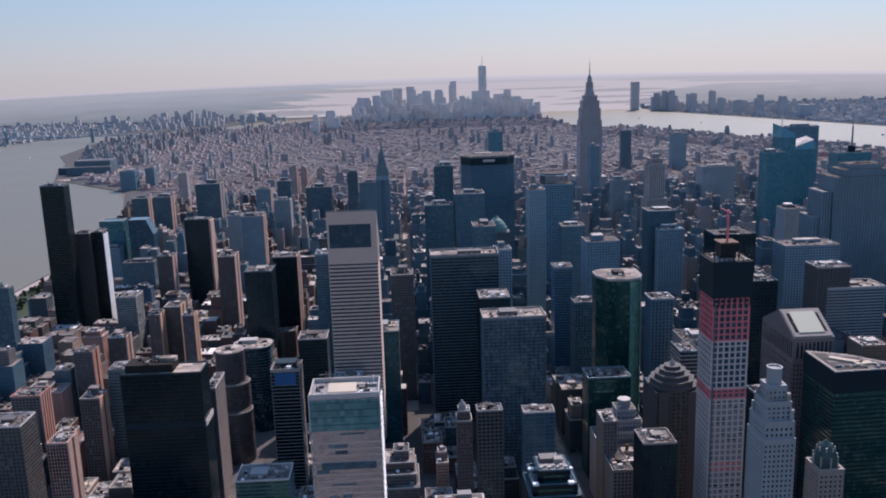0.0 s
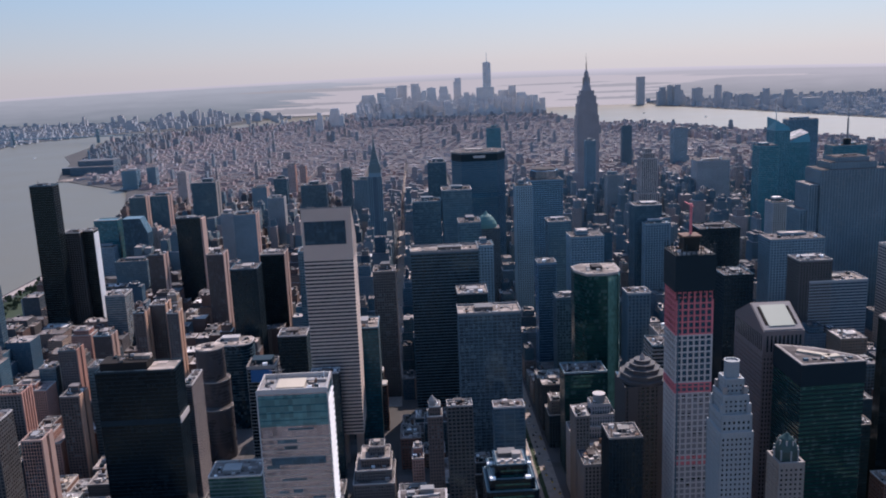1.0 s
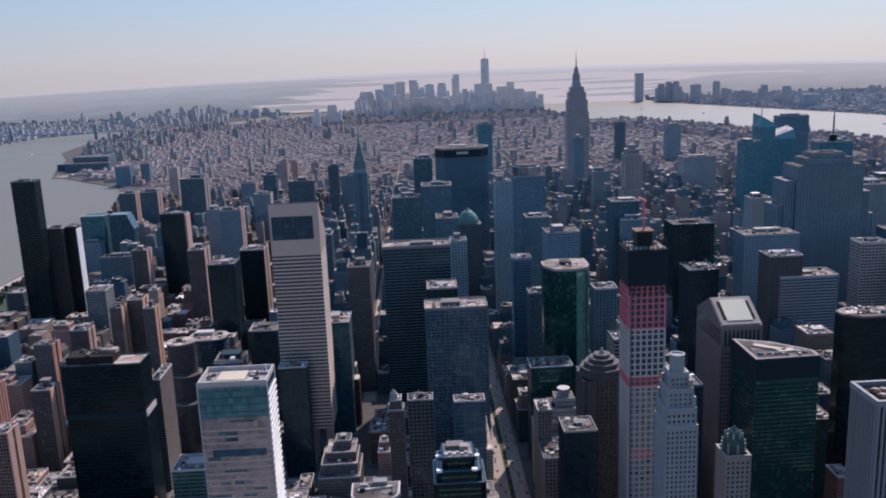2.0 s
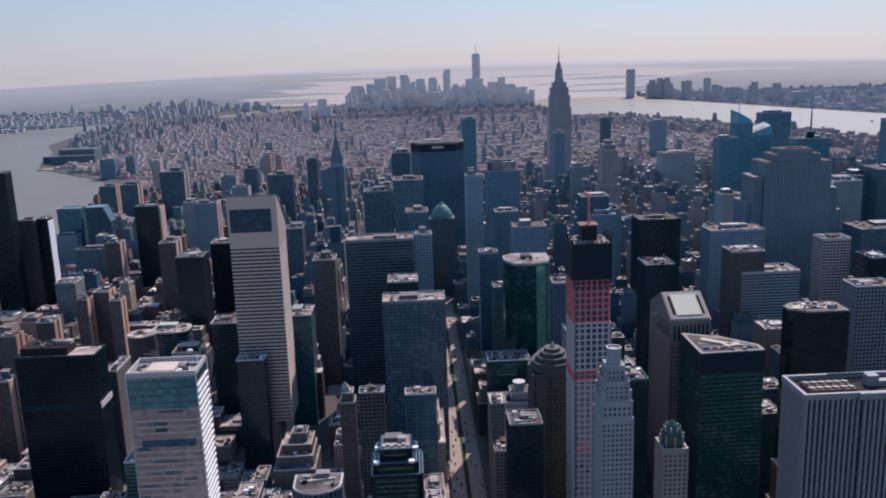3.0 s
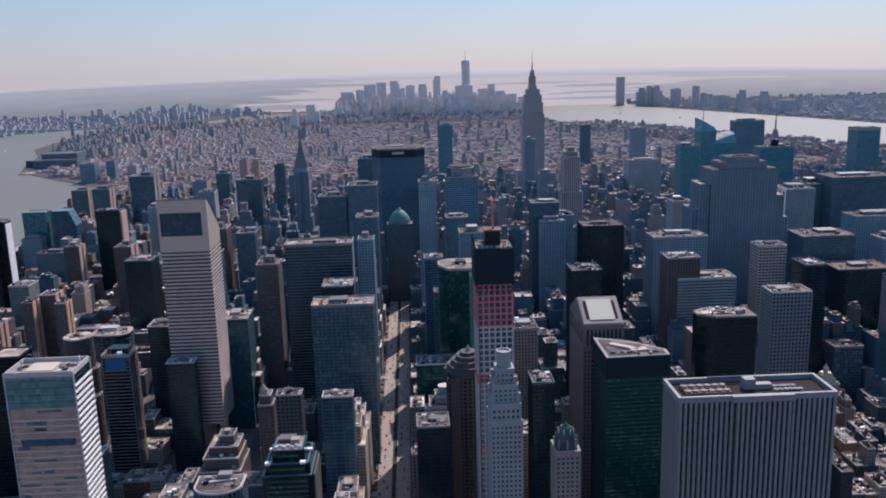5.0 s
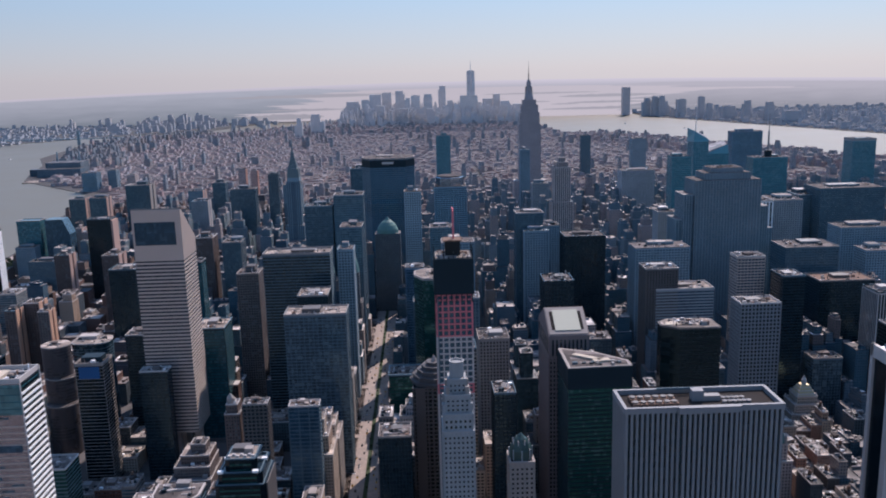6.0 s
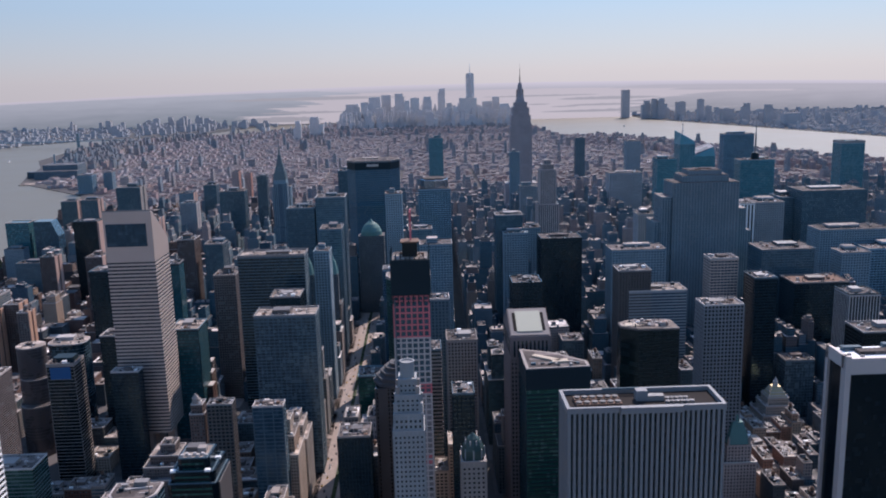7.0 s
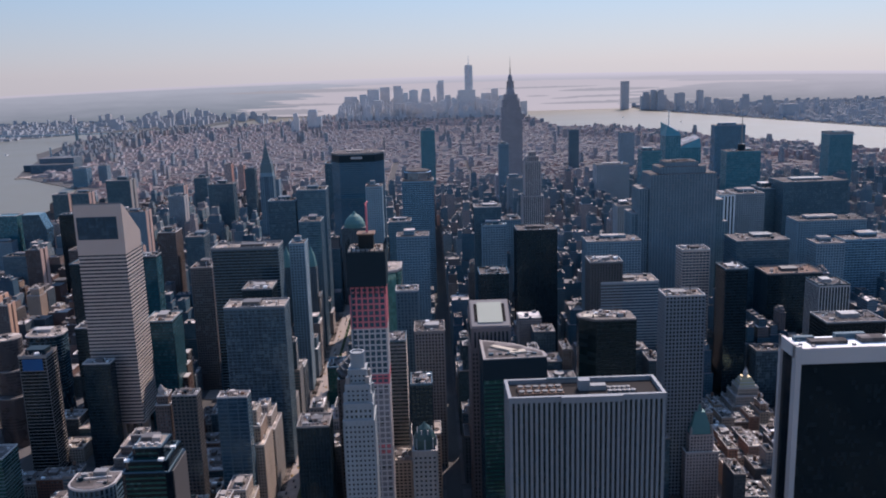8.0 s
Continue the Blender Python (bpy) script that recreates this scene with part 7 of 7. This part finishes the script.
def plain_strip(x0, x1, under, depth, rough, seed, left=0.0, right=0.0):
    """A strip whose top runs a little under the horizon and sinks toward its ends."""
    out, k = [], 120
    for i in range(k + 1):
        x = x0 + (x1 - x0) * i / k
        t = rise(x) - under + rough * noise.noise((x * 0.0016, seed, 0)) + rough * 0.4 * noise.noise((x * 0.009, seed, 3))
        lo = -5.0 if depth is None else t - depth
        if left:
            t = lo + (t - lo) * min(1.0, (x - x0) / left + 0.01) ** 0.7
        if right:
            t = lo + (t - lo) * min(1.0, (x1 - x) / right + 0.01) ** 0.7
        out.append((x, lo, t))
    return out


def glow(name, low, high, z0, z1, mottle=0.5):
    """Emission with haze and sunlit air painted in: a colour that pales toward the horizon."""
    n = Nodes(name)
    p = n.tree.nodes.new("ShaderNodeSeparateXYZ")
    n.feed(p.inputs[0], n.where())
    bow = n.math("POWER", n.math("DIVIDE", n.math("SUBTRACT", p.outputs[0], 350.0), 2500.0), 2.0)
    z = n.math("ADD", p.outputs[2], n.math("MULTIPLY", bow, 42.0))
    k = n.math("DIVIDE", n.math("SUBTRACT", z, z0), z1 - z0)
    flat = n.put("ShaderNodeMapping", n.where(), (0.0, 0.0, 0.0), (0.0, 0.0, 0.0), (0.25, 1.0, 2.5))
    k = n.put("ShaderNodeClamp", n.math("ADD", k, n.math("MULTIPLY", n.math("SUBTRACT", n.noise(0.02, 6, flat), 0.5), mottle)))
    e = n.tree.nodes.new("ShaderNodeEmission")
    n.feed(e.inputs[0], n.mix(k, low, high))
    toward = n.math("ADD", n.math("MULTIPLY", p.outputs[0], 0.12 / 2850.0), 0.985)     # painted glow, brighter toward the sun
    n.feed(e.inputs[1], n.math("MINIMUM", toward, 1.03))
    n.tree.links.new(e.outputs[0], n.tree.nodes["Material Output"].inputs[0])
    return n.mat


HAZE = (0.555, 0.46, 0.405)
# Glowing backdrop colours; haze and sunlight are painted into their emission.
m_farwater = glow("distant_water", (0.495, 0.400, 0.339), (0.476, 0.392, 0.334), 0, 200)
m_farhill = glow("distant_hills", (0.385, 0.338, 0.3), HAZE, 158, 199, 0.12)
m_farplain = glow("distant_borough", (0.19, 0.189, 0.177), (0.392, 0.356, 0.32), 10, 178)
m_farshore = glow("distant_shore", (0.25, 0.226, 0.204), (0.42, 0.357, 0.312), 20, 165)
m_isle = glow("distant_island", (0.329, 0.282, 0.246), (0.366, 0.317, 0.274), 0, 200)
far_sheet("backdrop", plain_strip(-4700, 4700, 6, None, 0, 1), m_farwater, "glowing pale backdrop of the bay toward the horizon", 4930)
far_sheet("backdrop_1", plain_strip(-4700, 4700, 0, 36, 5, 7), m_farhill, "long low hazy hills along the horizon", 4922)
r = random.Random(23)
LEFT_SHORE = ((0, -545), (22, -620), (45, -760), (58, -470), (72, -500), (84, -560), (100, -420), (112, -330), (124, -380), (138, -560), (150, -260), (164, -120))
RIGHT_SHORE = ((0, 1330), (20, 1345), (44, 1350), (66, 1420), (84, 1380), (100, 1560), (116, 1700), (128, 2750), (140, 2350), (150, 1640), (162, 1300))
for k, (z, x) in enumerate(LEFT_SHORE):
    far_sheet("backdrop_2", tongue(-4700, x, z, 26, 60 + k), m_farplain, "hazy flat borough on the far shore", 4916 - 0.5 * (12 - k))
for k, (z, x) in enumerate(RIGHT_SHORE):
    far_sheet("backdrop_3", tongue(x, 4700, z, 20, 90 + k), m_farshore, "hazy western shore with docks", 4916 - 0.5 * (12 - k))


def spit(x0, x1, z, thick):
    """A flat tongue of land, thin toward both ends."""
    k = 24
    return [(x0 + (x1 - x0) * i / k, z - 0.6 * thick * math.sin(math.pi * i / k) ** 0.6, z + thick * (math.sin(math.pi * i / k) ** 0.6) * (0.8 + 0.5 * noise.noise((i * 0.7, z, 1)))) for i in range(k + 1)]


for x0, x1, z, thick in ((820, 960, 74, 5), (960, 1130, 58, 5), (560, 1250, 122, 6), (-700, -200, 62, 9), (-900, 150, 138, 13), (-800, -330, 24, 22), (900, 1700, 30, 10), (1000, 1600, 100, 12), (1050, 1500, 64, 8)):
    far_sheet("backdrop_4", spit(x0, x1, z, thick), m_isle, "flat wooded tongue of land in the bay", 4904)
# Added strip that hides the water shaded by the backdrop sheets.
far_sheet("backdrop_5", [(640 + 30 * i, -1.1, 9.6) for i in range(26)], m_farwater, "added glowing strip at the far edge of the bay", 4732)
